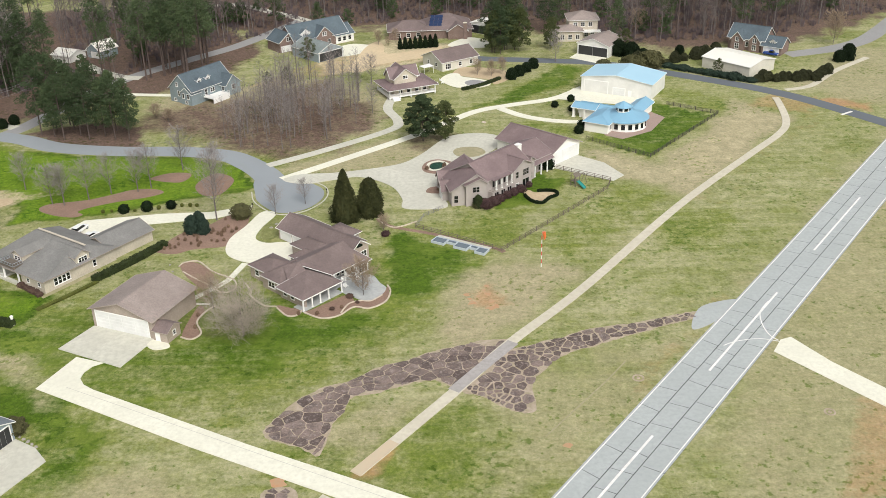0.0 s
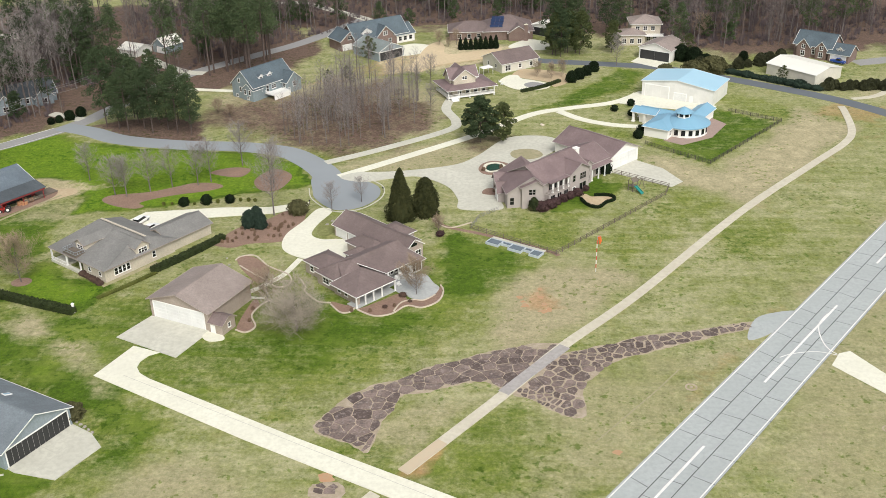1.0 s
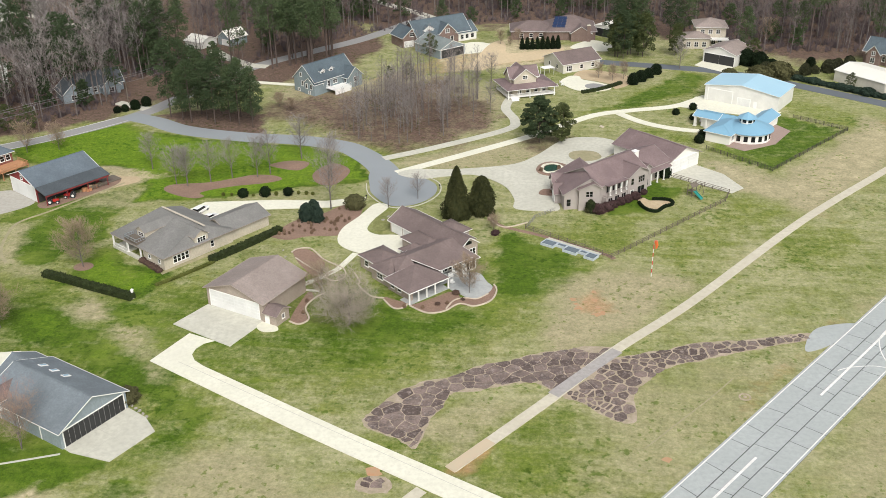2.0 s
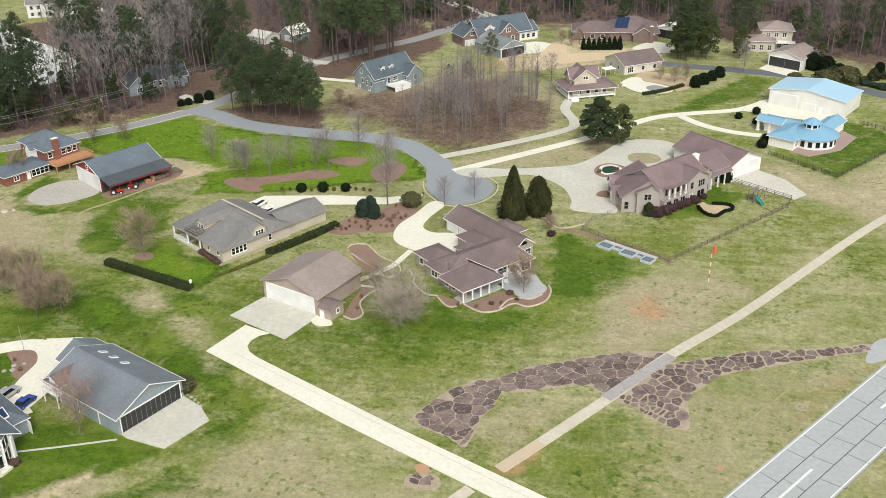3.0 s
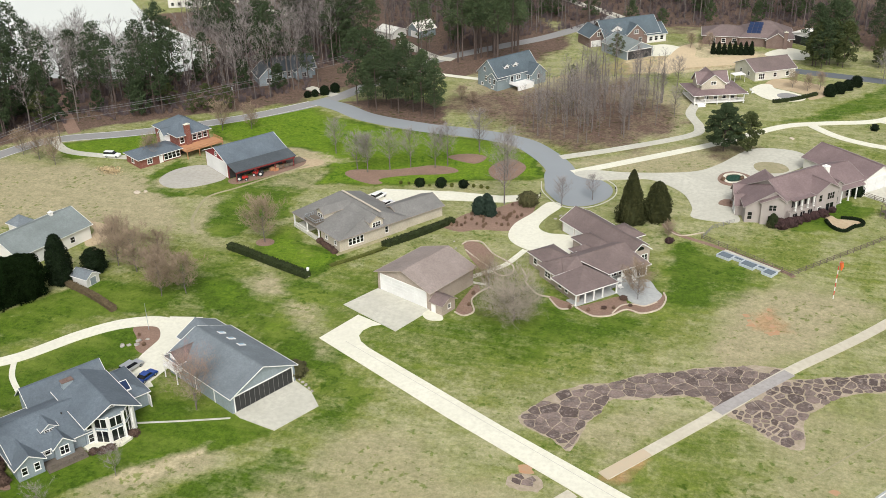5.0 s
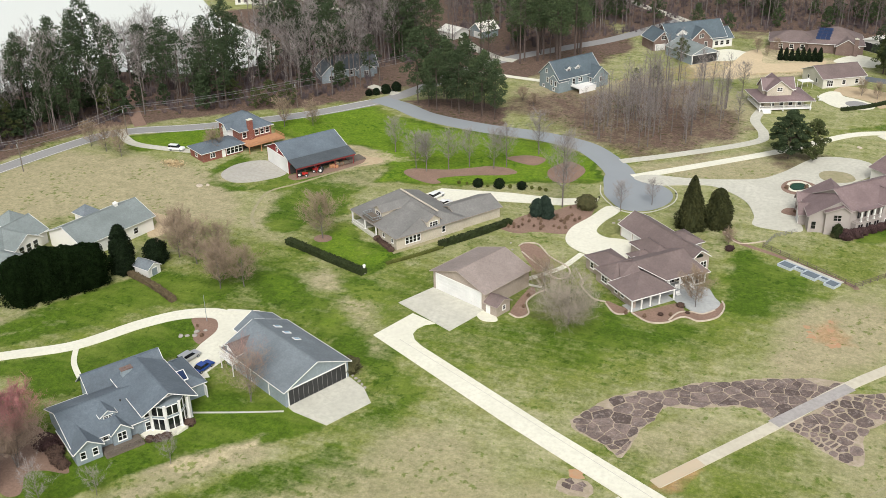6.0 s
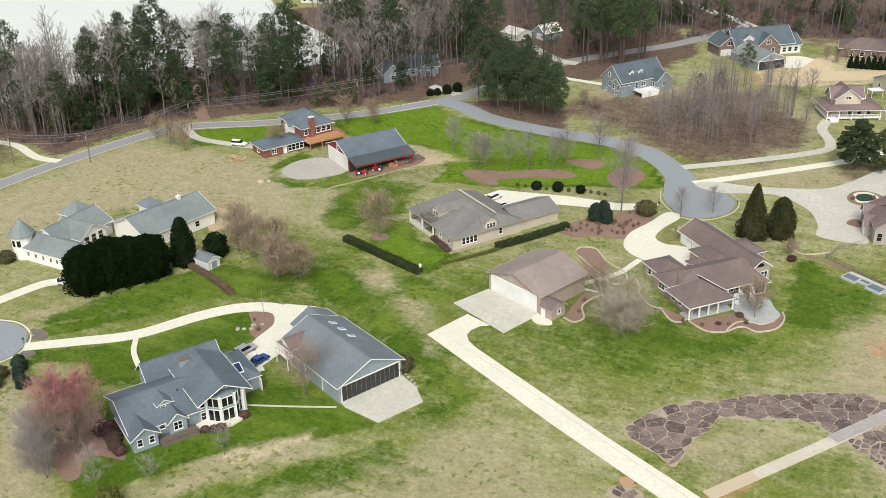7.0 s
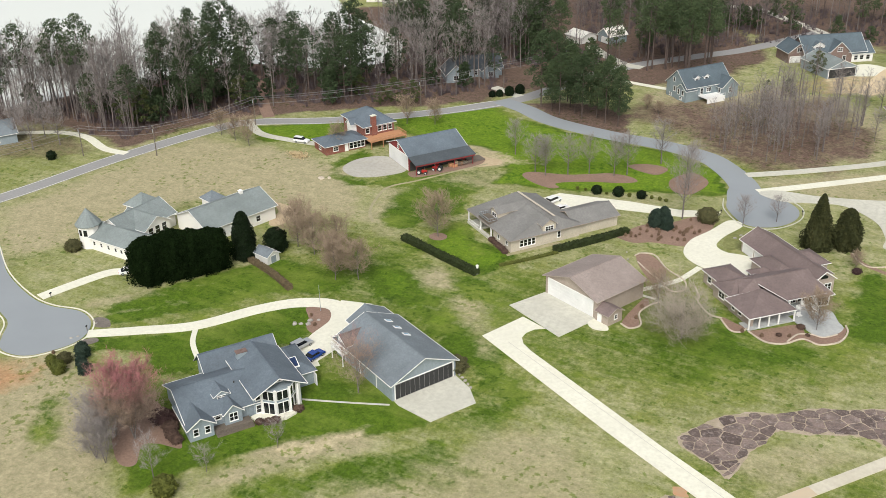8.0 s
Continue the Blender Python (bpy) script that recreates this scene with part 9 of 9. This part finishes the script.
# ---- stones, edgings, pads ----
def rock(x, y, s, seed, label="grey landscape boulder beside the drive"):
    r = random.Random(seed)
    bm = bmesh.new()
    bmesh.ops.create_icosphere(bm, subdivisions=2, radius=1.0)
    for v in bm.verts:
        k = 1 + 0.3 * noise.noise(v.co * 1.3 + Vector((seed * 3.1, 0, 0)))
        v.co = Vector((v.co.x * k, v.co.y * k * r.uniform(0.95, 1.05), max(-0.25, v.co.z * k * 0.6)))
    ob = new("boulder", mesh_of("boulder", bm, ROCK))
    ob.matrix_basis = Matrix.LocRotScale((x, y, 0.2 * s), Euler((0, 0, r.uniform(0, 6))), (s, s * r.uniform(0.6, 1), s * 0.8))
    tagged(ob, label, "boulder", "landscape boulders")


for i, (x, y, s) in enumerate(((-115.2, 143.6, 0.9), (-114.0, 144.2, 0.7), (-112.6, 144.8, 0.8), (-113.0, 146.2, 0.9), (-111.6, 147.2, 0.6), (-75.4, 142.4, 0.5), (-74.4, 141.7, 0.5), (-73.4, 141.0, 0.55), (-72.4, 140.2, 0.5), (-71.4, 139.4, 0.55), (-154.3, 125.2, 0.6), (-153.2, 124.8, 0.5), (-153.4, 117.9, 0.5), (-152.6, 119.0, 0.45), (-91.0, 180.9, 0.6), (-64, 207, 0.4), (-62.6, 203.6, 0.4), (-43, 226, 0.6), (-42, 228, 0.7))):
    rock(x, y, s * 0.75, i)
EDGING = plain("pale_stone_edging", (0.58, 0.50, 0.40), (0.42, 0.35, 0.27), 0.9, 0.0, 1.8, 0.5, 1.0, 0.3)
for pts in ([(-54.2, 174.6), (-51.8, 173.6), (-50.3, 176), (-52.1, 180.6), (-51.0, 185), (-49.6, 187)], [(-36.0, 185.6), (-33.4, 182.2), (-31.4, 182.2), (-30.4, 184.2)], [(-29.9, 183.4), (-26.0, 180.8), (-22.4, 181.7), (-19.4, 185.2), (-16.0, 184.5), (-12.7, 187.3), (-11.8, 191.8), (-12.6, 194.6)], [(-22.0, 182.8), (-20.6, 186.6), (-18.2, 187.8), (-15.8, 187.7), (-13.5, 190.2)], [(-44.7, 197.1), (-42.7, 193.1), (-42.6, 191.3), (-39.0, 186.8), (-36.0, 186.2)], [(-61.7, 205.9), (-60.7, 207.9), (-57.5, 208.3), (-53.1, 203.0), (-47.6, 198.8), (-46.6, 194.6), (-49.1, 193.0), (-52.8, 196.6), (-56.5, 199.8), (-60.1, 203.3)], [(-6.4, 227.6), (-11.4, 224.4), (-14.4, 226), (-16.4, 230)]):
    ribbon("bed_edging", pts, 0.32, EDGING, 0.22, "pale stone edging of a planting bed", "edging")
ribbon("garden_path", [(-55.4, 190.2), (-52.1, 194.2), (-49.0, 198.6), (-47.6, 202.8), (-46.4, 207)], 1.5, CONCRETE, 0.09, "narrow pale garden path", "path")
ribbon("garden_path_spur", [(-55.4, 188.6), (-53.2, 188.2), (-50.9, 188.1)], 0.8, CONCRETE, 0.08, "narrow pale garden path", "path")
patch("wall_strip", [(-88.6, 192.4), (-79.8, 204.4), (-80.6, 205.2), (-89.6, 193.4)], DRY_TURF, 0.04, "bare strip along the bungalow wall", "path", False)
ribbon("field_bank", [(-127.6, 194.6), (-131.8, 199.8), (-134.6, 207), (-136, 216), (-131, 224), (-124, 236), (-119, 244)], 0.8, DRY_TURF, 0.05, "narrow worn edge of the upper lawn", "edging")
patch("barn_yard", [(-124, 249), (-121, 248.4), (-117, 248.5), (-115.4, 245.6), (-118, 242.6), (-122, 240), (-125, 244)], SAND, 0.04, "bare sandy barn yard", "yard")
for i, (x, y, sx) in enumerate(((-172.4, 224.6, 1.0), (-175, 225.6, 0.7))):
    g_ = np.random.default_rng(300 + i)
    c_ = g_.normal(size=(400, 3)) * (1.3, 1.0, 0.4)
    c_[:, 2] = np.abs(c_[:, 2]) + 0.15
    v_, f_ = leaf_tris(c_, 0.3, g_)
    v_[:, 2] = np.maximum(v_[:, 2], 0.0)
    ob = new("brush_pile", raw_mesh("brush_pile", v_, f_, STRAW))
    ob.matrix_basis = Matrix.LocRotScale((x, y, 0), None, (sx, sx, sx))
    tagged(ob, "heap of brown cut brush on the field", "brush pile", kind="stuff")
for x, y, r_ in ((36.2, 156, 1.0), (98, 165, 1.0), (68, 144, 0.9)):
    bm = bmesh.new()
    for k in range(18):
        a0, a1 = 2 * math.pi * k / 18, 2 * math.pi * (k + 1) / 18
        beam(bm, (math.cos(a0) * r_, math.sin(a0) * r_, 0.03), (math.cos(a1) * r_, math.sin(a1) * r_, 0.03), 0.3, 0.12)
    tube(bm, (0, 0, 0), (0, 0, 0.14), 0.35, 0.3, 10)
    ob = new("drain_ring", mesh_of("drain_ring", bm, BED))
    ob.matrix_basis = pose(x, y, 0)
    tagged(ob, "round concrete drain in the grass", "drain")
for x, y, turn in ((-31, 247, 20), (-49.6, 238.4, 40), (-152.6, 121.6, 30), (-170.8, 128.4, 0)):
    ob = thing("mailbox", "dark mailbox on a wooden post", "mailbox", x, y, 0, turn)
    bm = bmesh.new()
    box(bm, -0.06, 0.06, -0.06, 0.06, 0, 1.05)
    part("post", bm, WOOD, ob)
    bm = bmesh.new()
    box(bm, -0.13, 0.13, -0.28, 0.28, 1.05, 1.3)
    part("box", bm, CAR_BLACK, ob)


# ---- awning and garden furniture by the pool, lantern on the hedge's end, thin pole ----
ob = thing("awning", "white flat awning on four posts by the pool", "awning", -4.4, 355.6, 0, 34)
bm = bmesh.new()
box(bm, -2.2, 2.2, -1.6, 1.6, 2.6, 2.75)
part("canopy", bm, TRIM, ob)
for x in (-2.0, 2.0):
    for y in (-1.4, 1.4):
        bm = bmesh.new()
        box(bm, x - 0.06, x + 0.06, y - 0.06, y + 0.06, -0.1, 2.6)
        part("post", bm, TRIM, ob)
for x, y, turn in ((-0.6, 340.6, 20), (1.2, 342.0, 200), (0.6, 345.0, 110)):
    ob = thing("garden_chair", "white garden chair on the pool patio", "chair", x, y, 0.09, turn, "garden chairs")
    bm = bmesh.new()
    box(bm, -0.4, 0.4, -0.4, 0.4, 0.38, 0.46)
    part("seat", bm, TRIM, ob)
    bm = bmesh.new()
    box(bm, -0.4, 0.4, 0.34, 0.42, 0.46, 1.0)
    part("backrest", bm, TRIM, ob)
    for i in (-0.34, 0.34):
        for j in (-0.34, 0.34):
            bm = bmesh.new()
            box(bm, i - 0.04, i + 0.04, j - 0.04, j + 0.04, 0.0, 0.38)
            part("leg", bm, TRIM, ob)
ob = thing("lantern", "white garden lantern on a post at the hedge", "lantern", -91.0, 181.2)
bm = bmesh.new()
tube(bm, (0, 0, -0.1), (0, 0, 1.5), 0.07, 0.07, 8)
part("post", bm, TRIM, ob)
bm = bmesh.new()
tube(bm, (0, 0, 1.5), (0, 0, 2.1), 0.28, 0.34, 10)
tube(bm, (0, 0, 2.1), (0, 0, 2.4), 0.4, 0.05, 10)
part("shade", bm, STUCCO_WHITE, ob)
ob = thing("flagpole", "thin grey pole in a planting bed", "pole", -113.4, 150.6)
bm = bmesh.new()
tube(bm, (0, 0, -0.2), (0, 0, 6.4), 0.07, 0.04, 6)
part("pole", bm, METAL, ob)


# ---- sawn joints in the concrete strips ----
JOINT = plain("dark_concrete_joint", (0.52, 0.50, 0.43), (0.42, 0.40, 0.34), 0.9)


def joint(p, q, top, width=0.10):
    bm = bmesh.new()
    beam(bm, (p[0], p[1], top), (q[0], q[1], top), width, 0.012)
    tagged(new("control_joint", mesh_of("control_joint", bm, JOINT)), "thin dark joint sawn in pale concrete", "joint", kind="structure")


joint((-72.0, 157.4), (9.0, 113.8), 0.105)
joint((-75.9, 175.6), (-61.4, 169.0), 0.125)
joint((-71.2, 167.8), (-66.6, 177.4), 0.125)
joint((-77.4, 128.2), (-72.4, 139.8), 0.105)
joint((-79.2, 135.4), (-70.6, 130.8), 0.105)


# ---- mulch ring under the lawn tree ----
patch("mulch_ring", [(-108.5 + 2.3 * math.cos(k * 0.785), 194.5 + 2.1 * math.sin(k * 0.785)) for k in range(8)], MULCH, 0.05, "round brown mulch ring under a bare tree", "planting bed")


# ---- clutter under the barn's lean-to ----
for u, v, w_, t_, mat_, nm in ((12.2, -2.6, 1.2, 1.0, DECK, "crate"), (14.0, -2.4, 1.0, 1.2, SAND, "crate"), (15.6, -2.8, 0.9, 0.8, DECK, "crate"), (8.2, -2.2, 1.1, 1.3, CAR_RED, "tool_cabinet")):
    ob = thing(nm, "wooden crate under the barn lean-to" if nm == "crate" else "red tool cabinet under the barn lean-to", nm.replace("_", " "), -136.7, 228.7, 0, 56.0)
    ob.matrix_basis = pose(-136.7, 228.7, 0, 0, 0, 56.0) @ pose(u, v, 0)
    bm = bmesh.new()
    box(bm, -w_ / 2, w_ / 2, -0.45, 0.45, 0.0, t_)
    bmesh.ops.bevel(bm, geom=bm.edges, offset=0.04, segments=1, affect="EDGES")
    part("body", bm, mat_, ob)
    bm = bmesh.new()
    box(bm, -w_ / 2 - 0.03, w_ / 2 + 0.03, -0.48, 0.48, t_, t_ + 0.05)
    part("lid", bm, mat_, ob)
for x, y, r_ in ((14.0, 300.4, 0.9), (-156.5, 213.3, 1.1), (-154.6, 214.4, 0.6)):
    bm = bmesh.new()
    tube(bm, (0, 0, -0.05), (0.1, 0.05, 0.32), r_, r_ * 0.7, 9)
    ob = new("pale_rock", mesh_of("pale_rock", bm, EDGING))
    ob.matrix_basis = pose(x, y, 0)
    tagged(ob, "pale flat rock lying on the grass", "rock")
